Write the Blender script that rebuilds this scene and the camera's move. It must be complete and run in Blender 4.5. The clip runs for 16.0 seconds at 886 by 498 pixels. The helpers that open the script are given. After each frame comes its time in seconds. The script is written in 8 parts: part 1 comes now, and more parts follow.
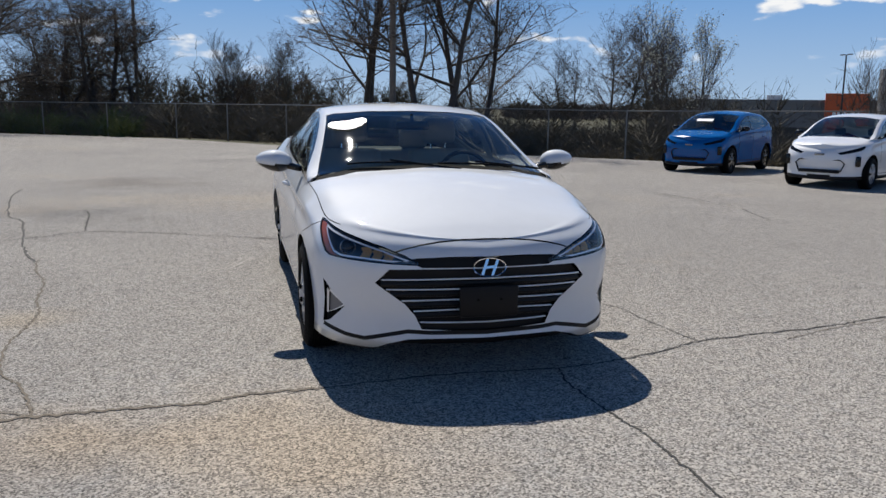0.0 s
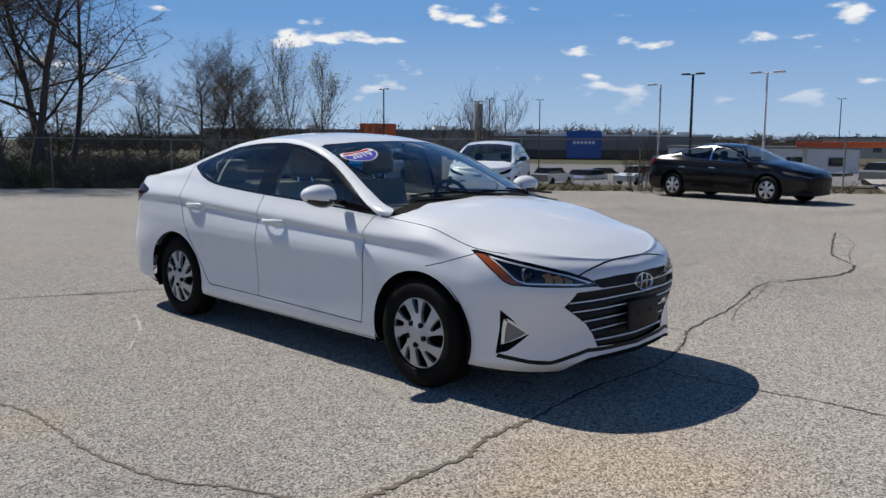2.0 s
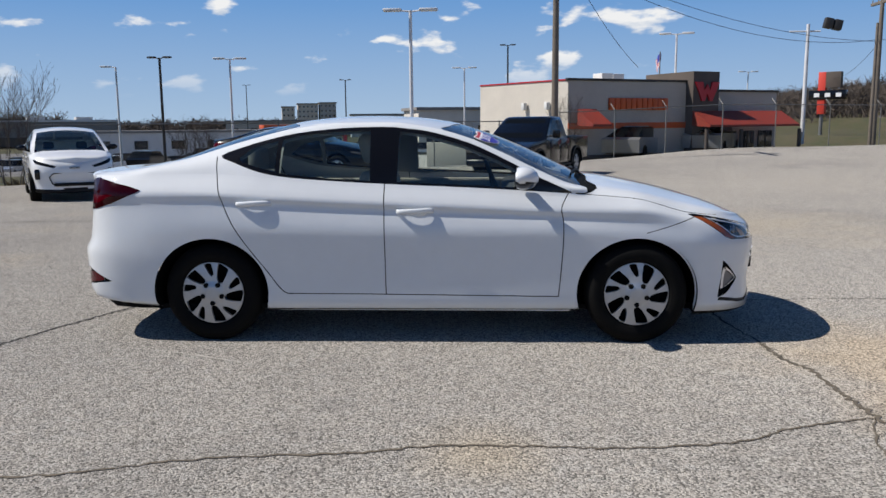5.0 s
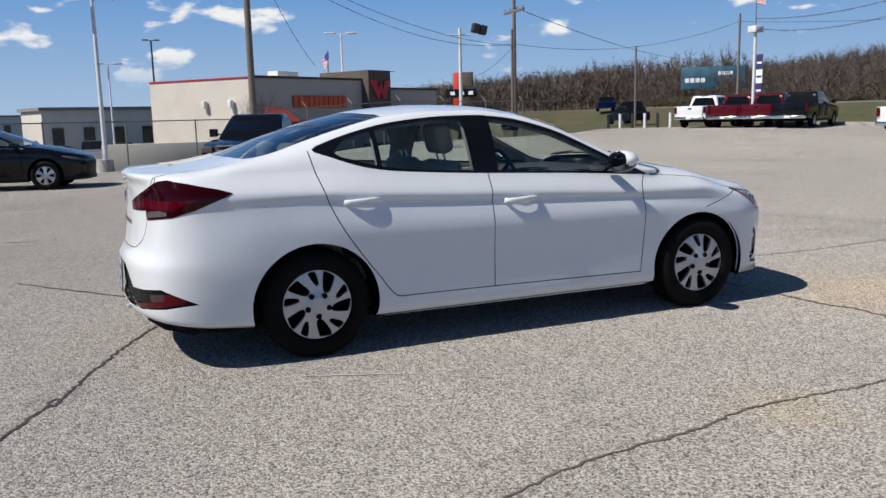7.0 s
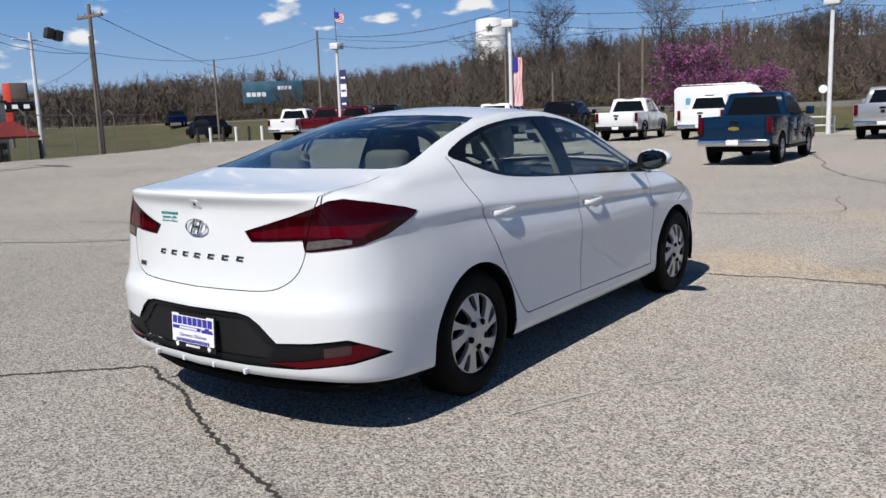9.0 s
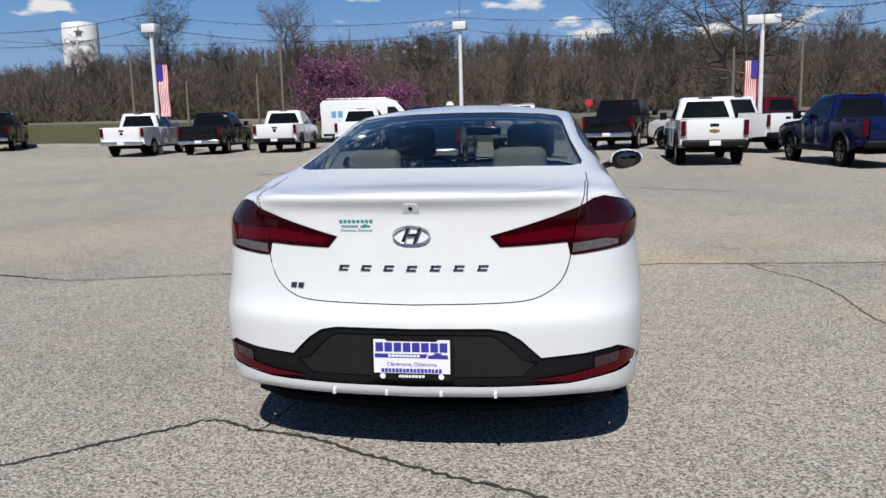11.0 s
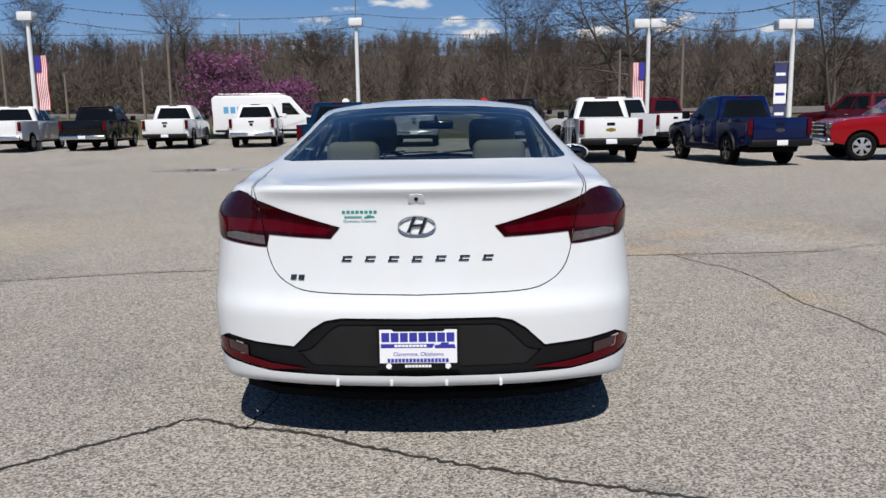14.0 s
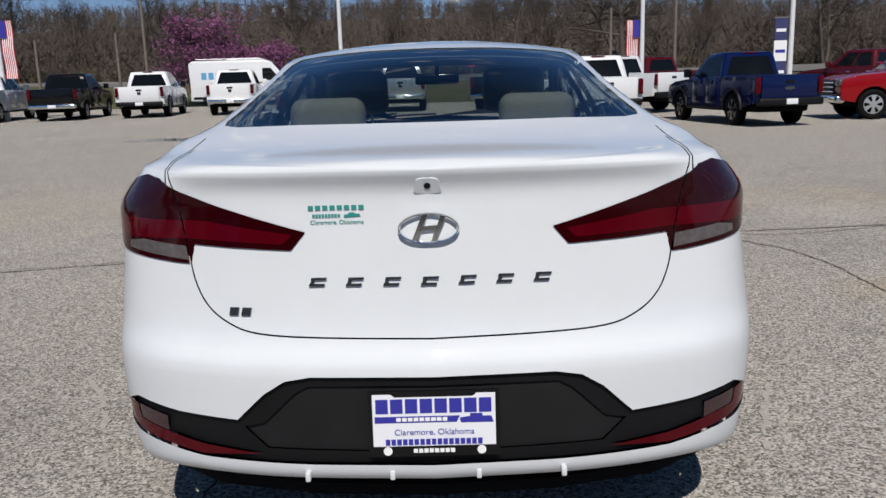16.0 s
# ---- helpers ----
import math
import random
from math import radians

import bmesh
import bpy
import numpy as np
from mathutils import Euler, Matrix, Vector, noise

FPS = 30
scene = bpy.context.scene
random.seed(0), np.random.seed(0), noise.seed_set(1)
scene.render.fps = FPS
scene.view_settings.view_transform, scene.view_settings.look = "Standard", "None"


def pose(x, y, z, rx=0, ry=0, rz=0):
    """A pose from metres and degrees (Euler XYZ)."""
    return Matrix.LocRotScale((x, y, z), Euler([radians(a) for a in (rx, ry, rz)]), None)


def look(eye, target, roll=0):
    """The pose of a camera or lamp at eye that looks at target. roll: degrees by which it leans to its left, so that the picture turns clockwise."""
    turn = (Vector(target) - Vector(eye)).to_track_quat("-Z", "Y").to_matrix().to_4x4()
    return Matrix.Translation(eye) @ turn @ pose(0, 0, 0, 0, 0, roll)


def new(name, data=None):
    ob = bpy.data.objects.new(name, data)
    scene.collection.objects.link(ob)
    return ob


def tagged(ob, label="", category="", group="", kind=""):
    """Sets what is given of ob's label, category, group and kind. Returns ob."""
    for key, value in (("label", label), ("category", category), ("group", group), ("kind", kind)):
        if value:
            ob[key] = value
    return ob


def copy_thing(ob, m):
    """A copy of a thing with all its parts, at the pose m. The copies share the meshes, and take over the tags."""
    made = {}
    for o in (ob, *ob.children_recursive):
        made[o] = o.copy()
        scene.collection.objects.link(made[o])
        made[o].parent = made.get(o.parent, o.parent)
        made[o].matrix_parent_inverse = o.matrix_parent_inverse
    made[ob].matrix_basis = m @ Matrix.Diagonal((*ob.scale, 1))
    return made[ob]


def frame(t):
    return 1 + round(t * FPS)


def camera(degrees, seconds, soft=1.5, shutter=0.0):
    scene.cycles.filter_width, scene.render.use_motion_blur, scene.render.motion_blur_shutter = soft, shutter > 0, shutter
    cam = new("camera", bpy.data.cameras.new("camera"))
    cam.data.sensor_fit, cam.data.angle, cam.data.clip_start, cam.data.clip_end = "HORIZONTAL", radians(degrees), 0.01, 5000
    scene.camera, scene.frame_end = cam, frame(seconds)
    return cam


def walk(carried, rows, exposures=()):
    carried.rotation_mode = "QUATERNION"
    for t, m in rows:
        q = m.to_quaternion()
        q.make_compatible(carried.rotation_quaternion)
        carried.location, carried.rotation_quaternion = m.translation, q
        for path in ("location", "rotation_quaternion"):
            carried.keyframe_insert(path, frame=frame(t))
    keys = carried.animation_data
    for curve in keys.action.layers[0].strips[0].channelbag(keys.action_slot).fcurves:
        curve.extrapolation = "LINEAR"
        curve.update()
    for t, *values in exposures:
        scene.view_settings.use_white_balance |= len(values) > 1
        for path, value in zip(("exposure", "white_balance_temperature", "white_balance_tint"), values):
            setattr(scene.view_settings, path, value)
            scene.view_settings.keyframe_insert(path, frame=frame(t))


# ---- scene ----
cam = camera(57.1, 16.0)
PATH = [
    (0, (-1.203, -6.084, 1.409), (-0.725, -4.173, 1.065), 0.7),
    (0.5, (-1.96, -5.708, 1.4), (-1.177, -3.898, 1.069), 0.7),
    (1, (-2.635, -5.414, 1.384), (-1.622, -3.717, 1.08), 0.3),
    (1.5, (-3.319, -5.023, 1.39), (-2.09, -3.47, 1.112), 0.4),
    (2, (-3.961, -4.538, 1.385), (-2.537, -3.159, 1.12), 0.3),
    (2.5, (-4.566, -4.014, 1.395), (-2.98, -2.825, 1.129), -0.0),
    (3, (-4.999, -3.356, 1.384), (-3.279, -2.374, 1.107), -0.3),
    (3.5, (-5.443, -2.688, 1.414), (-3.619, -1.922, 1.122), -0.4),
    (4, (-5.688, -1.949, 1.409), (-3.788, -1.399, 1.11), -0.4),
    (4.5, (-5.866, -1.2, 1.405), (-3.917, -0.866, 1.103), -0.5),
    (5, (-5.902, -0.429, 1.378), (-3.929, -0.315, 1.074), -0.5),
    (5.2, (-5.917, -0.108, 1.373), (-3.94, -0.086, 1.065), -0.4),
    (7.3, (-5.057, 2.791, 1.353), (-3.295, 1.902, 1.03), -1.6),
    (7.5, (-4.857, 3.048, 1.366), (-3.145, 2.067, 1.041), -1.7),
    (8, (-4.343, 3.666, 1.375), (-2.774, 2.468, 1.048), -2.0),
    (8.5, (-3.711, 4.142, 1.379), (-2.321, 2.742, 1.054), -2.1),
    (9, (-3.074, 4.563, 1.373), (-1.896, 2.979, 1.054), -2.1),
    (9.5, (-2.384, 4.865, 1.372), (-1.446, 3.127, 1.063), -2.0),
    (9.7, (-2.107, 4.976, 1.369), (-1.268, 3.187, 1.063), -2.0),
    (11.8, (-0.197, 5.375, 1.362), (-0.065, 3.405, 1.043), -1.0),
    (12, (-0.172, 5.382, 1.354), (-0.069, 3.41, 1.037), -0.9),
    (12.5, (-0.16, 5.386, 1.351), (-0.092, 3.412, 1.034), -0.6),
    (13, (-0.161, 5.393, 1.347), (-0.107, 3.42, 1.028), -0.6),
    (13.5, (-0.171, 5.394, 1.348), (-0.12, 3.421, 1.025), -0.7),
    (14, (-0.179, 5.404, 1.348), (-0.129, 3.431, 1.021), -0.9),
    (14.5, (-0.171, 5.404, 1.347), (-0.125, 3.433, 1.012), -1.1),
    (15, (-0.158, 5.27, 1.327), (-0.118, 3.301, 0.979), -1.2),
    (15.5, (-0.163, 4.768, 1.315), (-0.13, 2.803, 0.943), -1.4),
    (16, (-0.054, 4.216, 1.276), (-0.033, 2.259, 0.866), -1.7),
]
walk(cam, [(t, look(eye, target, roll)) for t, eye, target, roll in PATH],
     [(0.0, 0.25), (2.0, 0.20), (3.5, 0.18), (8.0, 0.17), (9.7, 0.10), (12.0, 0.0), (14.0, -0.03), (15.0, -0.08), (16.0, -0.20)])



# ---------------------------------------------------------------- sky, sun and clouds
from mathutils.bvhtree import BVHTree
from mathutils.interpolate import poly_3d_calc

world = bpy.data.worlds.new("sky")
scene.world = world
world.use_nodes = True
SUN_TO = Vector((-0.05, 0.84, 1.0)).normalized()
nt = world.node_tree


def wnode(kind, **values):
    n = nt.nodes.new(kind)
    for k, v in values.items():
        n.inputs[k].default_value = v
    return n


sky = nt.nodes.new("ShaderNodeTexSky")
sky.sky_type, sky.sun_disc = "NISHITA", False
sky.sun_elevation = math.asin(SUN_TO.z)
sky.sun_rotation = math.atan2(SUN_TO.x, SUN_TO.y)
sky.air_density, sky.dust_density, sky.ozone_density = 1.0, 0.02, 2.0
# fair-weather cumulus: flattened puffs with ragged tops and level, greyer bases
geo = nt.nodes.new("ShaderNodeTexCoord")
sep = nt.nodes.new("ShaderNodeSeparateXYZ")
nt.links.new(geo.outputs["Generated"], sep.inputs[0])
squash = nt.nodes.new("ShaderNodeVectorMath")
squash.operation = "MULTIPLY"
squash.inputs[1].default_value = (1.0, 1.0, 2.7)
nt.links.new(geo.outputs["Generated"], squash.inputs[0])


def puffs(shift):
    """Cloud cover at a little height over the looked-at place."""
    off = nt.nodes.new("ShaderNodeVectorMath")
    off.inputs[1].default_value = (0.37, 1.21, 0.55 + shift)
    nt.links.new(squash.outputs[0], off.inputs[0])
    big = wnode("ShaderNodeTexNoise", Scale=12.0, Detail=1.5, Roughness=0.5, Distortion=0.0)
    ragged = wnode("ShaderNodeTexNoise", Scale=30.0, Detail=4.0, Roughness=0.5, Distortion=0.0)
    for n in (big, ragged):
        nt.links.new(off.outputs[0], n.inputs["Vector"])
    both = wnode("ShaderNodeMath")
    both.operation = "MULTIPLY_ADD"
    both.inputs[1].default_value = 0.46
    nt.links.new(ragged.outputs["Fac"], both.inputs[0])
    nt.links.new(big.outputs["Fac"], both.inputs[2])
    return both


puff, above = puffs(0.0), puffs(0.035)
ramp = wnode("ShaderNodeMapRange")
ramp.inputs["From Min"].default_value, ramp.inputs["From Max"].default_value = 0.845, 0.955
ramp.interpolation_type = "SMOOTHSTEP"
nt.links.new(puff.outputs[0], ramp.inputs["Value"])
fade = wnode("ShaderNodeMapRange")
fade.inputs["From Min"].default_value, fade.inputs["From Max"].default_value = 0.03, 0.08
nt.links.new(sep.outputs["Z"], fade.inputs["Value"])
thin = wnode("ShaderNodeMapRange")
thin.inputs["From Min"].default_value, thin.inputs["From Max"].default_value = 0.30, 0.60
thin.inputs["To Min"].default_value, thin.inputs["To Max"].default_value = 1.0, 0.15
nt.links.new(sep.outputs["Z"], thin.inputs["Value"])
low_sky = wnode("ShaderNodeMath")
low_sky.operation = "MULTIPLY"
nt.links.new(fade.outputs[0], low_sky.inputs[0])
nt.links.new(thin.outputs[0], low_sky.inputs[1])
cover = wnode("ShaderNodeMath")
cover.operation = "MULTIPLY"
nt.links.new(ramp.outputs[0], cover.inputs[0])
nt.links.new(low_sky.outputs[0], cover.inputs[1])
# cloud tops are white, the bases under thicker cloud bluish grey
base = wnode("ShaderNodeMapRange")
base.inputs["From Min"].default_value, base.inputs["From Max"].default_value = 0.87, 0.98
nt.links.new(above.outputs[0], base.inputs["Value"])
tone = nt.nodes.new("ShaderNodeMix")
tone.data_type = "RGBA"
tone.inputs["A"].default_value = (14.8, 14.9, 15.0, 1)
tone.inputs["B"].default_value = (9.6, 10.8, 12.6, 1)
nt.links.new(base.outputs[0], tone.inputs["Factor"])
mixc = nt.nodes.new("ShaderNodeMix")
mixc.data_type = "RGBA"
hue = wnode("ShaderNodeHueSaturation", Saturation=1.28, Value=1.0)
nt.links.new(sky.outputs["Color"], hue.inputs["Color"])
nt.links.new(cover.outputs[0], mixc.inputs["Factor"])
cool = nt.nodes.new("ShaderNodeVectorMath")
cool.operation = "MULTIPLY"
cool.inputs[1].default_value = (0.50, 0.62, 0.79)
nt.links.new(hue.outputs["Color"], cool.inputs[0])
# pale blue haze towards the horizon
deep = nt.nodes.new("ShaderNodeValToRGB")
deep.color_ramp.elements[0].position, deep.color_ramp.elements[0].color = 0.0, (0.50, 0.68, 0.90, 1)
deep.color_ramp.elements[1].position, deep.color_ramp.elements[1].color = 0.42, (0.078, 0.25, 0.68, 1)
mid = deep.color_ramp.elements.new(0.14)
mid.color = (0.20, 0.43, 0.83, 1)
nt.links.new(sep.outputs["Z"], deep.inputs[0])
deepen = nt.nodes.new("ShaderNodeVectorMath")
deepen.operation = "SCALE"
deepen.inputs["Scale"].default_value = 13.2
nt.links.new(deep.outputs["Color"], deepen.inputs[0])
low = wnode("ShaderNodeMapRange")
low.inputs["From Min"].default_value, low.inputs["From Max"].default_value = 0.25, 0.65
low.inputs["To Min"].default_value, low.inputs["To Max"].default_value = 1.0, 0.0
nt.links.new(sep.outputs["Z"], low.inputs["Value"])
haze = nt.nodes.new("ShaderNodeMix")
haze.data_type = "RGBA"
nt.links.new(low.outputs[0], haze.inputs["Factor"])
nt.links.new(cool.outputs[0], haze.inputs["A"])
nt.links.new(deepen.outputs[0], haze.inputs["B"])
nt.links.new(haze.outputs["Result"], mixc.inputs["A"])
nt.links.new(tone.outputs["Result"], mixc.inputs["B"])
nt.links.new(mixc.outputs["Result"], nt.nodes["Background"].inputs["Color"])
nt.nodes["Background"].inputs["Strength"].default_value = 0.052
sun = bpy.data.lights.new("sun", "SUN")
sun.energy, sun.angle, sun.color = 5.0, radians(0.53), (1.0, 0.95, 0.88)
sun_ob = new("sun", sun)
sun_ob.matrix_basis = look(SUN_TO * 50, (0, 0, 0))

# ---------------------------------------------------------------- materials
def mat(name, colour=(0.5, 0.5, 0.5), rough=0.5, metal=0.0, coat=0.0, spec=0.5, noise_scale=0.0, vary=0.0, bump=0.0, bump_scale=200.0, dirt=0.0, emission=None, strength=0.0):
    """A surface with a little colour variation at one scale, fine relief at another."""
    m = bpy.data.materials.new(name)
    m.use_nodes = True
    nt = m.node_tree
    b = nt.nodes["Principled BSDF"]
    b.inputs["Base Color"].default_value = (*colour, 1)
    b.inputs["Roughness"].default_value = rough
    b.inputs["Metallic"].default_value = metal
    b.inputs["Coat Weight"].default_value = coat
    b.inputs["Coat Roughness"].default_value = 0.04
    b.inputs["Specular IOR Level"].default_value = spec
    if emission:
        b.inputs["Emission Color"].default_value = (*emission, 1)
        b.inputs["Emission Strength"].default_value = strength
    if vary or bump:
        co = nt.nodes.new("ShaderNodeTexCoord")
    if vary:
        n = nt.nodes.new("ShaderNodeTexNoise")
        n.inputs["Scale"].default_value = noise_scale
        n.inputs["Detail"].default_value = 6
        n.inputs["Roughness"].default_value = 0.65
        nt.links.new(co.outputs["Object"], n.inputs["Vector"])
        r = nt.nodes.new("ShaderNodeMapRange")
        r.inputs["From Min"].default_value, r.inputs["From Max"].default_value = 0.25, 0.75
        r.inputs["To Min"].default_value, r.inputs["To Max"].default_value = 1 - vary, 1 + vary
        nt.links.new(n.outputs["Fac"], r.inputs["Value"])
        x = nt.nodes.new("ShaderNodeVectorMath")
        x.operation = "SCALE"
        x.inputs[0].default_value = colour
        nt.links.new(r.outputs["Result"], x.inputs["Scale"])
        nt.links.new(x.outputs["Vector"], b.inputs["Base Color"])
        q = nt.nodes.new("ShaderNodeMapRange")
        q.inputs["To Min"].default_value, q.inputs["To Max"].default_value = max(rough - 0.12 * vary * 4, 0.02), min(rough + 0.12 * vary * 4, 1)
        nt.links.new(n.outputs["Fac"], q.inputs["Value"])
        nt.links.new(q.outputs["Result"], b.inputs["Roughness"])
    if bump:
        k = nt.nodes.new("ShaderNodeTexNoise")
        k.inputs["Scale"].default_value = bump_scale
        k.inputs["Detail"].default_value = 3
        nt.links.new(co.outputs["Object"], k.inputs["Vector"])
        u = nt.nodes.new("ShaderNodeBump")
        u.inputs["Strength"].default_value = bump
        u.inputs["Distance"].default_value = 0.01
        nt.links.new(k.outputs["Fac"], u.inputs["Height"])
        nt.links.new(u.outputs["Normal"], b.inputs["Normal"])
    return m


def paint(name, colour, metal=0.0, rough=0.35):
    """Car paint under clear coat with a very fine film of dust."""
    dark = max(colour) < 0.45
    return mat(name, colour, 0.2 if dark else rough, metal, 0.45 if dark else 1.0, 0.15 if dark else 0.5, 9.0, 0.03)


def thin_glass(name, tint, gloss=1.0):
    """A pane that lets tinted light through and mirrors by its angle."""
    m = bpy.data.materials.new(name)
    m.use_nodes = True
    nt = m.node_tree
    nt.nodes.clear()
    out = nt.nodes.new("ShaderNodeOutputMaterial")
    t = nt.nodes.new("ShaderNodeBsdfTransparent")
    t.inputs["Color"].default_value = (*tint, 1)
    g = nt.nodes.new("ShaderNodeBsdfGlossy")
    g.inputs["Roughness"].default_value = 0.015
    g.inputs["Color"].default_value = (gloss, gloss, gloss, 1)
    f = nt.nodes.new("ShaderNodeLayerWeight")
    f.inputs["Blend"].default_value = 0.5
    p = nt.nodes.new("ShaderNodeMath")
    p.operation = "POWER"
    p.inputs[1].default_value = 5.0
    k = nt.nodes.new("ShaderNodeMath")
    k.operation = "MULTIPLY_ADD"
    k.inputs[1].default_value, k.inputs[2].default_value = 0.90, 0.06
    x = nt.nodes.new("ShaderNodeMixShader")
    nt.links.new(f.outputs["Facing"], p.inputs[0])
    nt.links.new(p.outputs[0], k.inputs[0])
    nt.links.new(k.outputs[0], x.inputs[0])
    nt.links.new(t.outputs[0], x.inputs[1])
    nt.links.new(g.outputs[0], x.inputs[2])
    nt.links.new(x.outputs[0], out.inputs[0])
    return m


WHITE = mat("white_paint", (0.655, 0.680, 0.706), 0.5, 0.0, 1.0, 0.06, 9.0, 0.02)
WHITE2 = paint("fleet_white_paint", (0.72, 0.73, 0.74), rough=0.4)
BLUE = paint("bright_blue_paint", (0.0, 0.085, 0.29), 0.0)
NAVY = paint("navy_paint", (0.003, 0.008, 0.050), 0.0)
DARKNAVY = paint("dark_slate_paint", (0.004, 0.006, 0.011), 0.0)
TEAL = paint("deep_blue_paint", (0.002, 0.016, 0.044), 0.0)
BLACK = paint("black_paint", (0.004, 0.004, 0.005), 0.0)
RED = paint("red_paint", (0.24, 0.004, 0.008), 0.0)
MAROON = paint("maroon_paint", (0.075, 0.004, 0.008), 0.0)
SILVER = mat("silver_paint", (0.40, 0.41, 0.43), 0.3, 0.6, 1.0, 0.5, 9.0, 0.03)
PLASTIC = mat("black_plastic", (0.006, 0.006, 0.007), 0.5, spec=0.22, bump=0.15, bump_scale=900, noise_scale=5, vary=0.15)
GLOSSBLACK = mat("gloss_black_trim", (0.005, 0.005, 0.006), 0.15, coat=0.15, spec=0.3)
RUBBER = mat("tyre_rubber", (0.006, 0.006, 0.006), 0.7, spec=0.08, noise_scale=14, vary=0.25, bump=0.3, bump_scale=160)
CHROME = mat("chrome", (0.78, 0.79, 0.80), 0.10, 1.0, noise_scale=30, vary=0.03)
DARKCHROME = mat("dark_chrome", (0.22, 0.22, 0.23), 0.22, 1.0)
SILVERPLASTIC = mat("silver_wheel_paint", (0.44, 0.45, 0.47), 0.36, 0.55, noise_scale=20, vary=0.06)
BRIGHTTRIM = mat("bright_grille_trim", (0.86, 0.87, 0.88), 0.28, 0.35, noise_scale=30, vary=0.03)
SLATGREY = mat("dark_grey_slat", (0.009, 0.009, 0.010), 0.5, spec=0.3, noise_scale=9, vary=0.2)
INSERTPANEL = mat("grained_bumper_panel", (0.010, 0.010, 0.011), 0.6, spec=0.25, bump=0.3, bump_scale=900, noise_scale=7, vary=0.25)
SATIN = mat("satin_silver_trim", (0.72, 0.73, 0.75), 0.32, 0.5)
WELL = mat("wheel_well_liner", (0.004, 0.004, 0.004), 0.9, spec=0.15, noise_scale=20, vary=0.3)
GAP = mat("panel_gap", (0.006, 0.006, 0.006), 0.9)
CLOTH = mat("beige_seat_cloth", (0.34, 0.31, 0.27), 0.9, noise_scale=60, vary=0.12, bump=0.4, bump_scale=500)
DARKCLOTH = mat("charcoal_interior", (0.03, 0.03, 0.032), 0.8, noise_scale=40, vary=0.15, bump=0.3, bump_scale=500)
LINER = mat("grey_headliner", (0.30, 0.295, 0.28), 0.95, noise_scale=50, vary=0.08)
WINDOW = thin_glass("car_window_glass", (0.87, 0.93, 0.90))
TINTED = thin_glass("tinted_car_glass", (0.78, 0.86, 0.84))
REARGLASS = thin_glass("dark_rear_glass", (0.50, 0.57, 0.57))
DARKGLASS = mat("far_car_glass", (0.005, 0.006, 0.007), 0.06, coat=0.0, spec=0.2)
LENS = thin_glass("clear_lamp_lens", (0.90, 0.92, 0.94))
REDLENS = mat("red_lamp_lens", (0.070, 0.0006, 0.0045), 0.06, coat=0.0, spec=0.25, noise_scale=25, vary=0.12)
DARKRED = mat("dark_red_lens", (0.020, 0.0005, 0.0016), 0.06, coat=0.0, spec=0.25, noise_scale=25, vary=0.1)
CLEARREV = mat("reversing_lens", (0.10, 0.088, 0.088), 0.15, 0.1, coat=0.3, noise_scale=60, vary=0.3)
AMBER = mat("amber_lens", (0.27, 0.060, 0.012), 0.15, coat=0.6, noise_scale=60, vary=0.15)
AMBERBULB = mat("amber_bulb_reflector", (1.0, 0.52, 0.18), 0.3, 0.6)
SMOKYLENS = mat("smoky_reflector_lens", (0.045, 0.022, 0.024), 0.2, coat=0.2, noise_scale=50, vary=0.2)
PLATEWHITE = mat("plate_white", (0.75, 0.76, 0.80), 0.45, noise_scale=8, vary=0.04)
INKBLUE = mat("plate_blue_ink", (0.03, 0.03, 0.30), 0.5)
INKTEAL = mat("decal_teal", (0.02, 0.22, 0.20), 0.5)
INKWHITE = mat("white_ink", (0.8, 0.8, 0.8), 0.5)
INKRED = mat("red_ink", (0.45, 0.02, 0.03), 0.45)

# ---------------------------------------------------------------- mesh tools
def part(name, bm, material, parent=None, label="", smooth=True, kind=""):
    """One mesh object from a bmesh, under its parent."""
    me = bpy.data.meshes.new(name)
    bm.to_mesh(me)
    bm.free()
    me.materials.append(material)
    if smooth:
        me.polygons.foreach_set("use_smooth", [True] * len(me.polygons))
        me.set_sharp_from_angle(angle=radians(38))
    ob = new(name, me)
    ob.parent = parent
    return tagged(ob, label, kind=kind)


def thing(name, label, category, m=None, group="", kind=""):
    ob = new(name)
    ob.empty_display_size = 0.2
    if m is not None:
        ob.matrix_basis = m
    return tagged(ob, label, category, group, kind)


def box(bm, x0, x1, y0, y1, z0, z1, bevel=0.0, segments=2, m=None):
    """A block with softened edges added to a bmesh."""
    made = bmesh.ops.create_cube(bm, size=1.0)["verts"]
    mat = Matrix.Translation(((x0 + x1) / 2, (y0 + y1) / 2, (z0 + z1) / 2)) @ Matrix.Diagonal((x1 - x0, y1 - y0, z1 - z0, 1))
    bmesh.ops.transform(bm, matrix=(m @ mat) if m is not None else mat, verts=made)
    if bevel > 0:
        edges = list({e for v in made for e in v.link_edges})
        bmesh.ops.bevel(bm, geom=edges, offset=bevel, segments=segments, profile=0.5, affect="EDGES", clamp_overlap=True)
    return bm


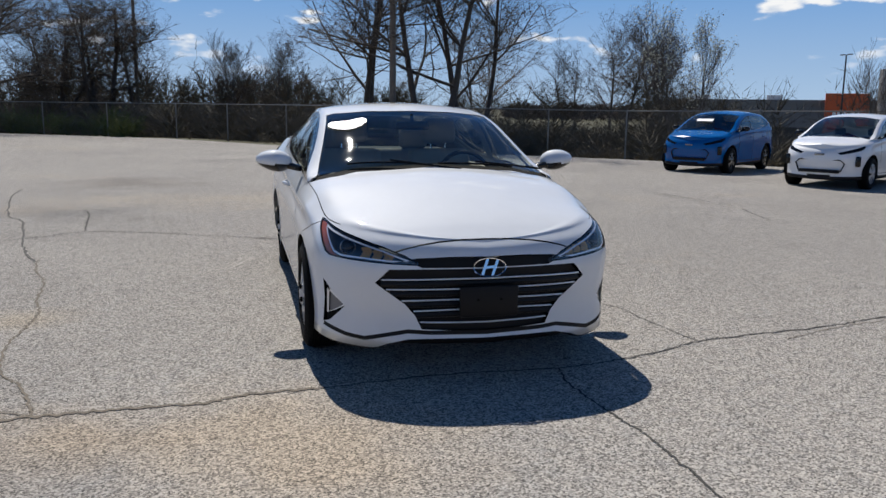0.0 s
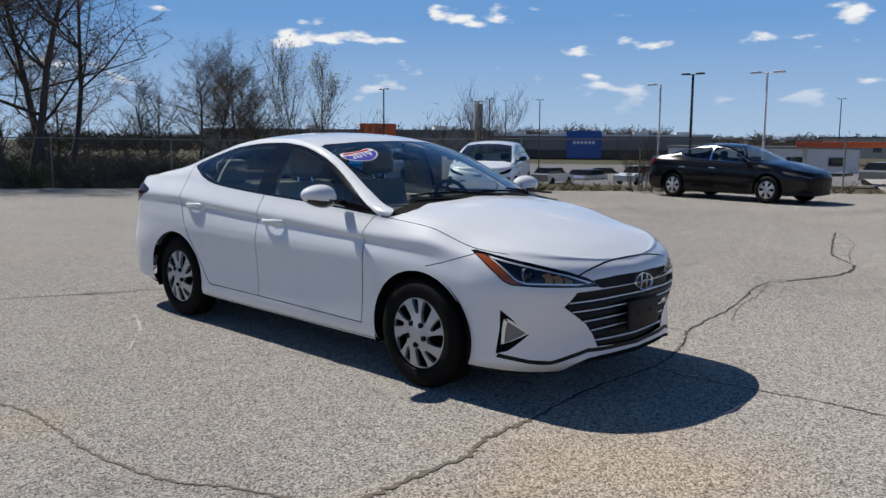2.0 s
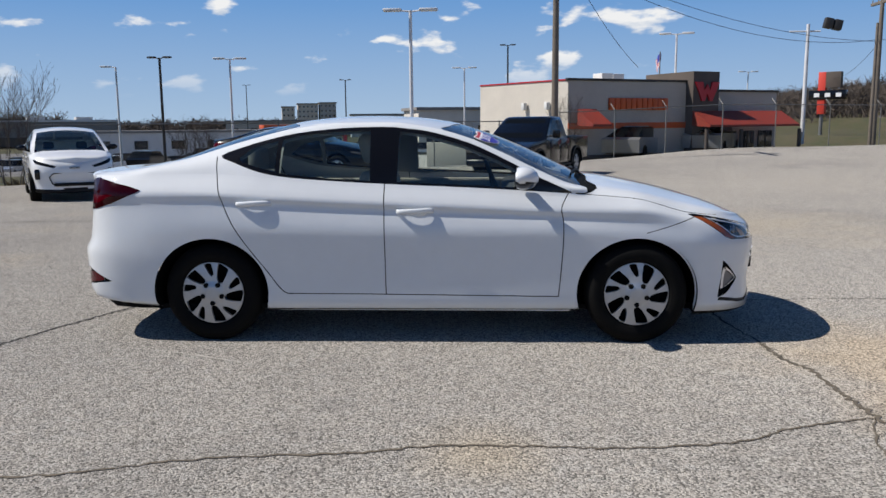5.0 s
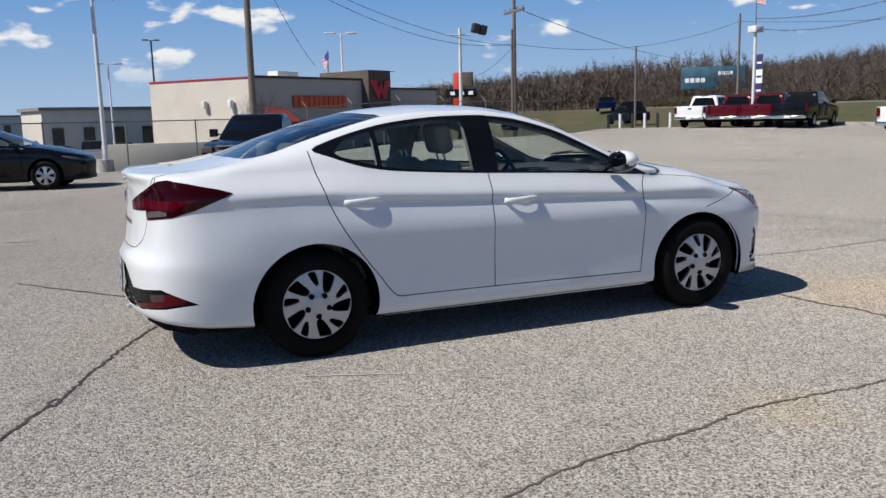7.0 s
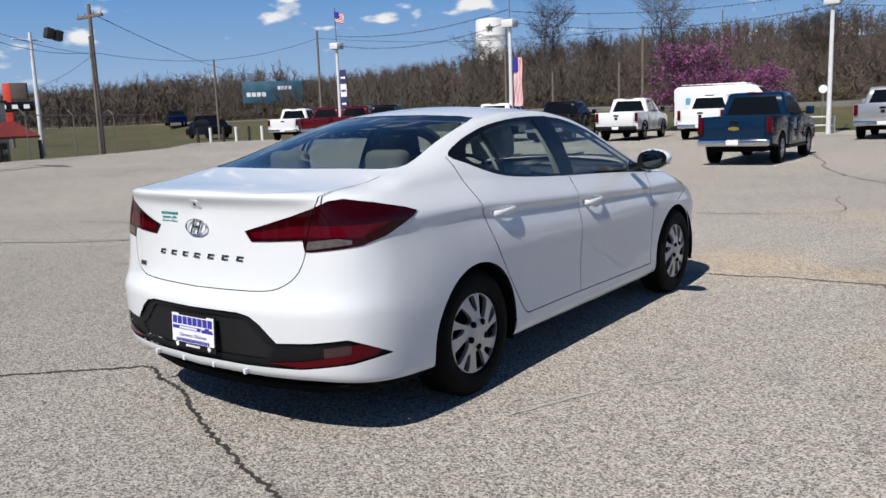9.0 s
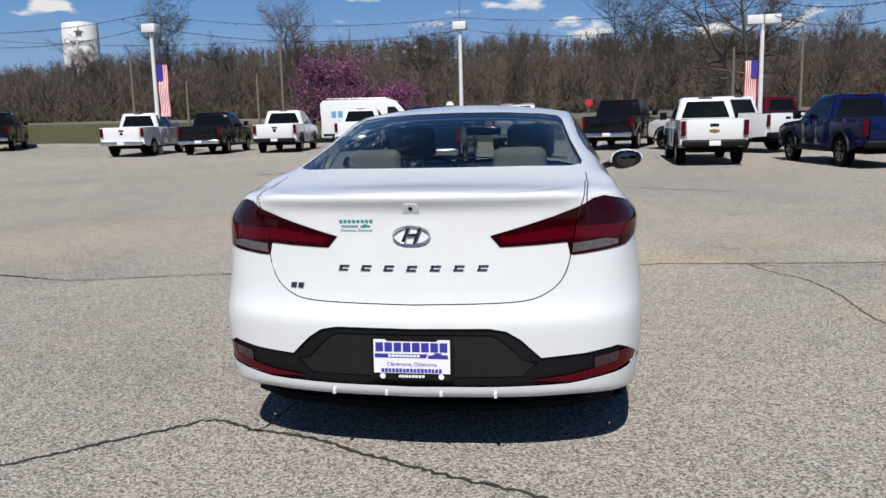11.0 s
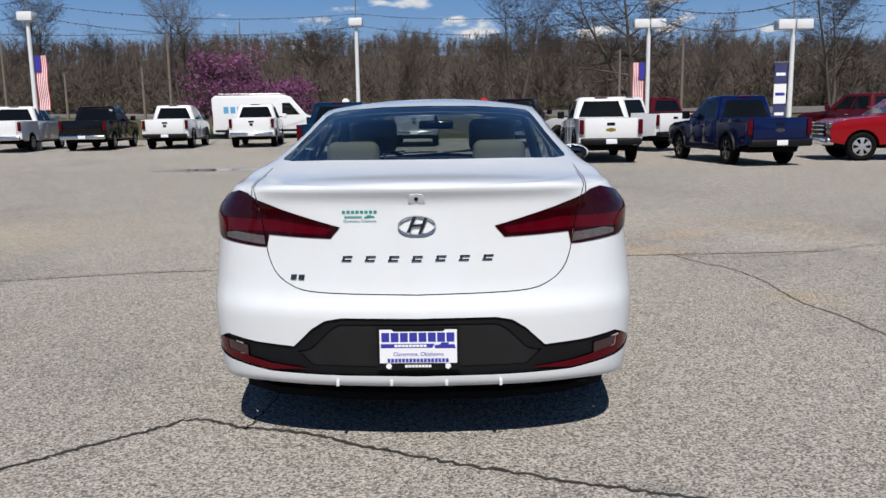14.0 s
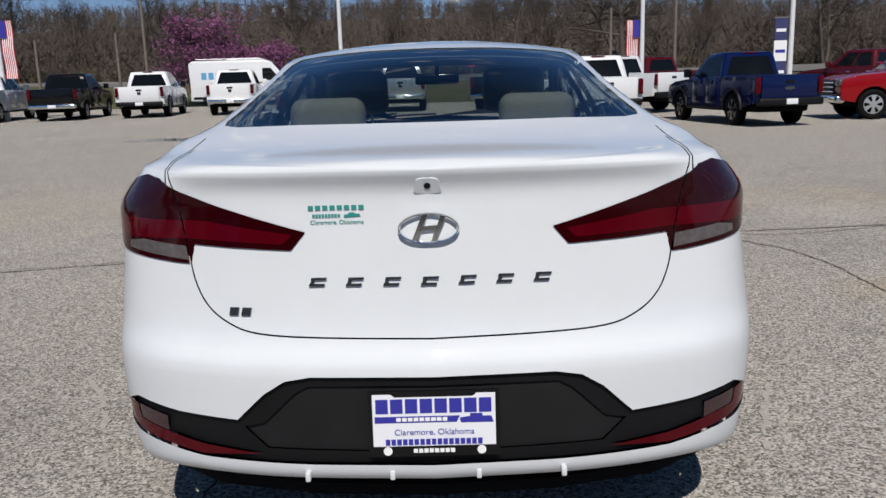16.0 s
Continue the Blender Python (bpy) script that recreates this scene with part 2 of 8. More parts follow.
def tube(bm, a, b, r0, r1=None, n=12, caps=True):
    """A round bar from a to b."""
    a, b = Vector(a), Vector(b)
    r1 = r0 if r1 is None else r1
    q = (b - a).to_track_quat("Z", "Y").to_matrix()
    rings = []
    for c, r in ((a, r0), (b, r1)):
        rings.append([bm.verts.new(c + q @ Vector((r * math.cos(2 * math.pi * i / n), r * math.sin(2 * math.pi * i / n), 0))) for i in range(n)])
    for i in range(n):
        bm.faces.new((rings[0][i], rings[0][(i + 1) % n], rings[1][(i + 1) % n], rings[1][i]))
    if caps:
        bm.faces.new(rings[0][::-1])
        bm.faces.new(rings[1])
    return bm


def ball(bm, c, r, n=16, scale=(1, 1, 1)):
    made = bmesh.ops.create_uvsphere(bm, u_segments=n, v_segments=max(6, n // 2), radius=r)["verts"]
    bmesh.ops.transform(bm, matrix=Matrix.Translation(c) @ Matrix.Diagonal((*scale, 1)), verts=made)
    return bm


def lathe(bm, profile, n=48, m=None):
    """Turns (radius, height) pairs round the z axis."""
    m = m or Matrix()
    rings = [[bm.verts.new(m @ Vector((r * math.cos(2 * math.pi * i / n), r * math.sin(2 * math.pi * i / n), z))) for i in range(n)] for r, z in profile]
    for a, b in zip(rings, rings[1:]):
        for i in range(n):
            bm.faces.new((a[i], a[(i + 1) % n], b[(i + 1) % n], b[i]))
    return bm


def prism(bm, outline, depth, m=None):
    """A flat outline in xy, given a thickness along z from 0 to depth."""
    m = m or Matrix()
    low = [bm.verts.new(m @ Vector((x, y, 0))) for x, y in outline]
    top = [bm.verts.new(m @ Vector((x, y, depth))) for x, y in outline]
    n = len(outline)
    bm.faces.new(low[::-1])
    bm.faces.new(top)
    for i in range(n):
        bm.faces.new((low[i], low[(i + 1) % n], top[(i + 1) % n], top[i]))
    bmesh.ops.recalc_face_normals(bm, faces=bm.faces[:])
    return bm


def pchip(xs, ys, q):
    """A smooth curve through keys that never overshoots them."""
    xs, ys, q = np.asarray(xs, float), np.asarray(ys, float), np.asarray(q, float)
    h, d = np.diff(xs), np.diff(ys) / np.diff(xs)
    m = np.zeros(len(xs))
    for i in range(1, len(xs) - 1):
        if d[i - 1] * d[i] > 0:
            w1, w2 = 2 * h[i] + h[i - 1], h[i] + 2 * h[i - 1]
            m[i] = (w1 + w2) / (w1 / d[i - 1] + w2 / d[i])
    m[0], m[-1] = d[0], d[-1]
    k = np.clip(np.searchsorted(xs, q) - 1, 0, len(xs) - 2)
    t = np.clip((q - xs[k]) / h[k], 0, 1)
    return (2 * t**3 - 3 * t**2 + 1) * ys[k] + (t**3 - 2 * t**2 + t) * h[k] * m[k] + (-2 * t**3 + 3 * t**2) * ys[k + 1] + (t**3 - t**2) * h[k] * m[k + 1]


def rounded(points, n=6, closed=True):
    """A Catmull-Rom curve through outline points."""
    pts = [Vector(p) for p in points]
    out, c = [], len(pts)
    for i in range(c if closed else c - 1):
        p0, p1, p2, p3 = (pts[(i + k) % c] if closed else pts[min(max(i + k, 0), c - 1)] for k in (-1, 0, 1, 2))
        for s in range(n):
            t = s / n
            out.append(tuple(0.5 * (2 * p1 + (p2 - p0) * t + (2 * p0 - 5 * p1 + 4 * p2 - p3) * t * t + (3 * p1 - 3 * p2 + p3 - p0) * t**3)))
    if not closed:
        out.append(tuple(pts[-1]))
    return out


def inside(p, poly):
    x, y = p
    hit = False
    for (x0, y0), (x1, y1) in zip(poly, poly[1:] + poly[:1]):
        if (y0 > y) != (y1 > y) and x < (x1 - x0) * (y - y0) / (y1 - y0) + x0:
            hit = not hit
    return hit


def imprint(bm, poly, across, out, where):
    """Cuts the outline poly, in (across, z), into the faces that look along out and pass where(face); returns the faces within."""
    poly = [(float(a), float(b)) for a, b in poly]
    ax, ov = Vector(across), Vector(out)
    up = Vector((0, 0, 1)) if abs(ov.z) < 0.9 else Vector((0, 1, 0))
    lo = [min(p[i] for p in poly) - 0.002 for i in (0, 1)]
    hi = [max(p[i] for p in poly) + 0.002 for i in (0, 1)]

    def flat(v):
        return v.dot(ax), v.dot(up)

    def touches(f, l, h):
        pts = [flat(v.co) for v in f.verts]
        return all(min(p[i] for p in pts) <= h[i] and max(p[i] for p in pts) >= l[i] for i in (0, 1))

    near = {f for f in bm.faces if where(f) and f.normal.dot(ov) > 0.03 and touches(f, lo, hi)}
    for (a0, b0), (a1, b1) in zip(poly, poly[1:] + poly[:1]):
        d = ax * (a1 - a0) + up * (b1 - b0)
        if d.length < 1e-6:
            continue
        l, h = (min(a0, a1) - 1e-4, min(b0, b1) - 1e-4), (max(a0, a1) + 1e-4, max(b0, b1) + 1e-4)
        sel = [f for f in near if f.is_valid and touches(f, l, h)]
        if not sel:
            continue
        geom = sel + list({e for f in sel for e in f.edges}) + list({v for f in sel for v in f.verts})
        res = bmesh.ops.bisect_plane(bm, geom=geom, dist=2e-5, plane_co=ax * a0 + up * b0, plane_no=d.cross(ov).normalized())
        near |= {g for g in res["geom"] if isinstance(g, bmesh.types.BMFace)}
    return [f for f in near if f.is_valid and inside(flat(f.calc_center_median()), poly)]


def stripe(line, w):
    """The outline of a band of width w along an open line in two dimensions."""
    pts = [Vector(p) for p in line]
    left, right = [], []
    for i, p in enumerate(pts):
        d = (pts[min(i + 1, len(pts) - 1)] - pts[max(i - 1, 0)]).normalized()
        n = Vector((-d.y, d.x)) * w / 2
        left.append(tuple(p + n))
        right.append(tuple(p - n))
    return left + right[::-1]

# ---------------------------------------------------------------- lofted car bodies
class Shell:
    """One half (x >= 0) of a car's skin: a band that runs round the car and a top that spans it; front towards -y."""

    def __init__(self, plan, stations, centre, rail, hood_end, deck_start, step=0.035, levels=(34, 14, 18)):
        self.plan = plan
        px, py = np.array(plan).T
        s = np.r_[0, np.cumsum(np.hypot(np.diff(px), np.diff(py)))]
        rows = int(s[-1] / step) + 1
        q = np.linspace(0, s[-1], rows)
        x, y = pchip(s, px, q), pchip(s, py, q)
        for _ in range(3):
            x[1:-1], y[1:-1] = (x[:-2] + 2 * x[1:-1] + x[2:]) / 4, (y[:-2] + 2 * y[1:-1] + y[2:]) / 4
        tx, ty = np.gradient(x), np.gradient(y)
        tl = np.hypot(tx, ty)
        nx, ny = ty / tl, -tx / tl
        nx[0] = nx[-1] = 0
        ny[0], ny[-1] = -1, 1
        k = np.interp(q, s, np.arange(len(plan)))
        keys = sorted(stations)
        nb, ns, nt = levels
        v = np.linspace(0, 8, nb)
        ins = np.array([pchip(range(9), stations[i][0], v) for i in keys])
        zed = np.array([pchip(range(9), stations[i][1], v) for i in keys])
        inset = np.stack([pchip(keys, ins[:, j], k) for j in range(nb)], 1)
        z = np.stack([pchip(keys, zed[:, j], k) for j in range(nb)], 1)
        bx, by = x[:, None] - nx[:, None] * inset, y[:, None] - ny[:, None] * inset
        bx = np.maximum(bx, 0)
        bx[0] = bx[-1] = 0
        tx, ty, tz = bx[:, -1], by[:, -1], z[:, -1]
        cz = pchip(*np.array(centre).T, ty)
        cz = np.maximum(cz, tz)
        ra = np.array(rail)
        rx, rz = pchip(ra[:, 0], ra[:, 1], ty), pchip(ra[:, 0], ra[:, 2], ty)
        hood = np.clip((hood_end - ty) / 0.12, 0, 1)
        deck = np.clip((ty - deck_start) / 0.25, 0, 1)
        flat = np.maximum(hood, deck)
        flat = flat * flat * (3 - 2 * flat)
        hx = tx * np.where(ty < 0, 0.84, 0.80)
        hz = tz + (cz - tz) * np.where(ty < 0, 0.52, 0.62)
        rx, rz = rx + (hx - rx) * flat, rz + (hz - rz) * flat
        rx, rz = np.minimum(rx, tx), np.clip(rz, np.minimum(tz, cz), cz)
        bm = bmesh.new()
        zone = bm.faces.layers.int.new("zone")
        self.tag = bm.faces.layers.int.new("tag")
        grid = []
        for i in range(rows):
            row = [(bx[i, j], by[i, j], z[i, j]) for j in range(nb)]
            for j in range(1, ns + 1):
                w = max(j / ns, 0) if j > 1 else 0.006 / max(math.hypot(tx[i] - rx[i], rz[i] - tz[i]), 0.05)
                bulge = 0.022 * math.sin(math.pi * w) * (1 - flat[i]) + 0.012 * math.sin(math.pi * w) * flat[i] * min(1, tx[i] * 2)
                row.append((tx[i] + (rx[i] - tx[i]) * w + bulge * 0.8, ty[i], tz[i] + (rz[i] - tz[i]) * w + bulge * 0.5))
            for j in range(1, nt + 1):
                w = j / nt
                e = 1 - (1 - w) ** (2.1 if flat[i] < 0.5 else 1.9)
                row.append((rx[i] * (1 - w), ty[i], rz[i] + (cz[i] - rz[i]) * e))
            grid.append([bm.verts.new(p) for p in row])
        for i in range(rows - 1):
            for j in range(len(grid[0]) - 1):
                f = bm.faces.new((grid[i][j], grid[i + 1][j], grid[i + 1][j + 1], grid[i][j + 1]))
                f[zone] = 0 if j < nb - 1 else 3 if j == nb - 1 else 1 if j < nb + ns - 1 else 2
        bmesh.ops.remove_doubles(bm, verts=bm.verts[:], dist=2e-4)
        bmesh.ops.dissolve_degenerate(bm, edges=bm.edges[:], dist=1e-4)
        bm.normal_update()
        if sum(f.normal.x for f in bm.faces) < 0:
            bmesh.ops.reverse_faces(bm, faces=bm.faces[:])
        bm.normal_update()
        self.bm, self.zone = bm, zone
        self.names = ["body"]
        self.edge = [(tx[i], ty[i], tz[i]) for i in range(rows)]
        bm.faces.ensure_lookup_table()
        bm.verts.ensure_lookup_table()
        self.tree = BVHTree.FromBMesh(bm)
        self.base = [[(v.co.copy(), v.normal.copy()) for v in f.verts] for f in bm.faces]

    def index(self, name):
        if name not in self.names:
            self.names.append(name)
        return self.names.index(name)

    def mark(self, name, poly, side, over=("body",), where=lambda f: True):
        """Gives the faces within an outline a part's name. side: 'side', 'front', 'rear', 'top', or ((across), (out))."""
        across, out = {"side": ((0, 1, 0), (1, 0, 0)), "front": ((1, 0, 0), (0, -1, 0)), "rear": ((1, 0, 0), (0, 1, 0)), "top": ((1, 0, 0), (0, 0, 1))}.get(side, side)
        allowed = {self.index(n) for n in over}
        n = self.index(name)
        got = imprint(self.bm, poly, across, out, lambda f: f[self.tag] in allowed and where(f))
        for f in got:
            if f[self.tag] in allowed:
                f[self.tag] = n

    def line(self, path, side, over, w=0.006, where=lambda f: True):
        self.mark("gap", stripe(path, w), side, over, where)

    def paint(self, name, test, over=("body",)):
        allowed, n = {self.index(k) for k in over}, self.index(name)
        for f in self.bm.faces:
            if f[self.tag] in allowed and test(f):
                f[self.tag] = n

    def normal(self, co):
        hit, nrm, i, _ = self.tree.find_nearest(co)
        if hit is None:
            return Vector((0, 0, 1))
        corners = self.base[i]
        w = poly_3d_calc([c for c, _ in corners], hit)
        v = sum((n * k for (_, n), k in zip(corners, w)), Vector())
        if co.x < 2e-3:
            v.x = 0
        return v.normalized()

    def piece(self, name, tags, material, parent, sides=(1, -1), inset=0.0, label="", flip=False, grow=None, kind=""):
        """The faces of some parts as one mesh; both halves joined, or one for each side where sides holds one value."""
        ids = {self.index(t) for t in tags}
        faces = [f for f in self.bm.faces if f[self.tag] in ids] if grow is None else [f for f in self.bm.faces if grow(f)]
        if not faces:
            return None
        verts = {}
        co, nrm, polys = [], [], []
        for s in sides:
            seen = {}
            for f in faces:
                ring = []
                for v in f.verts:
                    if v.index not in seen and v not in seen:
                        n = verts.get(v)
                        if n is None:
                            n = verts[v] = self.normal(v.co)
                        p = v.co - n * inset
                        on_mid = v.co.x < 1e-4
                        key = ("m", v) if on_mid and len(sides) == 2 else None
                        if key and key in verts:
                            seen[v] = verts[key]
                        else:
                            seen[v] = len(co)
                            if key:
                                verts[key] = len(co)
                            co.append((s * p.x, p.y, p.z))
                            nrm.append(Vector((s * n.x, n.y, n.z)) * (-1 if flip else 1))
                    ring.append(seen[v])
                if (s < 0) != flip:
                    ring = ring[::-1]
                polys.append(ring)
        me = bpy.data.meshes.new(name)
        me.from_pydata(co, [], polys)
        me.polygons.foreach_set("use_smooth", [True] * len(polys))
        me.materials.append(material)
        me.normals_split_custom_set_from_vertices(nrm)
        ob = new(name, me)
        ob.parent = parent
        return tagged(ob, label, kind=kind)

PLAN = [(0, -2.245), (0.30, -2.215), (0.50, -2.16), (0.66, -2.075), (0.755, -1.985), (0.815, -1.88), (0.852, -1.72), (0.872, -1.35), (0.882, -0.85),
        (0.886, -0.2), (0.890, 0.5), (0.895, 1.0), (0.902, 1.4), (0.910, 1.72), (0.899, 1.95), (0.840, 2.13), (0.652, 2.262), (0.34, 2.337), (0, 2.36)]
STATIONS = {
    0: ([0.16, 0.02, 0.03, 0.035, 0.02, 0.005, 0.015, 0.04, 0.085], [0.19, 0.225, 0.27, 0.36, 0.47, 0.56, 0.64, 0.70, 0.738]),
    3.5: ([0.14, 0.02, 0.025, 0.03, 0.015, 0.008, 0.028, 0.065, 0.12], [0.20, 0.235, 0.29, 0.38, 0.50, 0.60, 0.68, 0.74, 0.785]),
    6: ([0.12, 0.02, 0.02, 0.015, 0.01, 0.005, 0.02, 0.045, 0.095], [0.20, 0.24, 0.30, 0.40, 0.52, 0.62, 0.71, 0.77, 0.812]),
    7: ([0.10, 0.03, 0.02, 0.012, 0.0, 0.004, 0.022, 0.019, 0.09], [0.19, 0.24, 0.32, 0.42, 0.55, 0.68, 0.77, 0.83, 0.905]),
    8: ([0.10, 0.034, 0.018, 0.016, 0.012, 0.004, 0.029, 0.021, 0.082], [0.19, 0.225, 0.275, 0.40, 0.54, 0.70, 0.80, 0.835, 0.948]),
    9: ([0.10, 0.034, 0.017, 0.018, 0.013, 0.002, 0.031, 0.020, 0.085], [0.19, 0.225, 0.275, 0.40, 0.54, 0.70, 0.83, 0.866, 0.985]),
    11: ([0.10, 0.034, 0.017, 0.016, 0.010, 0.000, 0.032, 0.021, 0.095], [0.19, 0.225, 0.28, 0.41, 0.55, 0.72, 0.885, 0.922, 1.050]),
    12: ([0.10, 0.03, 0.012, 0.010, 0.0, 0.004, 0.029, 0.024, 0.12], [0.20, 0.24, 0.31, 0.42, 0.56, 0.74, 0.905, 0.945, 1.072]),
    14: ([0.10, 0.03, 0.02, 0.008, 0.0, 0.012, 0.033, 0.031, 0.11], [0.235, 0.265, 0.32, 0.42, 0.56, 0.70, 0.88, 0.95, 1.068]),
    15.3: ([0.11, 0.03, 0.015, 0.006, 0.0, 0.026, 0.05, 0.066, 0.11], [0.255, 0.285, 0.325, 0.42, 0.57, 0.67, 0.87, 0.97, 1.066]),
    16.2: ([0.12, 0.03, 0.01, 0.005, 0.0, 0.04, 0.070, 0.080, 0.062], [0.265, 0.292, 0.33, 0.42, 0.58, 0.66, 0.87, 1.00, 1.066]),
    18: ([0.13, 0.03, 0.01, 0.005, 0.0, 0.04, 0.070, 0.080, 0.050], [0.265, 0.292, 0.33, 0.42, 0.58, 0.66, 0.87, 1.00, 1.066]),
}
CENTRE = [(-2.2, 0.722), (-2.1, 0.768), (-2.0, 0.812), (-1.8, 0.877), (-1.5, 0.955), (-1.2, 1.012), (-1.07, 1.030), (-0.95, 1.085), (-0.6, 1.245), (-0.363, 1.335),
          (-0.168, 1.390), (0.145, 1.430), (0.459, 1.438), (0.775, 1.418), (1.134, 1.352), (1.417, 1.268), (1.70, 1.166), (1.826, 1.136), (2.05, 1.104), (2.20, 1.096), (2.27, 1.090), (2.31, 1.070)]
RAIL = [(-2.2, 0.5, 0.8), (-1.1, 0.785, 0.965), (-0.95, 0.760, 0.990), (-0.75, 0.722, 1.072), (-0.5, 0.675, 1.192), (-0.29, 0.640, 1.283), (-0.04, 0.610, 1.352), (0.24, 0.590, 1.387),
        (0.52, 0.585, 1.386), (0.81, 0.590, 1.356), (1.10, 0.602, 1.292), (1.3, 0.622, 1.237), (1.55, 0.652, 1.166), (1.8, 0.690, 1.118), (2.3, 0.70, 1.07)]
DLO = [(1.30, 1.186), (1.20, 1.140), (1.08, 1.096), (0.95, 1.064), (0.75, 1.040), (0.316, 1.011), (-0.30, 0.982), (-0.62, 0.963), (-0.90, 0.945), (-0.93, 0.955), (-0.75, 1.038),
       (-0.503, 1.165), (-0.29, 1.260), (-0.043, 1.330), (0.12, 1.352), (0.24, 1.361), (0.52, 1.356), (0.81, 1.327), (1.00, 1.287), (1.15, 1.245)]
PANE_F = [(0.155, 1.018), (-0.30, 0.997), (-0.60, 0.982), (-0.70, 1.035), (-0.503, 1.138), (-0.29, 1.233), (-0.043, 1.306), (0.10, 1.328), (0.145, 1.331)]
PANE_R = [(0.325, 1.027), (0.60, 1.043), (0.82, 1.064), (0.905, 1.078), (0.905, 1.288), (0.81, 1.309), (0.60, 1.334), (0.335, 1.339)]
PANE_Q = [(0.935, 1.085), (1.03, 1.108), (1.15, 1.145), (1.18, 1.170), (1.10, 1.236), (1.00, 1.267), (0.935, 1.280)]
CORNER_F, CORNER_R = ((0.8, 0.6, 0), (0.6, -0.8, 0)), ((0.8, -0.6, 0), (0.6, 0.8, 0))


WHEELS = {}


def wheel(parent, x, y, z, cover=True, r=0.316, w=0.205, spokes=5, rim_mat=None, lugs=True):
    """A tyre with tread and side lettering ring, a dark barrel and a ten-slot cover, its face towards the outside of the car."""
    s = 1 if x > 0 else -1
    hub = new("wheel")
    hub.parent = parent
    hub.matrix_basis = Matrix.Translation((x, y, z)) @ Euler((0, radians(90 * s), 0)).to_matrix().to_4x4()
    key = (r, w, spokes, rim_mat, lugs, s)
    if key in WHEELS:
        for o in WHEELS[key].children_recursive:
            c = o.copy()
            scene.collection.objects.link(c)
            c.parent = hub
            if o.parent is not WHEELS[key]:
                c.parent = [k for k in hub.children if k.data is o.parent.data][0]
        return hub
    WHEELS[key] = hub
    m = Matrix()
    rr = 0.64 * r
    seg = 56 if spokes == 5 else 30
    prof = [(rr, -w / 2 + 0.012), (rr + 0.012, -w / 2), (r - 0.060, -w / 2 - 0.002), (r - 0.026, -w / 2 + 0.006), (r - 0.008, -w / 2 + 0.022), (r, -w / 2 + 0.04)]
    for k in range(-2, 3):
        c = k * 0.031
        prof += [(r, c - 0.009), (r - 0.008, c - 0.007), (r - 0.008, c - 0.002), (r, c)] if k else [(r, c - 0.006), (r, c + 0.006)]
    prof += [(r, w / 2 - 0.04), (r - 0.008, w / 2 - 0.022), (r - 0.026, w / 2 - 0.006), (r - 0.045, w / 2 + 0.001), (r - 0.05, w / 2 + 0.0035), (r - 0.085, w / 2 + 0.0035), (r - 0.09, w / 2 + 0.001), (rr + 0.012, w / 2), (rr, w / 2 - 0.012)]
    tyre = part("tyre", lathe(bmesh.new(), prof, seg, m), RUBBER, hub)
    bm = bmesh.new()
    lathe(bm, [(rr, w / 2 - 0.012), (rr - 0.01, w / 2 - 0.03), (rr - 0.02, 0.0), (0.05, 0.0)], 40, m)
    part("rim_barrel", bm, WELL, hub)
    # face with slots
    bm = bmesh.new()
    n = 120 if spokes == 5 else 48
    radii = [0.0, 0.03, 0.05, 0.07, 0.085, 0.10, 0.115, 0.13, 0.145, 0.16, 0.175, 0.188, 0.197, 0.2015]
    radii = [q * rr / 0.2015 for q in (radii if spokes == 5 else radii[::2] + radii[-1:])]
    rings = []
    for q in radii:
        h = 0.012 - 0.016 * (q / rr) ** 2 + (0.010 if q < 0.06 else 0.0) - (0.010 if q > rr * 0.985 else 0)
        rings.append([bm.verts.new((q * math.cos(2 * math.pi * i / n), q * math.sin(2 * math.pi * i / n), h)) for i in range(n)] if q else [bm.verts.new((0, 0, h))])
    for i in range(n):
        bm.faces.new((rings[0][0], rings[1][i], rings[1][(i + 1) % n]))
    for a, b in zip(rings[1:], rings[2:]):
        for i in range(n):
            bm.faces.new((a[i], b[i], b[(i + 1) % n], a[(i + 1) % n]))
    bm.normal_update()
    u = rr / 0.2015
    for k in range(spokes * 2):
        a = 2 * math.pi * k / (spokes * 2)
        big = k % 2
        if spokes == 5:
            shape = [(0.082, -0.010), (0.104, -0.030), (0.165, -0.060), (0.184, -0.054), (0.187, -0.006), (0.168, 0.004), (0.106, 0.014), (0.086, 0.009)] if big else [(0.110, 0.000), (0.126, -0.015), (0.172, -0.038), (0.188, -0.035), (0.190, -0.006), (0.172, 0.002), (0.124, 0.011)]
        else:
            shape = [(0.075, -0.012), (0.13, -0.030), (0.178, -0.036), (0.178, 0.036), (0.13, 0.030), (0.075, 0.012)] if big else []
        if not shape:
            continue
        if spokes == 5:
            shape = [(px, py * 1.18 - 0.002) for px, py in shape]
        if s < 0:
            shape = [(px, -py) for px, py in shape][::-1]
        c, d = math.cos(a), math.sin(a)
        poly = rounded([(u * (px * c - py * d), u * (px * d + py * c)) for px, py in shape], 3)
        hole = imprint(bm, poly, (1, 0, 0), (0, 0, 1), lambda f: True)
        bmesh.ops.delete(bm, geom=hole, context="FACES")
    rim = [e for e in bm.edges if e.is_boundary]
    ext = bmesh.ops.extrude_edge_only(bm, edges=rim)["geom"]
    bmesh.ops.translate(bm, vec=(0, 0, -0.022), verts=[g for g in ext if isinstance(g, bmesh.types.BMVert)])
    bmesh.ops.transform(bm, matrix=m @ Matrix.Translation((0, 0, w / 2 - 0.008)), verts=bm.verts[:])
    face = part("wheel_cover", bm, rim_mat or SILVERPLASTIC, hub)
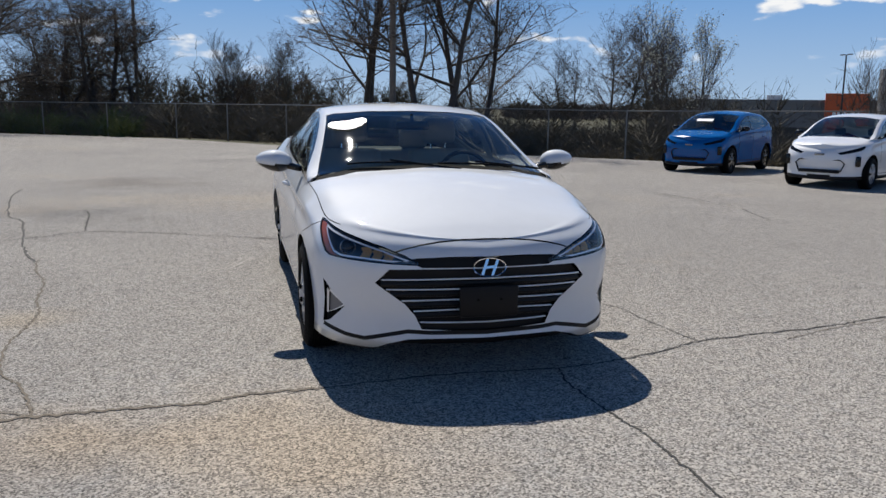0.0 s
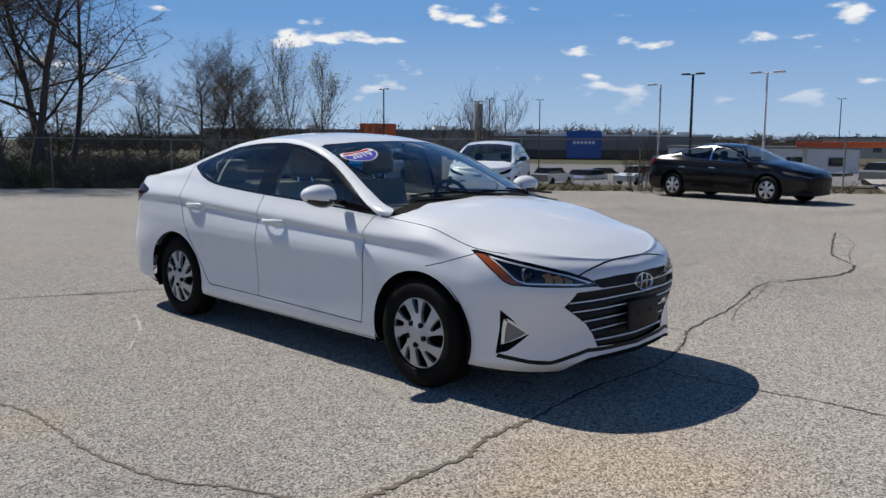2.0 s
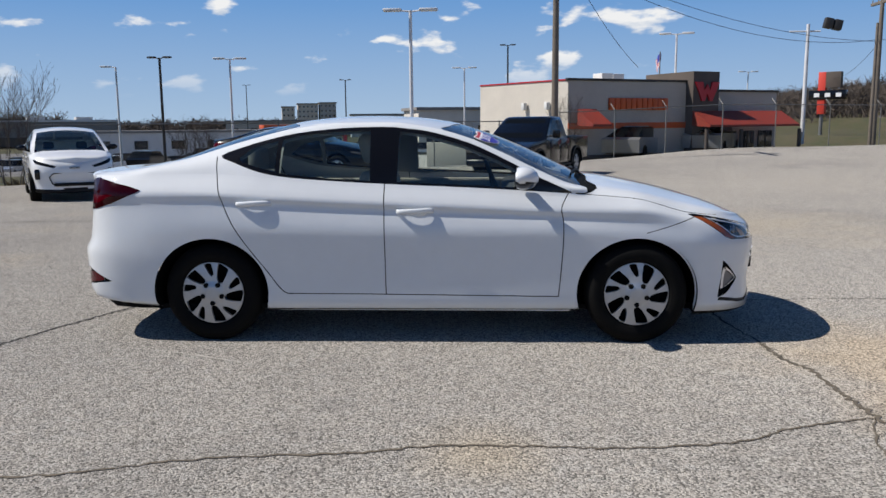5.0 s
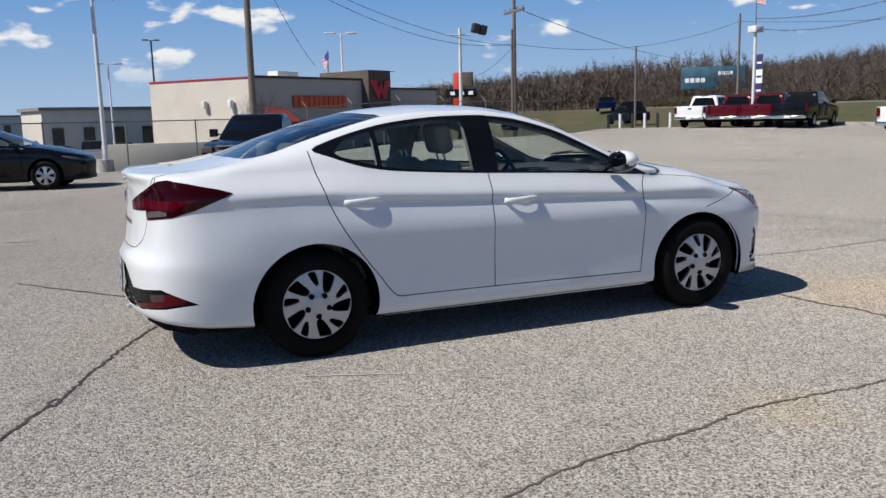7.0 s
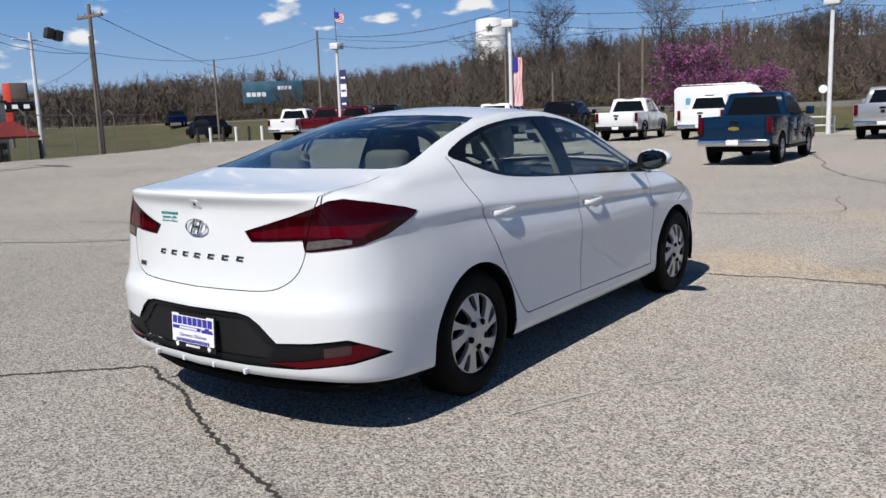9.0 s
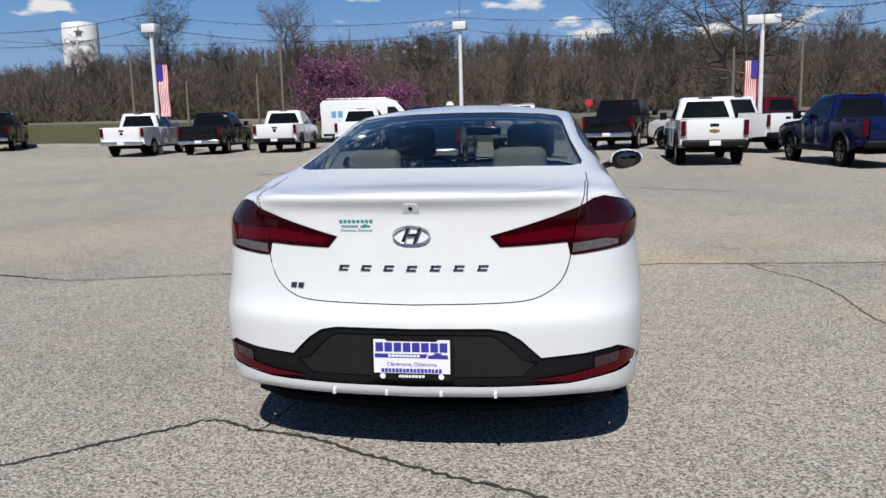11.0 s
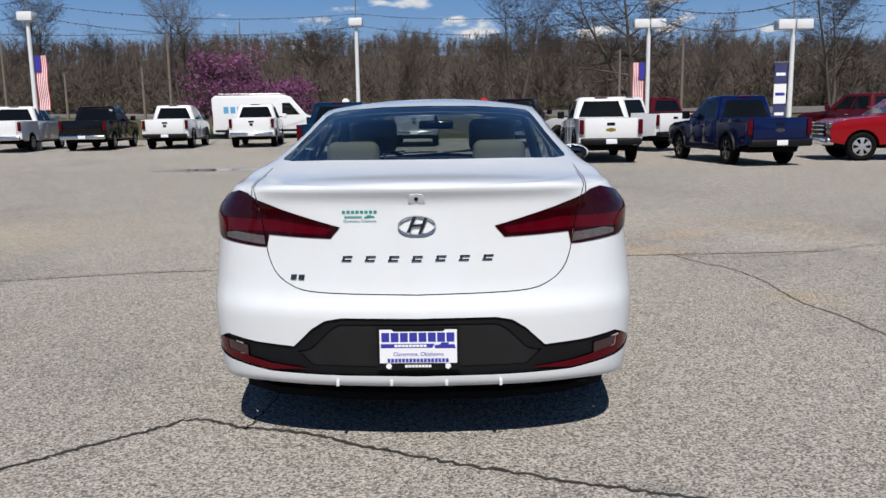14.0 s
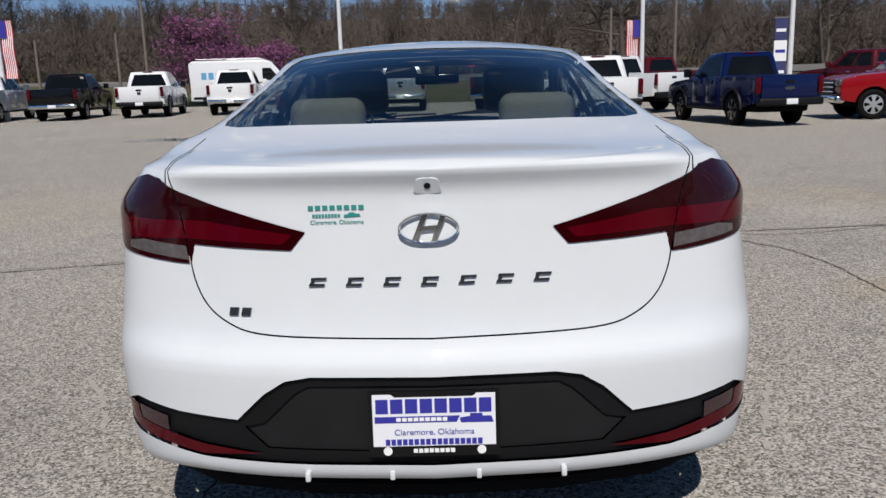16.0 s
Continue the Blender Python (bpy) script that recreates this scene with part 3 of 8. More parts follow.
    if lugs:
        for k in range(5):
            a = 2 * math.pi * (k + 0.5) / 5
            bm = bmesh.new()
            lathe(bm, [(0.016, -0.004), (0.016, 0.008), (0.012, 0.011), (0.0, 0.0115)], 10, m @ Matrix.Translation((0.064 * u * math.cos(a), 0.064 * u * math.sin(a), w / 2 + 0.007)))
            part("lug_nut", bm, WELL, face)
    return hub


def oval_emblem(parent, m, w, h, name="emblem"):
    """A chrome ring with a leaning crossed bar in it."""
    bm = bmesh.new()
    n = 48
    ring = []
    for i in range(n):
        a = 2 * math.pi * i / n
        ring.append([bm.verts.new(m @ Vector((math.cos(a) * (w / 2 + k[0]), math.sin(a) * (h / 2 + k[0]), k[1]))) for k in ((-0.007, 0.0), (-0.005, 0.006), (-0.002, 0.007), (0.0, 0.0))])
    for i in range(n):
        for k in range(3):
            bm.faces.new((ring[i][k], ring[i][k + 1], ring[(i + 1) % n][k + 1], ring[(i + 1) % n][k]))
    def slab(pts):
        prism(bm, [(x * w, y * h) for x, y in pts], 0.0035, m)
    slab([(-0.27, -0.36), (-0.19, -0.40), (-0.01, 0.44), (-0.10, 0.42)])
    slab([(0.03, -0.43), (0.11, -0.41), (0.28, 0.35), (0.20, 0.39)])
    slab([(-0.14, -0.08), (0.12, -0.04), (0.17, 0.10), (-0.09, 0.06)])
    bmesh.ops.recalc_face_normals(bm, faces=bm.faces[:])
    return part(name, bm, CHROME, parent, "chrome oval emblem")


def door_handle(parent, x, y, z):
    s = 1 if x > 0 else -1
    bm = bmesh.new()
    pts = [(-0.115, 0.0, 0.0), (-0.10, 0.016, 0.002), (-0.05, 0.034, 0.004), (0.0, 0.040, 0.002), (0.06, 0.040, -0.001), (0.10, 0.030, -0.003), (0.118, 0.004, -0.004)]
    rings = []
    for dy, dx, dz in pts:
        rings.append([bm.verts.new((x + s * (dx + ox), y + dy, z + dz + oz)) for ox, oz in ((-0.010, -0.013), (0.004, -0.012), (0.008, 0.0), (0.004, 0.011), (-0.010, 0.012))])
    for a, b in zip(rings, rings[1:]):
        for k in range(5):
            bm.faces.new((a[k], a[(k + 1) % 5], b[(k + 1) % 5], b[k]))
    bm.faces.new(rings[0][::-1]), bm.faces.new(rings[-1])
    bmesh.ops.recalc_face_normals(bm, faces=bm.faces[:])
    bmesh.ops.subdivide_edges(bm, edges=bm.edges[:], cuts=1, smooth=0.6, use_grid_fill=True)
    part("door_handle", bm, WHITE, parent, "white pull handle")
    # hollow behind the grip
    bm = bmesh.new()
    ball(bm, (x + s * 0.000, y - 0.01, z - 0.012), 1.0, 20, (0.010, 0.060, 0.030))
    part("handle_recess", bm, WHITE, parent)


def headrest(bm, x, y, z, w=0.26, h=0.19, d=0.11):
    box(bm, x - w / 2, x + w / 2, y - d / 2, y + d / 2, z, z + h, 0.045, 4)


def seat(parent, x, y, front=True, mat_=None):
    """A cloth car seat: cushion, raked back, head restraint."""
    m = mat_ or CLOTH
    st = new("car_seat")
    st.parent = parent
    w = 0.50
    bm = bmesh.new()
    box(bm, x - w / 2, x + w / 2, y - 0.28, y + 0.22, 0.38, 0.53, 0.05, 4)
    part("seat_cushion", bm, m, st)
    bm = bmesh.new()
    box(bm, -w / 2, w / 2, -0.06, 0.07, 0.0, 0.64, 0.055, 4, Matrix.Translation((x, y + 0.22, 0.46)) @ Euler((radians(-16), 0, 0)).to_matrix().to_4x4())
    part("backrest", bm, m, st)
    bm = bmesh.new()
    box(bm, -0.14, 0.14, -0.05, 0.06, 0.68, 0.88, 0.045, 4, Matrix.Translation((x, y + 0.22, 0.46)) @ Euler((radians(-13), 0, 0)).to_matrix().to_4x4())
    part("headrest", bm, m, st)
    for d in (-0.06, 0.06):
        bm = tube(bmesh.new(), (x + d, y + 0.36, 1.02), (x + d, y + 0.40, 1.18), 0.007, n=8)
        part("headrest_post", bm, CHROME, st)


def hero_sedan():
    car = thing("sedan", "white four-door sedan with silver wheel covers parked on asphalt", "car")
    sh = Shell(PLAN, STATIONS, CENTRE, RAIL, -0.98, 1.72)
    bm, tag = sh.bm, sh.tag
    centre = lambda f: f.calc_center_median()
    paintable = ("body", "hood", "door_f", "door_r", "lid", "bumper_f", "bumper_r", "fender")
    # the bumper's lower corners hang below its middle
    for v in bm.verts:
        if v.co.y < -1.62 and v.co.z < 0.34:
            w = min(1.0, max(0.0, (abs(v.co.x) - 0.44) / 0.14))
            v.co.z -= 0.042 * w * w * (3 - 2 * w) * min(1.0, (0.34 - v.co.z) / 0.12)
    # wheel openings
    for yc, a, b, zc in ((-1.342, 0.368, 0.346, 0.322), (1.347, 0.368, 0.352, 0.320)):
        ring = [(yc + a * math.cos(t), zc + b * math.sin(t)) for t in np.linspace(0, 2 * math.pi, 49)[:-1]]
        sh.mark("cut", ring, "side", where=lambda f: centre(f).x > 0.5)
        sh.paint("cut", lambda f: abs(centre(f).y - yc) < a * 0.98 and centre(f).z < 0.28 and f[sh.zone] == 0)
    # glass
    sh.mark("trim", rounded(DLO, 3), "side", where=lambda f: f[sh.zone] != 2)
    for n, p in (("glass_f", PANE_F), ("glass_r", PANE_R), ("glass_q", PANE_Q)):
        sh.mark(n, p, "side", ("trim",))
    up = lambda f: f[sh.zone] in (1, 2)
    sh.mark("cowl", [(-0.01, 1.036), (0.5, 1.006), (0.74, 0.962), (0.80, 0.94), (0.775, 0.966), (0.74, 0.985), (0.5, 1.035), (-0.01, 1.062)], "front", where=lambda f: up(f) and -1.10 < centre(f).y < -0.80)
    sh.mark("shield", [(-0.01, 1.062), (0.5, 1.035), (0.74, 0.985), (0.728, 1.005), (0.660, 1.165), (0.612, 1.285), (0.590, 1.338), (0.54, 1.352), (0.3, 1.372), (-0.01, 1.378)], "front", ("body",), where=lambda f: up(f) and -1.12 < centre(f).y < 0.15)
    sh.mark("rearglass", [(-0.01, 1.150), (0.4, 1.150), (0.600, 1.146), (0.648, 1.150), (0.655, 1.160), (0.600, 1.25), (0.555, 1.345), (0.53, 1.366), (0.45, 1.378), (0.25, 1.390), (-0.01, 1.394)], "rear", where=lambda f: f[sh.zone] in (1, 2) and 0.8 < centre(f).y < 1.9)
    # shut lines and panels
    fd = rounded([(-0.930, 0.957), (-0.876, 0.86), (-0.888, 0.766), (-0.886, 0.62), (-0.872, 0.42), (-0.861, 0.302)], 4, False)
    mid = [(0.232, 1.02), (0.230, 0.8), (0.225, 0.315)]
    rd = rounded([(1.325, 1.180), (1.308, 1.075), (1.275, 0.955), (1.229, 0.835), (1.164, 0.714), (1.068, 0.575), (0.975, 0.452), (0.91, 0.362), (0.865, 0.322), (0.82, 0.314)], 4, False)
    side = lambda f: f[sh.zone] in (0, 1, 3)
    sh.mark("door_f", fd + [(-0.86, 0.300), (0.225, 0.314)] + mid[::-1] + [(0.232, 1.06), (-0.3, 1.03), (-0.93, 0.99)], "side", where=side)
    sh.mark("door_r", mid[::-1] + rd and [(0.228, 0.314), (0.230, 0.8), (0.232, 1.06), (0.8, 1.10), (1.10, 1.16), (1.28, 1.21)] + rd + [(0.5, 0.315)], "side", where=side)
    pan = ("body", "door_f", "door_r", "hood", "bumper_f", "bumper_r", "lid")
    for pth in (fd, mid, rd, [(-0.864, 0.300), (0.3, 0.314), (0.85, 0.317)]):
        sh.line(pth, "side", pan, 0.0062, side)
    sh.paint("hood", lambda f: f[sh.zone] in (1, 2, 3) and centre(f).y < -0.86 and centre(f).z < 1.06)
    sh.paint("gap", lambda f: f[sh.zone] == 3 and -1.86 < centre(f).y < -0.98, ("hood",))
    edge = [(-0.01, 0.746), (0.12, 0.744), (0.24, 0.736), (0.34, 0.722), (0.42, 0.703), (0.475, 0.684)]
    sh.mark("strip", edge + [(0.40, 0.60), (-0.01, 0.60)], "front", ("hood", "body"), where=lambda f: centre(f).y < -1.95 and f.normal.y < 0.05)
    # front end
    front = lambda f: centre(f).y < -1.55 and f[sh.zone] == 0
    sh.line([(-1.40, 0.70), (-1.52, 0.732), (-1.70, 0.792)], "side", ("body",), 0.005)
    sh.mark("bumper_f", [(-1.70, 0.795), (-1.52, 0.732), (-1.44, 0.70), (-1.6, 0.1), (-2.4, 0.1), (-2.4, 0.82), (-1.9, 0.83)], "side", ("body",), where=front)
    sh.paint("bumper_f", lambda f: centre(f).y < -1.72 and f[sh.zone] == 0)
    lamp = [(-1.030, 0.640), (-0.96, 0.676), (-0.85, 0.712), (-0.70, 0.748), (-0.55, 0.780), (-0.40, 0.812), (-0.375, 0.808), (-0.44, 0.735), (-0.505, 0.668), (-0.545, 0.650), (-0.70, 0.640), (-0.90, 0.630), (-1.030, 0.626)]
    sh.paint("hood", lambda f: 0.70 < centre(f).z and f.normal.z > 0.30 and centre(f).y < -1.75, ("bumper_f",))
    sh.mark("bumper_f", edge + [(0.40, 0.60), (-0.01, 0.60)], "front", ("hood", "strip"), where=lambda f: centre(f).y < -1.95)
    sh.mark("headlight", lamp, CORNER_F, ("bumper_f", "body", "hood", "gap"), lambda f: centre(f).y < -1.55 and f.normal.z < 0.9)
    sh.mark("lampedge", stripe(lamp + lamp[:1], 0.012), CORNER_F, ("headlight",), lambda f: True)
    sh.mark("marker", [(-0.392, 0.800), (-0.446, 0.735), (-0.511, 0.668), (-0.548, 0.655), (-0.605, 0.652), (-0.560, 0.672), (-0.498, 0.742), (-0.440, 0.797)], CORNER_F, ("headlight",), lambda f: True)
    drl = [(-0.450, 0.787), (-0.508, 0.738), (-0.570, 0.676), (-0.62, 0.660), (-0.75, 0.655), (-0.90, 0.645), (-0.985, 0.647), (-0.85, 0.692), (-0.70, 0.728), (-0.55, 0.762)]
    sh.mark("running_light", stripe(drl + drl[:1], 0.008), CORNER_F, ("headlight",), lambda f: True)
    sh.line(edge, "front", ("hood", "bumper_f"), 0.007, lambda f: centre(f).y < -1.9)
    sh.mark("grille_top", [(-0.01, 0.669), (0.20, 0.669), (0.36, 0.662), (0.415, 0.652), (0.335, 0.615), (-0.01, 0.615)], "front", ("bumper_f",), front)
    sh.mark("grille", [(-0.01, 0.610), (0.33, 0.609), (0.495, 0.605), (0.562, 0.533), (0.505, 0.490), (0.416, 0.425), (0.365, 0.365), (0.332, 0.295), (0.15, 0.285), (-0.01, 0.283)], "front", ("bumper_f",), front)
    sh.mark("pocket", [(0.797, 0.520), (0.790, 0.42), (0.797, 0.285), (0.770, 0.302), (0.700, 0.392), (0.752, 0.455)], "front", ("bumper_f",), front)
    fog = [(0.780, 0.468), (0.704, 0.396), (0.782, 0.338)]
    sh.mark("fog_face", fog, "front", ("pocket",), front)
    sh.mark("fog_edge", stripe(fog + fog[:1], 0.011), "front", ("pocket", "fog_face"), front)
    sh.mark("lip", stripe([(-0.01, 0.273), (0.30, 0.278), (0.40, 0.284), (0.50, 0.264), (0.61, 0.238), (0.70, 0.248), (0.795, 0.276)], 0.021), "front", ("bumper_f", "pocket"), front)
    sh.mark("under", [(-0.01, 0.246), (0.30, 0.247), (0.40, 0.244), (0.50, 0.218), (0.58, 0.185), (0.62, 0.12), (-0.01, 0.12)], "front", ("bumper_f",), front)
    sh.paint("under", lambda f: centre(f).z < 0.212 and f.normal.z < -0.5, ("bumper_f", "body", "door_f", "door_r"))
    # rear end
    rear = lambda f: centre(f).y > 1.5
    rz = lambda f: centre(f).y > 1.9
    tail = [(-1.118, 0.918), (-1.02, 0.948), (-0.90, 0.985), (-0.80, 1.020), (-0.735, 1.046), (-0.67, 1.052), (-0.55, 1.030), (-0.43, 0.998), (-0.372, 0.976), (-0.39, 0.955), (-0.50, 0.893), (-0.60, 0.860),
            (-0.80, 0.838), (-0.842, 0.836), (-0.850, 0.886), (-0.95, 0.880), (-1.088, 0.874)]
    sh.mark("tail", tail, CORNER_R, ("body",), lambda f: rear(f) and f[sh.zone] == 0)
    sh.mark("tail_bright", [(-1.09, 0.912), (-0.88, 0.945), (-0.60, 0.945), (-0.48, 0.95), (-0.60, 0.895), (-0.84, 0.900), (-1.07, 0.889)], CORNER_R, ("tail",), rear)
    sh.mark("reverse", [(-0.835, 0.845), (-0.828, 0.880), (-0.70, 0.893), (-0.64, 0.885), (-0.64, 0.868)], CORNER_R, ("tail", "tail_bright"), rear)
    lid = [(0.664, 1.12), (0.655, 1.05), (0.628, 0.97), (0.612, 0.882), (0.598, 0.80), (0.566, 0.735), (0.510, 0.692), (0.43, 0.668), (0.25, 0.660), (-0.01, 0.657)]
    lid = lid[:1] + rounded(lid[1:], 4, False)
    sh.mark("lid", lid + [(-0.01, 1.12)], "rear", ("body",), rz)
    sh.mark("lid", [(0.664, 2.4), (0.664, 2.2), (0.675, 2.0), (0.668, 1.78), (0.62, 1.72), (-0.01, 1.72), (-0.01, 2.4)], "top", ("body",), lambda f: centre(f).y > 1.6 and centre(f).z > 1.03)
    sh.line([(0.664, 1.10), *lid[1:]], "rear", pan + ("tail", "tail_bright"), 0.0042, rz)
    sh.line([(0.664, 2.30), (0.666, 2.2), (0.675, 2.0), (0.668, 1.78)], "top", pan, 0.0042, lambda f: centre(f).y > 1.6 and centre(f).z > 1.0)
    sh.mark("insert", [(-0.01, 0.572), (0.30, 0.572), (0.365, 0.560), (0.42, 0.525), (0.495, 0.452), (0.66, 0.460), (0.86, 0.482), (0.88, 0.46), (0.88, 0.39), (0.80, 0.366), (0.6, 0.342), (0.3, 0.338), (-0.01, 0.338)], "rear", ("body",), rz)
    sh.mark("body", [(1.60, 0.70), (2.20, 0.70), (2.185, 0.478), (1.985, 0.388), (2.06, 0.376), (2.20, 0.350), (2.20, 0.20), (1.60, 0.20)], "side", ("insert",), rz)
    sh.mark("reflector", [(0.44, 0.362), (0.60, 0.376), (0.70, 0.394), (0.795, 0.408), (0.80, 0.448), (0.862, 0.454), (0.868, 0.425), (0.858, 0.395), (0.78, 0.372), (0.60, 0.348)], "rear", ("insert",), rz)
    sh.mark("reflector_clear", [(0.700, 0.437), (0.775, 0.446), (0.800, 0.448), (0.795, 0.408), (0.700, 0.394)], "rear", ("insert", "reflector"), rz)
    sh.mark("insert_panel", [(-0.01, 0.546), (0.31, 0.544), (0.345, 0.524), (0.43, 0.442), (0.485, 0.430), (0.425, 0.374), (-0.01, 0.368)], "rear", ("insert",), rz)
    sh.paint("bumper_r", lambda f: centre(f).y > 1.72 and centre(f).z < 0.66 and f[sh.zone] == 0)
    bm.normal_update()

    both = (1, -1)
    body = sh.piece("body_shell", ("body",), WHITE, car, label="white painted body shell")
    hood = sh.piece("hood", ("hood",), WHITE, car)
    bumper = sh.piece("front_bumper", ("bumper_f",), WHITE, car)
    rbump = sh.piece("rear_bumper", ("bumper_r",), WHITE, car)
    trunk = sh.piece("trunk_lid", ("lid",), WHITE, car)
    sh.piece("panel_gap", ("gap",), GAP, car, inset=0.006)
    sh.piece("underbody_edge", ("under",), WELL, car)
    for s in both:
        d = sh.piece("door", ("door_f",), WHITE, car, (s,))
        sh.piece("window_pane", ("glass_f",), WINDOW, d, (s,), 0.004, "tinted window glass").visible_shadow = True
        door_handle(d, s * 0.858, 0.035, 0.842)
        d = sh.piece("door", ("door_r",), WHITE, car, (s,))
        sh.piece("window_pane", ("glass_r",), TINTED, d, (s,), 0.004, "tinted window glass")
        sh.piece("quarter_pane", ("glass_q",), TINTED, d, (s,), 0.004)
        door_handle(d, s * 0.853, 1.055, 0.892)
        sh.piece("window_surround", ("trim",), GLOSSBLACK, car, (s,), 0.002, "gloss black window surround")
    sh.piece("cowl", ("cowl",), WELL, car, inset=0.012)
    sh.piece("windshield", ("shield",), WINDOW, car, inset=0.003, label="clear windshield")
    sh.piece("rear_window", ("rearglass",), REARGLASS, car, inset=0.003, label="tinted rear window")
    # lamps
    for s in both:
        lens = sh.piece("headlight", ("headlight",), LENS, car, (s,), 0.0, "clear headlight lens")
        sh.piece("lamp_surround", ("lampedge",), GLOSSBLACK, lens, (s,), 0.002)
        sh.piece("lamp_housing", ("headlight", "lampedge", "marker", "running_light"), mat("lamp_housing", (0.02, 0.025, 0.035), 0.3), lens, (s,), 0.045)
        bm2 = bmesh.new()
        mm = Matrix.Translation((s * 0.672, -1.955, 0.695)) @ Vector((s * 0.3, -0.95, 0)).to_track_quat("Z", "Y").to_matrix().to_4x4()
        lathe(bm2, [(0.042, 0.0), (0.042, 0.02), (0.036, 0.024), (0.034, 0.012)], 28, mm)
        part("projector_ring", bm2, DARKCHROME, lens)
        bm2 = bmesh.new()
        lathe(bm2, [(0.034, 0.008), (0.028, 0.022), (0.015, 0.030), (0.0, 0.032)], 24, mm)
        part("projector_lens", bm2, GLOSSBLACK, lens)
        for k in range(3):
            bm2 = bmesh.new()
            mm = Matrix.Translation((s * (0.592 - 0.052 * k), -2.032 - 0.026 * k, 0.674 - 0.009 * k)) @ Vector((s * 0.25, -0.78, 0.58)).to_track_quat("Z", "Y").to_matrix().to_4x4()
            h = 0.030 - 0.005 * k
            prism(bm2, [(-0.028, -h), (0.020, -h), (0.030, 0.0), (0.020, h), (-0.028, h * 0.8), (-0.016, 0.0)], 0.006, mm)
            part("turn_reflector", bm2, AMBERBULB, lens, "amber turn signal reflector")
        sh.piece("running_light", ("running_light",), SATIN, lens, (s,), 0.003, "pale grey running light outline")
        sh.piece("side_marker", ("marker",), AMBER, lens, (s,), 0.006, "amber side marker")
        pk = sh.piece("fog_pocket", ("pocket",), WELL, car, (s,), 0.02)
        sh.piece("chrome_bezel", ("fog_edge",), SATIN, pk, (s,), 0.008, "thin chrome triangle")
        sh.piece("fog_blank", ("fog_face",), mat("grey_blank", (0.16, 0.16, 0.165), 0.4), pk, (s,), 0.016)
        tl = sh.piece("tail_lamp", ("tail",), DARKRED, car, (s,), -0.004, "dark red tail lamp")
        sh.piece("light_bar", ("tail_bright",), REDLENS, tl, (s,), -0.004)
        sh.piece("reverse_lens", ("reverse",), CLEARREV, tl, (s,), -0.004, "clear reversing lens")
        rf = sh.piece("reflector", ("reflector",), REDLENS, rbump, (s,), 0.002, "red bumper reflector")
        sh.piece("clear_lens", ("reflector_clear",), SMOKYLENS, rf, (s,), 0.004, "smoky clear lens")
    gl = sh.piece("grille", ("grille", "grille_top"), PLASTIC, car, inset=0.03, label="black grille with thin chrome bars")
    for z, x1, sag in ((0.560, 0.530, -0.009), (0.506, 0.508, -0.006), (0.450, 0.432, -0.011), (0.396, 0.372, -0.016), (0.326, 0.338, 0.010)):
        bm2 = bmesh.new()
        for s in both:
            pts = [(x1 * k / 12 * s) for k in range(13)]
            prev = None
            for x in pts:
                hit = sh.tree.ray_cast(Vector((abs(x), -4, z + sag * (x / 0.5) ** 2)), Vector((0, 1, 0)))[0]
                if hit is None:
                    continue
                p = Vector((x, hit.y + 0.004, z + sag * (x / 0.5) ** 2))
                if prev is not None:
                    tube(bm2, prev, p, 0.0043, n=6, caps=False)
                prev = p
        part("grille_bar", bm2, BRIGHTTRIM, gl)
        if z > 0.33:
            bm2 = bmesh.new()
            for s in both:
                prev = None
                for k in range(13):
                    x = x1 * k / 12 * s
                    hit = sh.tree.ray_cast(Vector((abs(x), -4, z - 0.02)), Vector((0, 1, 0)))[0]
                    if hit is None:
                        continue
                    p = Vector((x, hit.y + 0.022, z - 0.026 + sag * (x / 0.5) ** 2))
                    if prev is not None:
                        tube(bm2, prev, p, 0.016, n=8, caps=False)
                    prev = p
            part("grille_slat", bm2, SLATGREY, gl)
    sh.piece("bumper_lip", ("lip",), PLASTIC, bumper, inset=0.004)
    ins = sh.piece("bumper_insert", ("insert",), PLASTIC, rbump, inset=0.012, label="black bumper insert")
    sh.piece("insert_panel", ("insert_panel",), INSERTPANEL, ins, inset=0.019, label="grained dark grey panel")
    for x in (-0.32, -0.108, 0.108, 0.32):
        bm2 = box(bmesh.new(), x - 0.007, x + 0.007, 2.318, 2.346, 0.297, 0.322, 0.004)
        part("diffuser_fin", bm2, WHITE, rbump)
    # badges, plates and camera
    oval_emblem(car, Matrix.Translation((0, -2.248, 0.618)) @ Euler((radians(78), 0, 0)).to_matrix().to_4x4(), 0.176, 0.097, "front_emblem")
    oval_emblem(trunk, Matrix.Translation((0, 2.291, 0.925)) @ Euler((radians(86), 0, radians(180))).to_matrix().to_4x4(), 0.150, 0.078, "rear_emblem")
    bm2 = box(bmesh.new(), -0.155, 0.155, -2.262, -2.235, 0.365, 0.525, 0.012)
    part("plate_holder", bm2, PLASTIC, car, "empty black number plate holder")
    for x in (-0.06, 0.06):
        bm2 = lathe(bmesh.new(), [(0.007, 0.0), (0.006, 0.004), (0.0, 0.0045)], 10, Matrix.Translation((x, -2.262, 0.455)) @ Euler((radians(90), 0, 0)).to_matrix().to_4x4())
        part("plate_screw", bm2, WELL, car)
    rear_plate(rbump)
    rear_badges(trunk, sh)
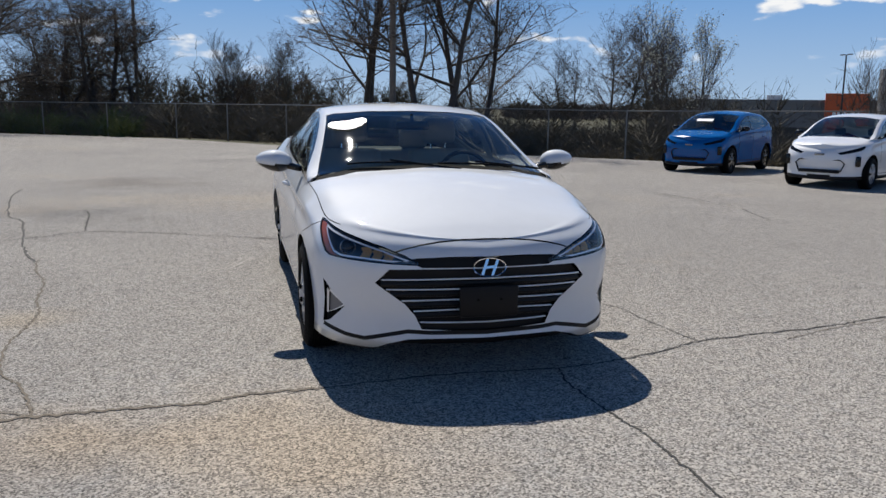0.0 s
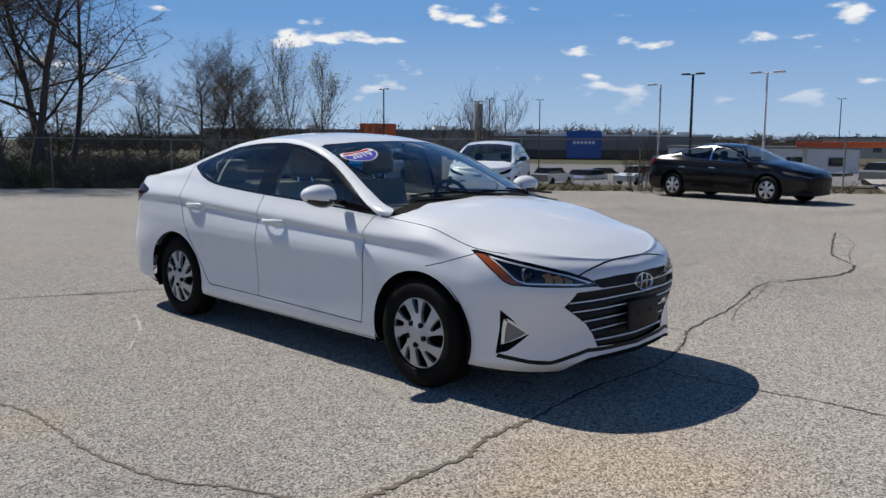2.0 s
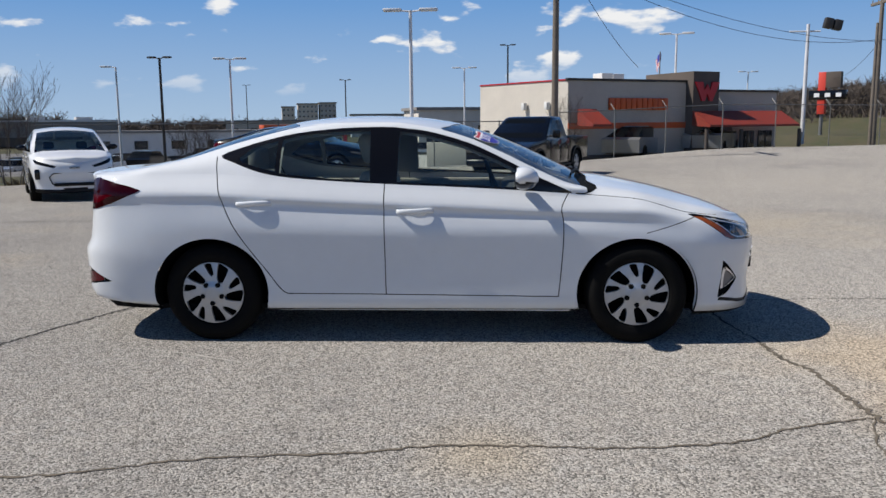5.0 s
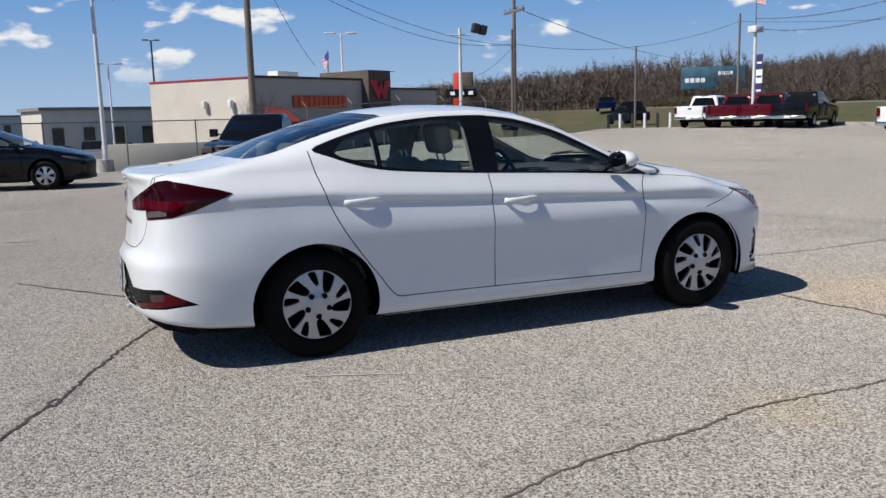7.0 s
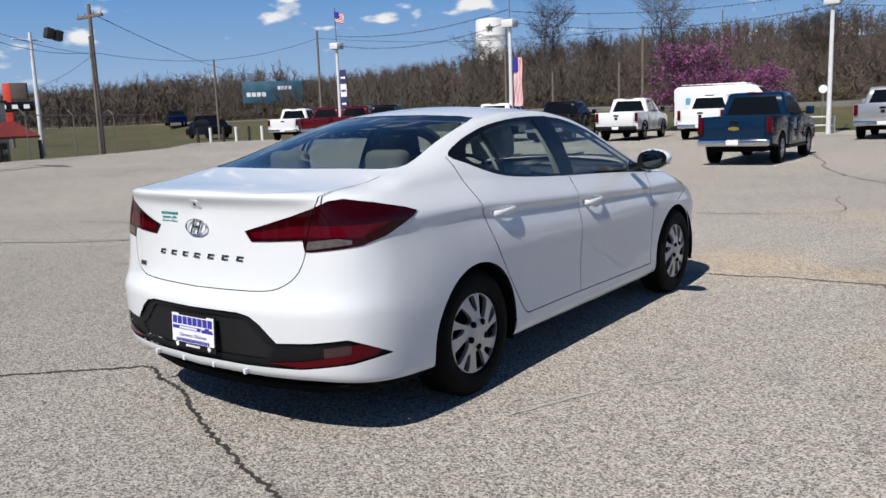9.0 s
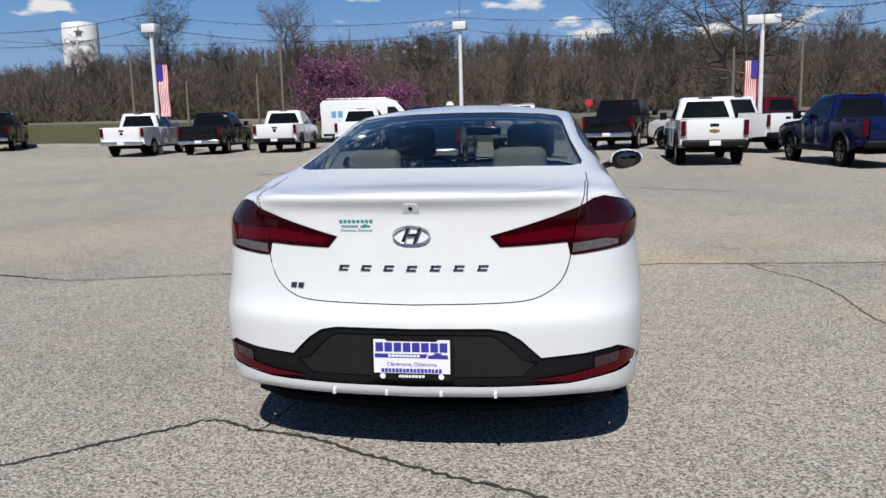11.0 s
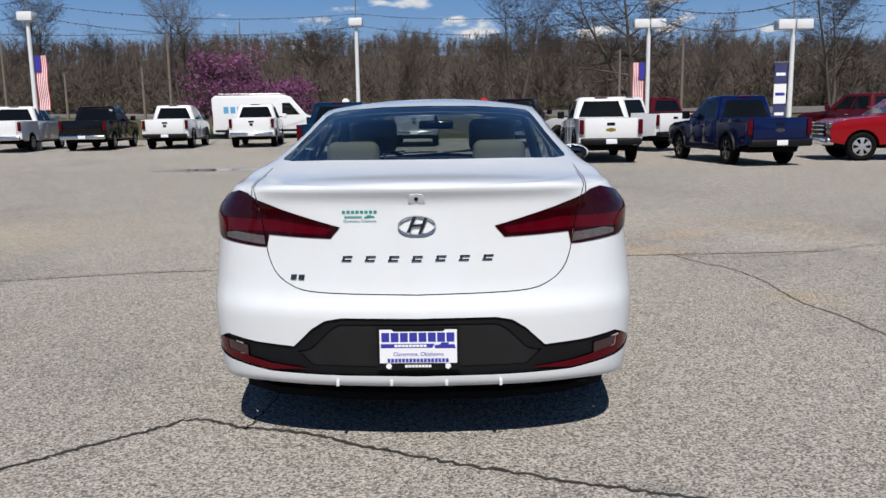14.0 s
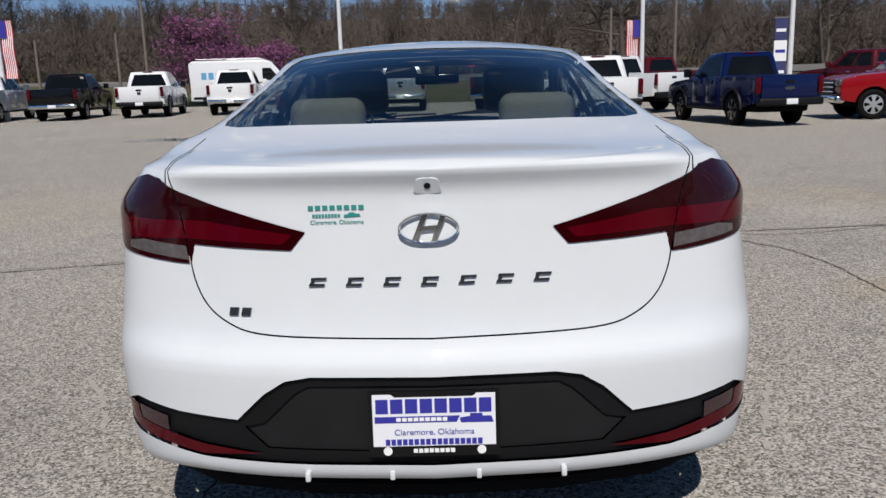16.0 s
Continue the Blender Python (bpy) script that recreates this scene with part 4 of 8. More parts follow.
    # mirrors
    for s in both:
        mir = new("door_mirror")
        mir.parent = car
        bm2 = bmesh.new()
        made = bmesh.ops.create_uvsphere(bm2, u_segments=24, v_segments=16, radius=1.0)["verts"]
        for v in made:
            x, y, z = v.co
            y = min(y, 0.42)
            v.co = (x * 0.118, y * 0.090 + abs(x) * 0.018, z * 0.070 * (1 - 0.18 * x) + 0.010 * x)
        bmesh.ops.transform(bm2, matrix=Matrix.Translation((s * 0.985, -0.635, 1.050)) @ Matrix.Diagonal((s, 1, 1, 1)), verts=made)
        if s < 0:
            bmesh.ops.reverse_faces(bm2, faces=bm2.faces[:])
        bm2.normal_update()
        low = [f for f in bm2.faces if f.calc_center_median().z < 1.030]
        under = bm2.copy()
        bmesh.ops.delete(bm2, geom=low, context="FACES")
        bmesh.ops.delete(under, geom=[f for f in under.faces if f.calc_center_median().z >= 1.030], context="FACES")
        back = [f for f in bm2.faces if f.normal.y > 0.8]
        rim = bm2.copy()
        bmesh.ops.delete(bm2, geom=back, context="FACES")
        rim.normal_update()
        bmesh.ops.delete(rim, geom=[f for f in rim.faces if f.normal.y <= 0.8], context="FACES")
        part("mirror_rim", rim, GLOSSBLACK, mir)
        part("mirror_shell", bm2, WHITE, mir, "white mirror shell")
        part("mirror_base", under, GLOSSBLACK, mir, "black lower mirror shell")
        bm2 = bmesh.new()
        ball(bm2, (s * 0.985, -0.594, 1.050), 1.0, 20, (0.102, 0.010, 0.056))
        part("mirror_glass", bm2, mat("mirror_glass", (0.12, 0.13, 0.13), 0.03, 1.0), mir)
        bm2 = box(bmesh.new(), -0.06, 0.06, -0.035, 0.035, -0.022, 0.020, 0.012, 2, Matrix.Translation((s * 0.868, -0.640, 1.012)) @ Euler((0, radians(-14 * s), 0)).to_matrix().to_4x4())
        part("mirror_foot", bm2, GLOSSBLACK, mir)
    # wipers
    for x0, y0, x1, y1 in ((-0.02, -1.05, -0.55, -0.955), (0.52, -1.02, 0.02, -1.03)):
        w = new("wiper")
        w.parent = car
        za = lambda x, y: (sh.tree.ray_cast(Vector((abs(x), y, 3)), Vector((0, 0, -1)))[0] or Vector((0, 0, 1.03))).z
        pts = [Vector((x0 + (x1 - x0) * k / 8, y0 + (y1 - y0) * k / 8, 0)) for k in range(9)]
        pts = [Vector((p.x, p.y, za(p.x, p.y) + 0.012)) for p in pts]
        bm2 = bmesh.new()
        rings = [[bm2.verts.new(p + Vector((0, 0.007 * math.cos(k * math.pi / 3), 0.007 * math.sin(k * math.pi / 3)))) for k in range(6)] for p in pts]
        for a, b in zip(rings, rings[1:]):
            for k in range(6):
                bm2.faces.new((a[k], a[(k + 1) % 6], b[(k + 1) % 6], b[k]))
        bm2.faces.new(rings[0]), bm2.faces.new(rings[-1])
        bmesh.ops.recalc_face_normals(bm2, faces=bm2.faces[:])
        part("wiper_blade", bm2, PLASTIC, w)
        a, b = Vector((x0 + 0.18, -1.085, 1.022)), (pts[4] + Vector((0, 0, 0.016)))
        part("wiper_arm", tube(bmesh.new(), a, b, 0.008, 0.006, 6), PLASTIC, w)
    # wheels and wells
    for y in (-1.345, 1.345):
        for s in both:
            wheel(car, s * 0.768, y, 0.316)
            bm2 = bmesh.new()
            n = 30
            rings = [[bm2.verts.new((s * x, y + 0.376 * math.cos(t), 0.322 + 0.356 * math.sin(t))) for t in np.linspace(-0.35, math.pi + 0.35, n)] for x in (0.45, 0.862)]
            for i in range(n - 1):
                bm2.faces.new((rings[0][i], rings[0][i + 1], rings[1][i + 1], rings[1][i]))
            bm2.faces.new(rings[0])
            part("wheel_well", bm2, WELL, car)
    bm2 = bmesh.new()
    prism(bm2, [(x * 0.90, y * 0.955) for x, y in PLAN] + [(-x * 0.90, y * 0.955) for x, y in PLAN[::-1]][1:-1], 0.03, Matrix.Translation((0, 0, 0.205)))
    part("underbody", bm2, WELL, car)
    for s in both:
        part("sill_trim", box(bmesh.new(), s * 0.79 - 0.03, s * 0.79 + 0.03, -0.95, 0.95, 0.192, 0.25, 0.02), WHITE, car)
    # cabin
    sh.piece("headliner", (), LINER, car, inset=0.035, flip=True, grow=lambda f: f.calc_center_median().z > 1.0 and f[tag] in {sh.index(n) for n in ("body", "trim")} and f.calc_center_median().y > -0.95)
    for s in both:
        bm2 = box(bmesh.new(), s * 0.74 - 0.03, s * 0.74 + 0.03, -0.93, 0.93, 0.25, 0.945, 0.02)
        box(bm2, s * 0.74 - 0.03, s * 0.74 + 0.03, 0.93, 1.25, 0.76, 0.955, 0.02)
        part("door_lining", bm2, CLOTH, car)
        seat(car, s * 0.36, -0.02, mat_=CLOTH)
    bm2 = box(bmesh.new(), -0.72, 0.72, -0.98, 1.7, 0.24, 0.28)
    part("cabin_floor", bm2, DARKCLOTH, car)
    bm2 = box(bmesh.new(), -0.735, 0.735, -1.12, -0.52, 0.60, 0.965, 0.07, 4)
    part("dashboard", bm2, DARKCLOTH, car, "charcoal dashboard")
    bm2 = box(bmesh.new(), -0.62, 0.62, 0.62, 1.15, 0.36, 0.52, 0.06, 3)
    part("rear_bench", bm2, CLOTH, car)
    bm2 = box(bmesh.new(), -0.62, 0.62, -0.06, 0.07, 0.0, 0.60, 0.05, 3, Matrix.Translation((0, 1.13, 0.46)) @ Euler((radians(-20), 0, 0)).to_matrix().to_4x4())
    part("rear_backrest", bm2, CLOTH, car)
    for x in (-0.36, 0.36):
        bm2 = bmesh.new()
        headrest(bm2, x, 1.36, 1.03)
        part("headrest", bm2, CLOTH, car)
    bm2 = box(bmesh.new(), -0.66, 0.66, 1.30, 1.80, 0.98, 1.03, 0.02)
    part("parcel_shelf", bm2, DARKCLOTH, car)
    bm2 = bmesh.new()
    mm = Matrix.Translation((0.36, -0.47, 0.92)) @ Euler((radians(68), 0, 0)).to_matrix().to_4x4()
    lathe(bm2, [(0.185 + 0.015 * math.cos(t), 0.015 * math.sin(t)) for t in np.linspace(0, 2 * math.pi, 9)], 32, mm)
    for a in (0, 2.6, 3.7):
        tube(bm2, mm @ Vector((0, 0, -0.02)), mm @ Vector((0.18 * math.cos(a), 0.18 * math.sin(a), 0)), 0.02, 0.014, 8)
    part("steering_wheel", bm2, DARKCLOTH, car)
    bm2 = box(bmesh.new(), -0.12, 0.12, -0.35, -0.32, 1.245, 1.305, 0.015, 3)
    part("rear_view_mirror", bm2, GLOSSBLACK, car)
    bm2 = tube(bmesh.new(), (0, -0.33, 1.29), (0, -0.30, 1.35), 0.012)
    part("mirror_stem", bm2, GLOSSBLACK, car)
    windshield_sticker(car, sh)
    return car


def bars(bm, x0, x1, y, h, n, m, gap=0.25, lean=0.0):
    """A row of plain blocks where lettering stands."""
    w = (x1 - x0) / n
    for i in range(n):
        a, b = x0 + i * w, x0 + i * w + w * (1 - gap)
        prism(bm, [(a, y), (b, y), (b + lean * h, y + h), (a + lean * h, y + h)], 0.0012, m)


def words(text, size, material, parent, m, name="lettering", align="CENTER", font_stretch=1.0, thick=0.0006):
    cu = bpy.data.curves.new(name, "FONT")
    cu.body, cu.size, cu.extrude, cu.align_x, cu.align_y = text, size, thick, align, "CENTER"
    cu.materials.append(material)
    tmp = bpy.data.objects.new(name, cu)
    scene.collection.objects.link(tmp)
    dg = bpy.context.evaluated_depsgraph_get()
    me = bpy.data.meshes.new_from_object(tmp.evaluated_get(dg))
    bpy.data.objects.remove(tmp)
    bpy.data.curves.remove(cu)
    me.transform(m @ Matrix.Diagonal((font_stretch, 1, 1, 1)))
    ob = new(name, me)
    ob.parent = parent
    return ob


def rear_plate(parent):
    m = Matrix.Translation((0, 2.352, 0.452)) @ Euler((radians(87), 0, radians(180))).to_matrix().to_4x4()
    bm = bmesh.new()
    prism(bm, [(-0.160, -0.083), (0.160, -0.083), (0.160, 0.083), (-0.160, 0.083)], 0.006, m)
    pl = part("plate_frame", bm, GLOSSBLACK, parent, "dealer plate in a black frame", smooth=False)
    bm = bmesh.new()
    prism(bm, [(-0.150, -0.056), (0.150, -0.056), (0.150, 0.076), (0.105, 0.076), (0.095, 0.068), (-0.095, 0.068), (-0.105, 0.076), (-0.150, 0.076)], 0.0015, m @ Matrix.Translation((0, 0, 0.006)))
    face = part("plate_face", bm, PLATEWHITE, pl, "white dealer plate with blue print", smooth=False)
    mf = m @ Matrix.Translation((0, 0, 0.0076))
    bm = bmesh.new()
    bars(bm, -0.142, 0.146, 0.028, 0.036, 8, mf, 0.16)
    part("dealer_name", bm, INKBLUE, pl, smooth=False)
    bm = bmesh.new()
    prism(bm, [(-0.145, 0.004), (0.055, 0.004), (0.063, 0.020), (-0.145, 0.020)], 0.0008, mf)
    prism(bm, [(0.066, 0.002), (0.145, 0.002), (0.140, 0.018), (0.118, 0.018), (0.118, 0.025), (0.088, 0.025), (0.088, 0.018), (0.062, 0.014)], 0.0008, mf)
    part("blue_band", bm, INKBLUE, pl, smooth=False)
    bm = bmesh.new()
    bars(bm, -0.092, 0.035, 0.008, 0.009, 9, mf @ Matrix.Translation((0, 0, 0.001)), 0.2)
    part("band_lettering", bm, INKWHITE, pl, smooth=False)
    words("Claremore, Oklahoma", 0.0215, INKBLUE, pl, mf @ Matrix.Translation((0, -0.021, 0.0006)), "place_name")
    bm = bmesh.new()
    bars(bm, -0.12, 0.12, -0.053, 0.015, 17, mf, 0.22)
    part("site_name", bm, INKBLUE, pl, smooth=False)
    bm = bmesh.new()
    bars(bm, -0.052, 0.052, -0.073, 0.010, 8, mf, 0.2)
    part("frame_lettering", bm, INKWHITE, pl, smooth=False)
    for x in (-0.115, 0.115):
        bm = bmesh.new()
        lathe(bm, [(0.011, 0), (0.011, 0.0012), (0.0, 0.0012)], 14, mf @ Matrix.Translation((x, -0.068, 0)))
        part("frame_emblem", bm, INKWHITE, pl, smooth=False)


def rear_badges(trunk, sh):
    def on(x, z, lift=0.002):
        hit, nrm, _, _ = sh.tree.ray_cast(Vector((abs(x), 4, z)), Vector((0, -1, 0)))
        hit = hit if hit is not None else Vector((abs(x), 2.29, z))
        n = Vector((nrm.x if x > 0 else -nrm.x, nrm.y, nrm.z)) if nrm is not None else Vector((0, 1, 0))
        n = Vector((0 if abs(x) < 0.01 else n.x, n.y, n.z)).normalized()
        ux = (Vector((-1, 0, 0)) - n * -n.x).normalized()
        m = Matrix((ux, n.cross(ux), n)).transposed().to_4x4()
        m.translation = Vector((x, hit.y, z)) + n * lift
        return m

    for i in range(7):
        x = 0.275 - i * 0.0915
        bm = bmesh.new()
        m = on(x, 0.797)
        for y0, y1 in ((-0.0105, -0.0045), (0.0045, 0.0105)):
            prism(bm, [(-0.019 + 0.35 * y0, y0), (0.019 + 0.35 * y0, y0), (0.019 + 0.35 * y1, y1), (-0.019 + 0.35 * y1, y1)], 0.004, m)
        prism(bm, [(-0.019, -0.0045), (-0.010, -0.0045), (-0.007, 0.0045), (-0.016, 0.0045)], 0.004, m)
        part("badge_bar", bm, DARKCHROME, trunk, smooth=False)
    for x in (0.492, 0.460):
        bm = bmesh.new()
        m = on(x, 0.722)
        prism(bm, [(-0.013, -0.010), (0.011, -0.010), (0.015, 0.010), (-0.009, 0.010)], 0.004, m)
        part("trim_badge", bm, DARKCHROME, trunk, smooth=False)
    # dealer decal
    bm = bmesh.new()
    m = on(0.222, 0.966, 0.0015)
    bars(bm, -0.070, 0.072, 0.006, 0.011, 8, m, 0.28)
    bars(bm, -0.060, 0.010, -0.012, 0.008, 9, m, 0.25)
    prism(bm, [(0.018, -0.013), (0.058, -0.010), (0.056, -0.004), (0.046, -0.004), (0.044, -0.001), (0.030, -0.001), (0.028, -0.005), (0.018, -0.006)], 0.001, m)
    d = part("dealer_decal", bm, INKTEAL, trunk, "small teal dealer decal", smooth=False)
    words("Claremore, Oklahoma", 0.0145, INKTEAL, d, m @ Matrix.Translation((0, -0.024, 0.0004)), "decal_place_name", thick=0.0004)
    # reversing camera
    m = on(0, 1.030, 0.0)
    bm = bmesh.new()
    prism(bm, rounded([(-0.028, -0.022), (0.028, -0.022), (0.030, -0.004), (0.022, 0.018), (-0.022, 0.018), (-0.030, -0.004)], 3), 0.004, m)
    cam_pod = part("camera_pod", bm, WHITE, trunk)
    bm = lathe(bmesh.new(), [(0.008, 0.003), (0.008, 0.006), (0.0, 0.007)], 16, m)
    part("camera_lens", bm, GLOSSBLACK, cam_pod)


def windshield_sticker(car, sh):
    """A shield-shaped year sticker on the upper corner of the windshield."""
    hit, nrm, _, _ = sh.tree.ray_cast(Vector((0.47, -0.400, 3)), Vector((0, 0, -1)))
    n = Vector((-nrm.x, nrm.y, nrm.z))
    c = Vector((-hit.x, hit.y, hit.z)) + n * 0.004
    right = Vector((-1, 0, 0))
    ux = (Vector((1, 0, 0)) - n * n.x).normalized()
    uy = n.cross(ux)
    m = Matrix((ux, uy, n)).transposed().to_4x4()
    m.translation = c
    shape = rounded([(1.25 * a, 1.25 * b) for a, b in ((-0.085, 0.055), (0.0, 0.045), (0.085, 0.055), (0.10, 0.0), (0.06, -0.05), (0.0, -0.075), (-0.06, -0.05), (-0.10, 0.0))], 3)
    bm = bmesh.new()
    prism(bm, [(x * 1.06, y * 1.06) for x, y in shape], 0.0008, m)
    st = part("year_sticker", bm, INKWHITE, car, "shield-shaped year sticker on the windshield", smooth=False)
    bm = bmesh.new()
    prism(bm, [(x, y) for x, y in shape if y < 0.030], 0.0008, m @ Matrix.Translation((0, 0, 0.001)))
    part("sticker_field", bm, INKBLUE, st, smooth=False)
    bm = bmesh.new()
    prism(bm, [(-0.106, 0.038), (0.106, 0.038), (0.104, 0.065), (0.0, 0.054), (-0.104, 0.065)], 0.0008, m @ Matrix.Translation((0, 0, 0.001)))
    part("sticker_head", bm, INKRED, st, smooth=False)
    words("2019", 0.088, INKWHITE, st, m @ Matrix.Translation((0, -0.008, 0.0026)), "year")


hero_sedan()

# ---------------------------------------------------------------- ground
def ease(t):
    t = min(max(t, 0.0), 1.0)
    return t * t * (3 - 2 * t)


FENCE = [(-30, 46), (-14, 41), (-4, 34), (3, 24.5), (9.2, 20.7), (11.4, 19.2), (16.2, 11.6), (18.6, 8.8), (24.2, 1.6), (27.0, -3.2), (30.0, -8.0), (32.6, -13.5), (37.0, -22.5)]
LOT = [(-60, 45)] + [(x - 0.5, y - 0.7) for x, y in FENCE] + [(42, -29), (36, -37.0), (20, -38.5), (7, -38.0), (5.6, -39), (5.2, -46), (-6, -46), (-6.6, -39), (-30, -36), (-60, -36)]


def beyond(x, y):
    """Metres outside the fence line (0 within it)."""
    best = 1e9
    for (ax, ay), (bx, by) in zip(FENCE, FENCE[1:]):
        d = Vector((bx - ax, by - ay))
        t = max(0, min(1, Vector((x - ax, y - ay)).dot(d) / d.length_squared))
        best = min(best, math.hypot(x - ax - d.x * t, y - ay - d.y * t))
    return 0.0 if inside((x, y), LOT) or y < -23 or x < -30 else best


def lot_z(x, y):
    """Height of the parking lot: level round the sedan, rising to the road, falling a little to the fences."""
    z = -0.12 * ease((-y - 6) / 10) + 0.12 * ease((-y - 19) / 14) - 0.12 * ease((x - 3) / 10) * (1 - ease((-y - 2) / 10)) - 0.16 * ease((y - 9) / 16)
    return z + 0.32 * ease((x - 17) / 14) * ease((-y - 3) / 10)


def land_z(x, y):
    z = lot_z(max(-70, min(70, x)), max(-60, min(50, y)))
    b = beyond(x, y)
    if b > 0 and x > 5:
        z -= 0.8 * ease(b / 7) + 2.4 * ease((b - 14) / 60)
    elif b > 0:
        z -= 0.6 * ease(b / 12)
    z += 1.45 * ease((-y - 39.5) / 12)
    hill = ease((-y - 64) / 110) * 11.8 * (1 - 0.30 * ease((x - 60) / 120))
    return z + hill * (0.9 + 0.12 * math.sin(x * 0.021 + 1.0)) + 6 * ease((-y - 190) / 300)


def sheet(xs, ys, height, keep=None):
    bm = bmesh.new()
    vs = [[bm.verts.new((x, y, height(x, y))) for x in xs] for y in ys]
    for j in range(len(ys) - 1):
        for i in range(len(xs) - 1):
            if keep is None or keep((xs[i] + xs[i + 1]) / 2, (ys[j] + ys[j + 1]) / 2):
                bm.faces.new((vs[j][i], vs[j][i + 1], vs[j + 1][i + 1], vs[j + 1][i]))
    loose = [v for v in bm.verts if not v.link_faces]
    bmesh.ops.delete(bm, geom=loose, context="VERTS")
    return bm


def layered(name, base, patches, speck=(0.0, 60.0), bump=(0.0, 200.0), rough=0.9, spots=()):
    """Ground with stains and patches in its own colours. patches: (colour, noise scale, low, high, detail) laid over one another."""
    m = bpy.data.materials.new(name)
    m.use_nodes = True
    t = m.node_tree
    b = t.nodes["Principled BSDF"]
    b.inputs["Roughness"].default_value = rough
    b.inputs["Specular IOR Level"].default_value = 0.25
    b.inputs["Diffuse Roughness"].default_value = 0.34
    co = t.nodes.new("ShaderNodeTexCoord")
    last = None
    for i, (colour, scale, low, high, detail) in enumerate(patches):
        n = t.nodes.new("ShaderNodeTexNoise")
        n.inputs["Scale"].default_value, n.inputs["Detail"].default_value, n.inputs["Roughness"].default_value = scale, detail, 0.6
        off = t.nodes.new("ShaderNodeVectorMath")
        off.inputs[1].default_value = (17.3 * i, 5.1 * i, 3.7 * i)
        t.links.new(co.outputs["Object"], off.inputs[0])
        t.links.new(off.outputs[0], n.inputs["Vector"])
        r = t.nodes.new("ShaderNodeMapRange")
        r.inputs["From Min"].default_value, r.inputs["From Max"].default_value = low, high
        t.links.new(n.outputs["Fac"], r.inputs["Value"])
        x = t.nodes.new("ShaderNodeMix")
        x.data_type = "RGBA"
        t.links.new(r.outputs[0], x.inputs["Factor"])
        if last is None:
            x.inputs["A"].default_value = (*base, 1)
        else:
            t.links.new(last, x.inputs["A"])
        x.inputs["B"].default_value = (*colour, 1)
        last = x.outputs["Result"]
    for cx, cy, rad, colour in spots:
        d = t.nodes.new("ShaderNodeVectorMath")
        d.operation = "DISTANCE"
        d.inputs[1].default_value = (cx, cy, 0)
        n = t.nodes.new("ShaderNodeTexNoise")
        n.inputs["Scale"].default_value, n.inputs["Detail"].default_value = 1.4, 7
        t.links.new(co.outputs["Object"], d.inputs[0])
        t.links.new(co.outputs["Object"], n.inputs["Vector"])
        a = t.nodes.new("ShaderNodeMath")
        a.operation = "MULTIPLY_ADD"
        a.inputs[1].default_value = rad * 1.9
        t.links.new(n.outputs["Fac"], a.inputs[0])
        t.links.new(d.outputs["Value"], a.inputs[2])
        r = t.nodes.new("ShaderNodeMapRange")
        r.inputs["From Min"].default_value, r.inputs["From Max"].default_value = rad * 1.15, rad * 2.1
        r.inputs["To Min"].default_value, r.inputs["To Max"].default_value = 0.75, 0.0
        t.links.new(a.outputs[0], r.inputs["Value"])
        x = t.nodes.new("ShaderNodeMix")
        x.data_type = "RGBA"
        t.links.new(r.outputs[0], x.inputs["Factor"])
        t.links.new(last, x.inputs["A"])
        x.inputs["B"].default_value = (*colour, 1)
        last = x.outputs["Result"]
    if speck[0]:
        v = t.nodes.new("ShaderNodeTexVoronoi")
        v.inputs["Scale"].default_value = speck[1]
        t.links.new(co.outputs["Object"], v.inputs["Vector"])
        h = t.nodes.new("ShaderNodeSeparateColor")
        t.links.new(v.outputs["Color"], h.inputs[0])
        r = t.nodes.new("ShaderNodeMapRange")
        r.inputs["To Min"].default_value, r.inputs["To Max"].default_value = 1 - speck[0], 1 + speck[0]
        t.links.new(h.outputs[0], r.inputs["Value"])
        s = t.nodes.new("ShaderNodeVectorMath")
        s.operation = "SCALE"
        t.links.new(last, s.inputs[0])
        t.links.new(r.outputs[0], s.inputs["Scale"])
        last = s.outputs["Vector"]
    t.links.new(last, b.inputs["Base Color"])
    if bump[0]:
        k = t.nodes.new("ShaderNodeTexVoronoi")
        k.inputs["Scale"].default_value = bump[1]
        t.links.new(co.outputs["Object"], k.inputs["Vector"])
        u = t.nodes.new("ShaderNodeBump")
        u.inputs["Strength"].default_value, u.inputs["Distance"].default_value = bump[0], 0.008
        u.invert = True
        t.links.new(k.outputs["Distance"], u.inputs["Height"])
        t.links.new(u.outputs["Normal"], b.inputs["Normal"])
    return m


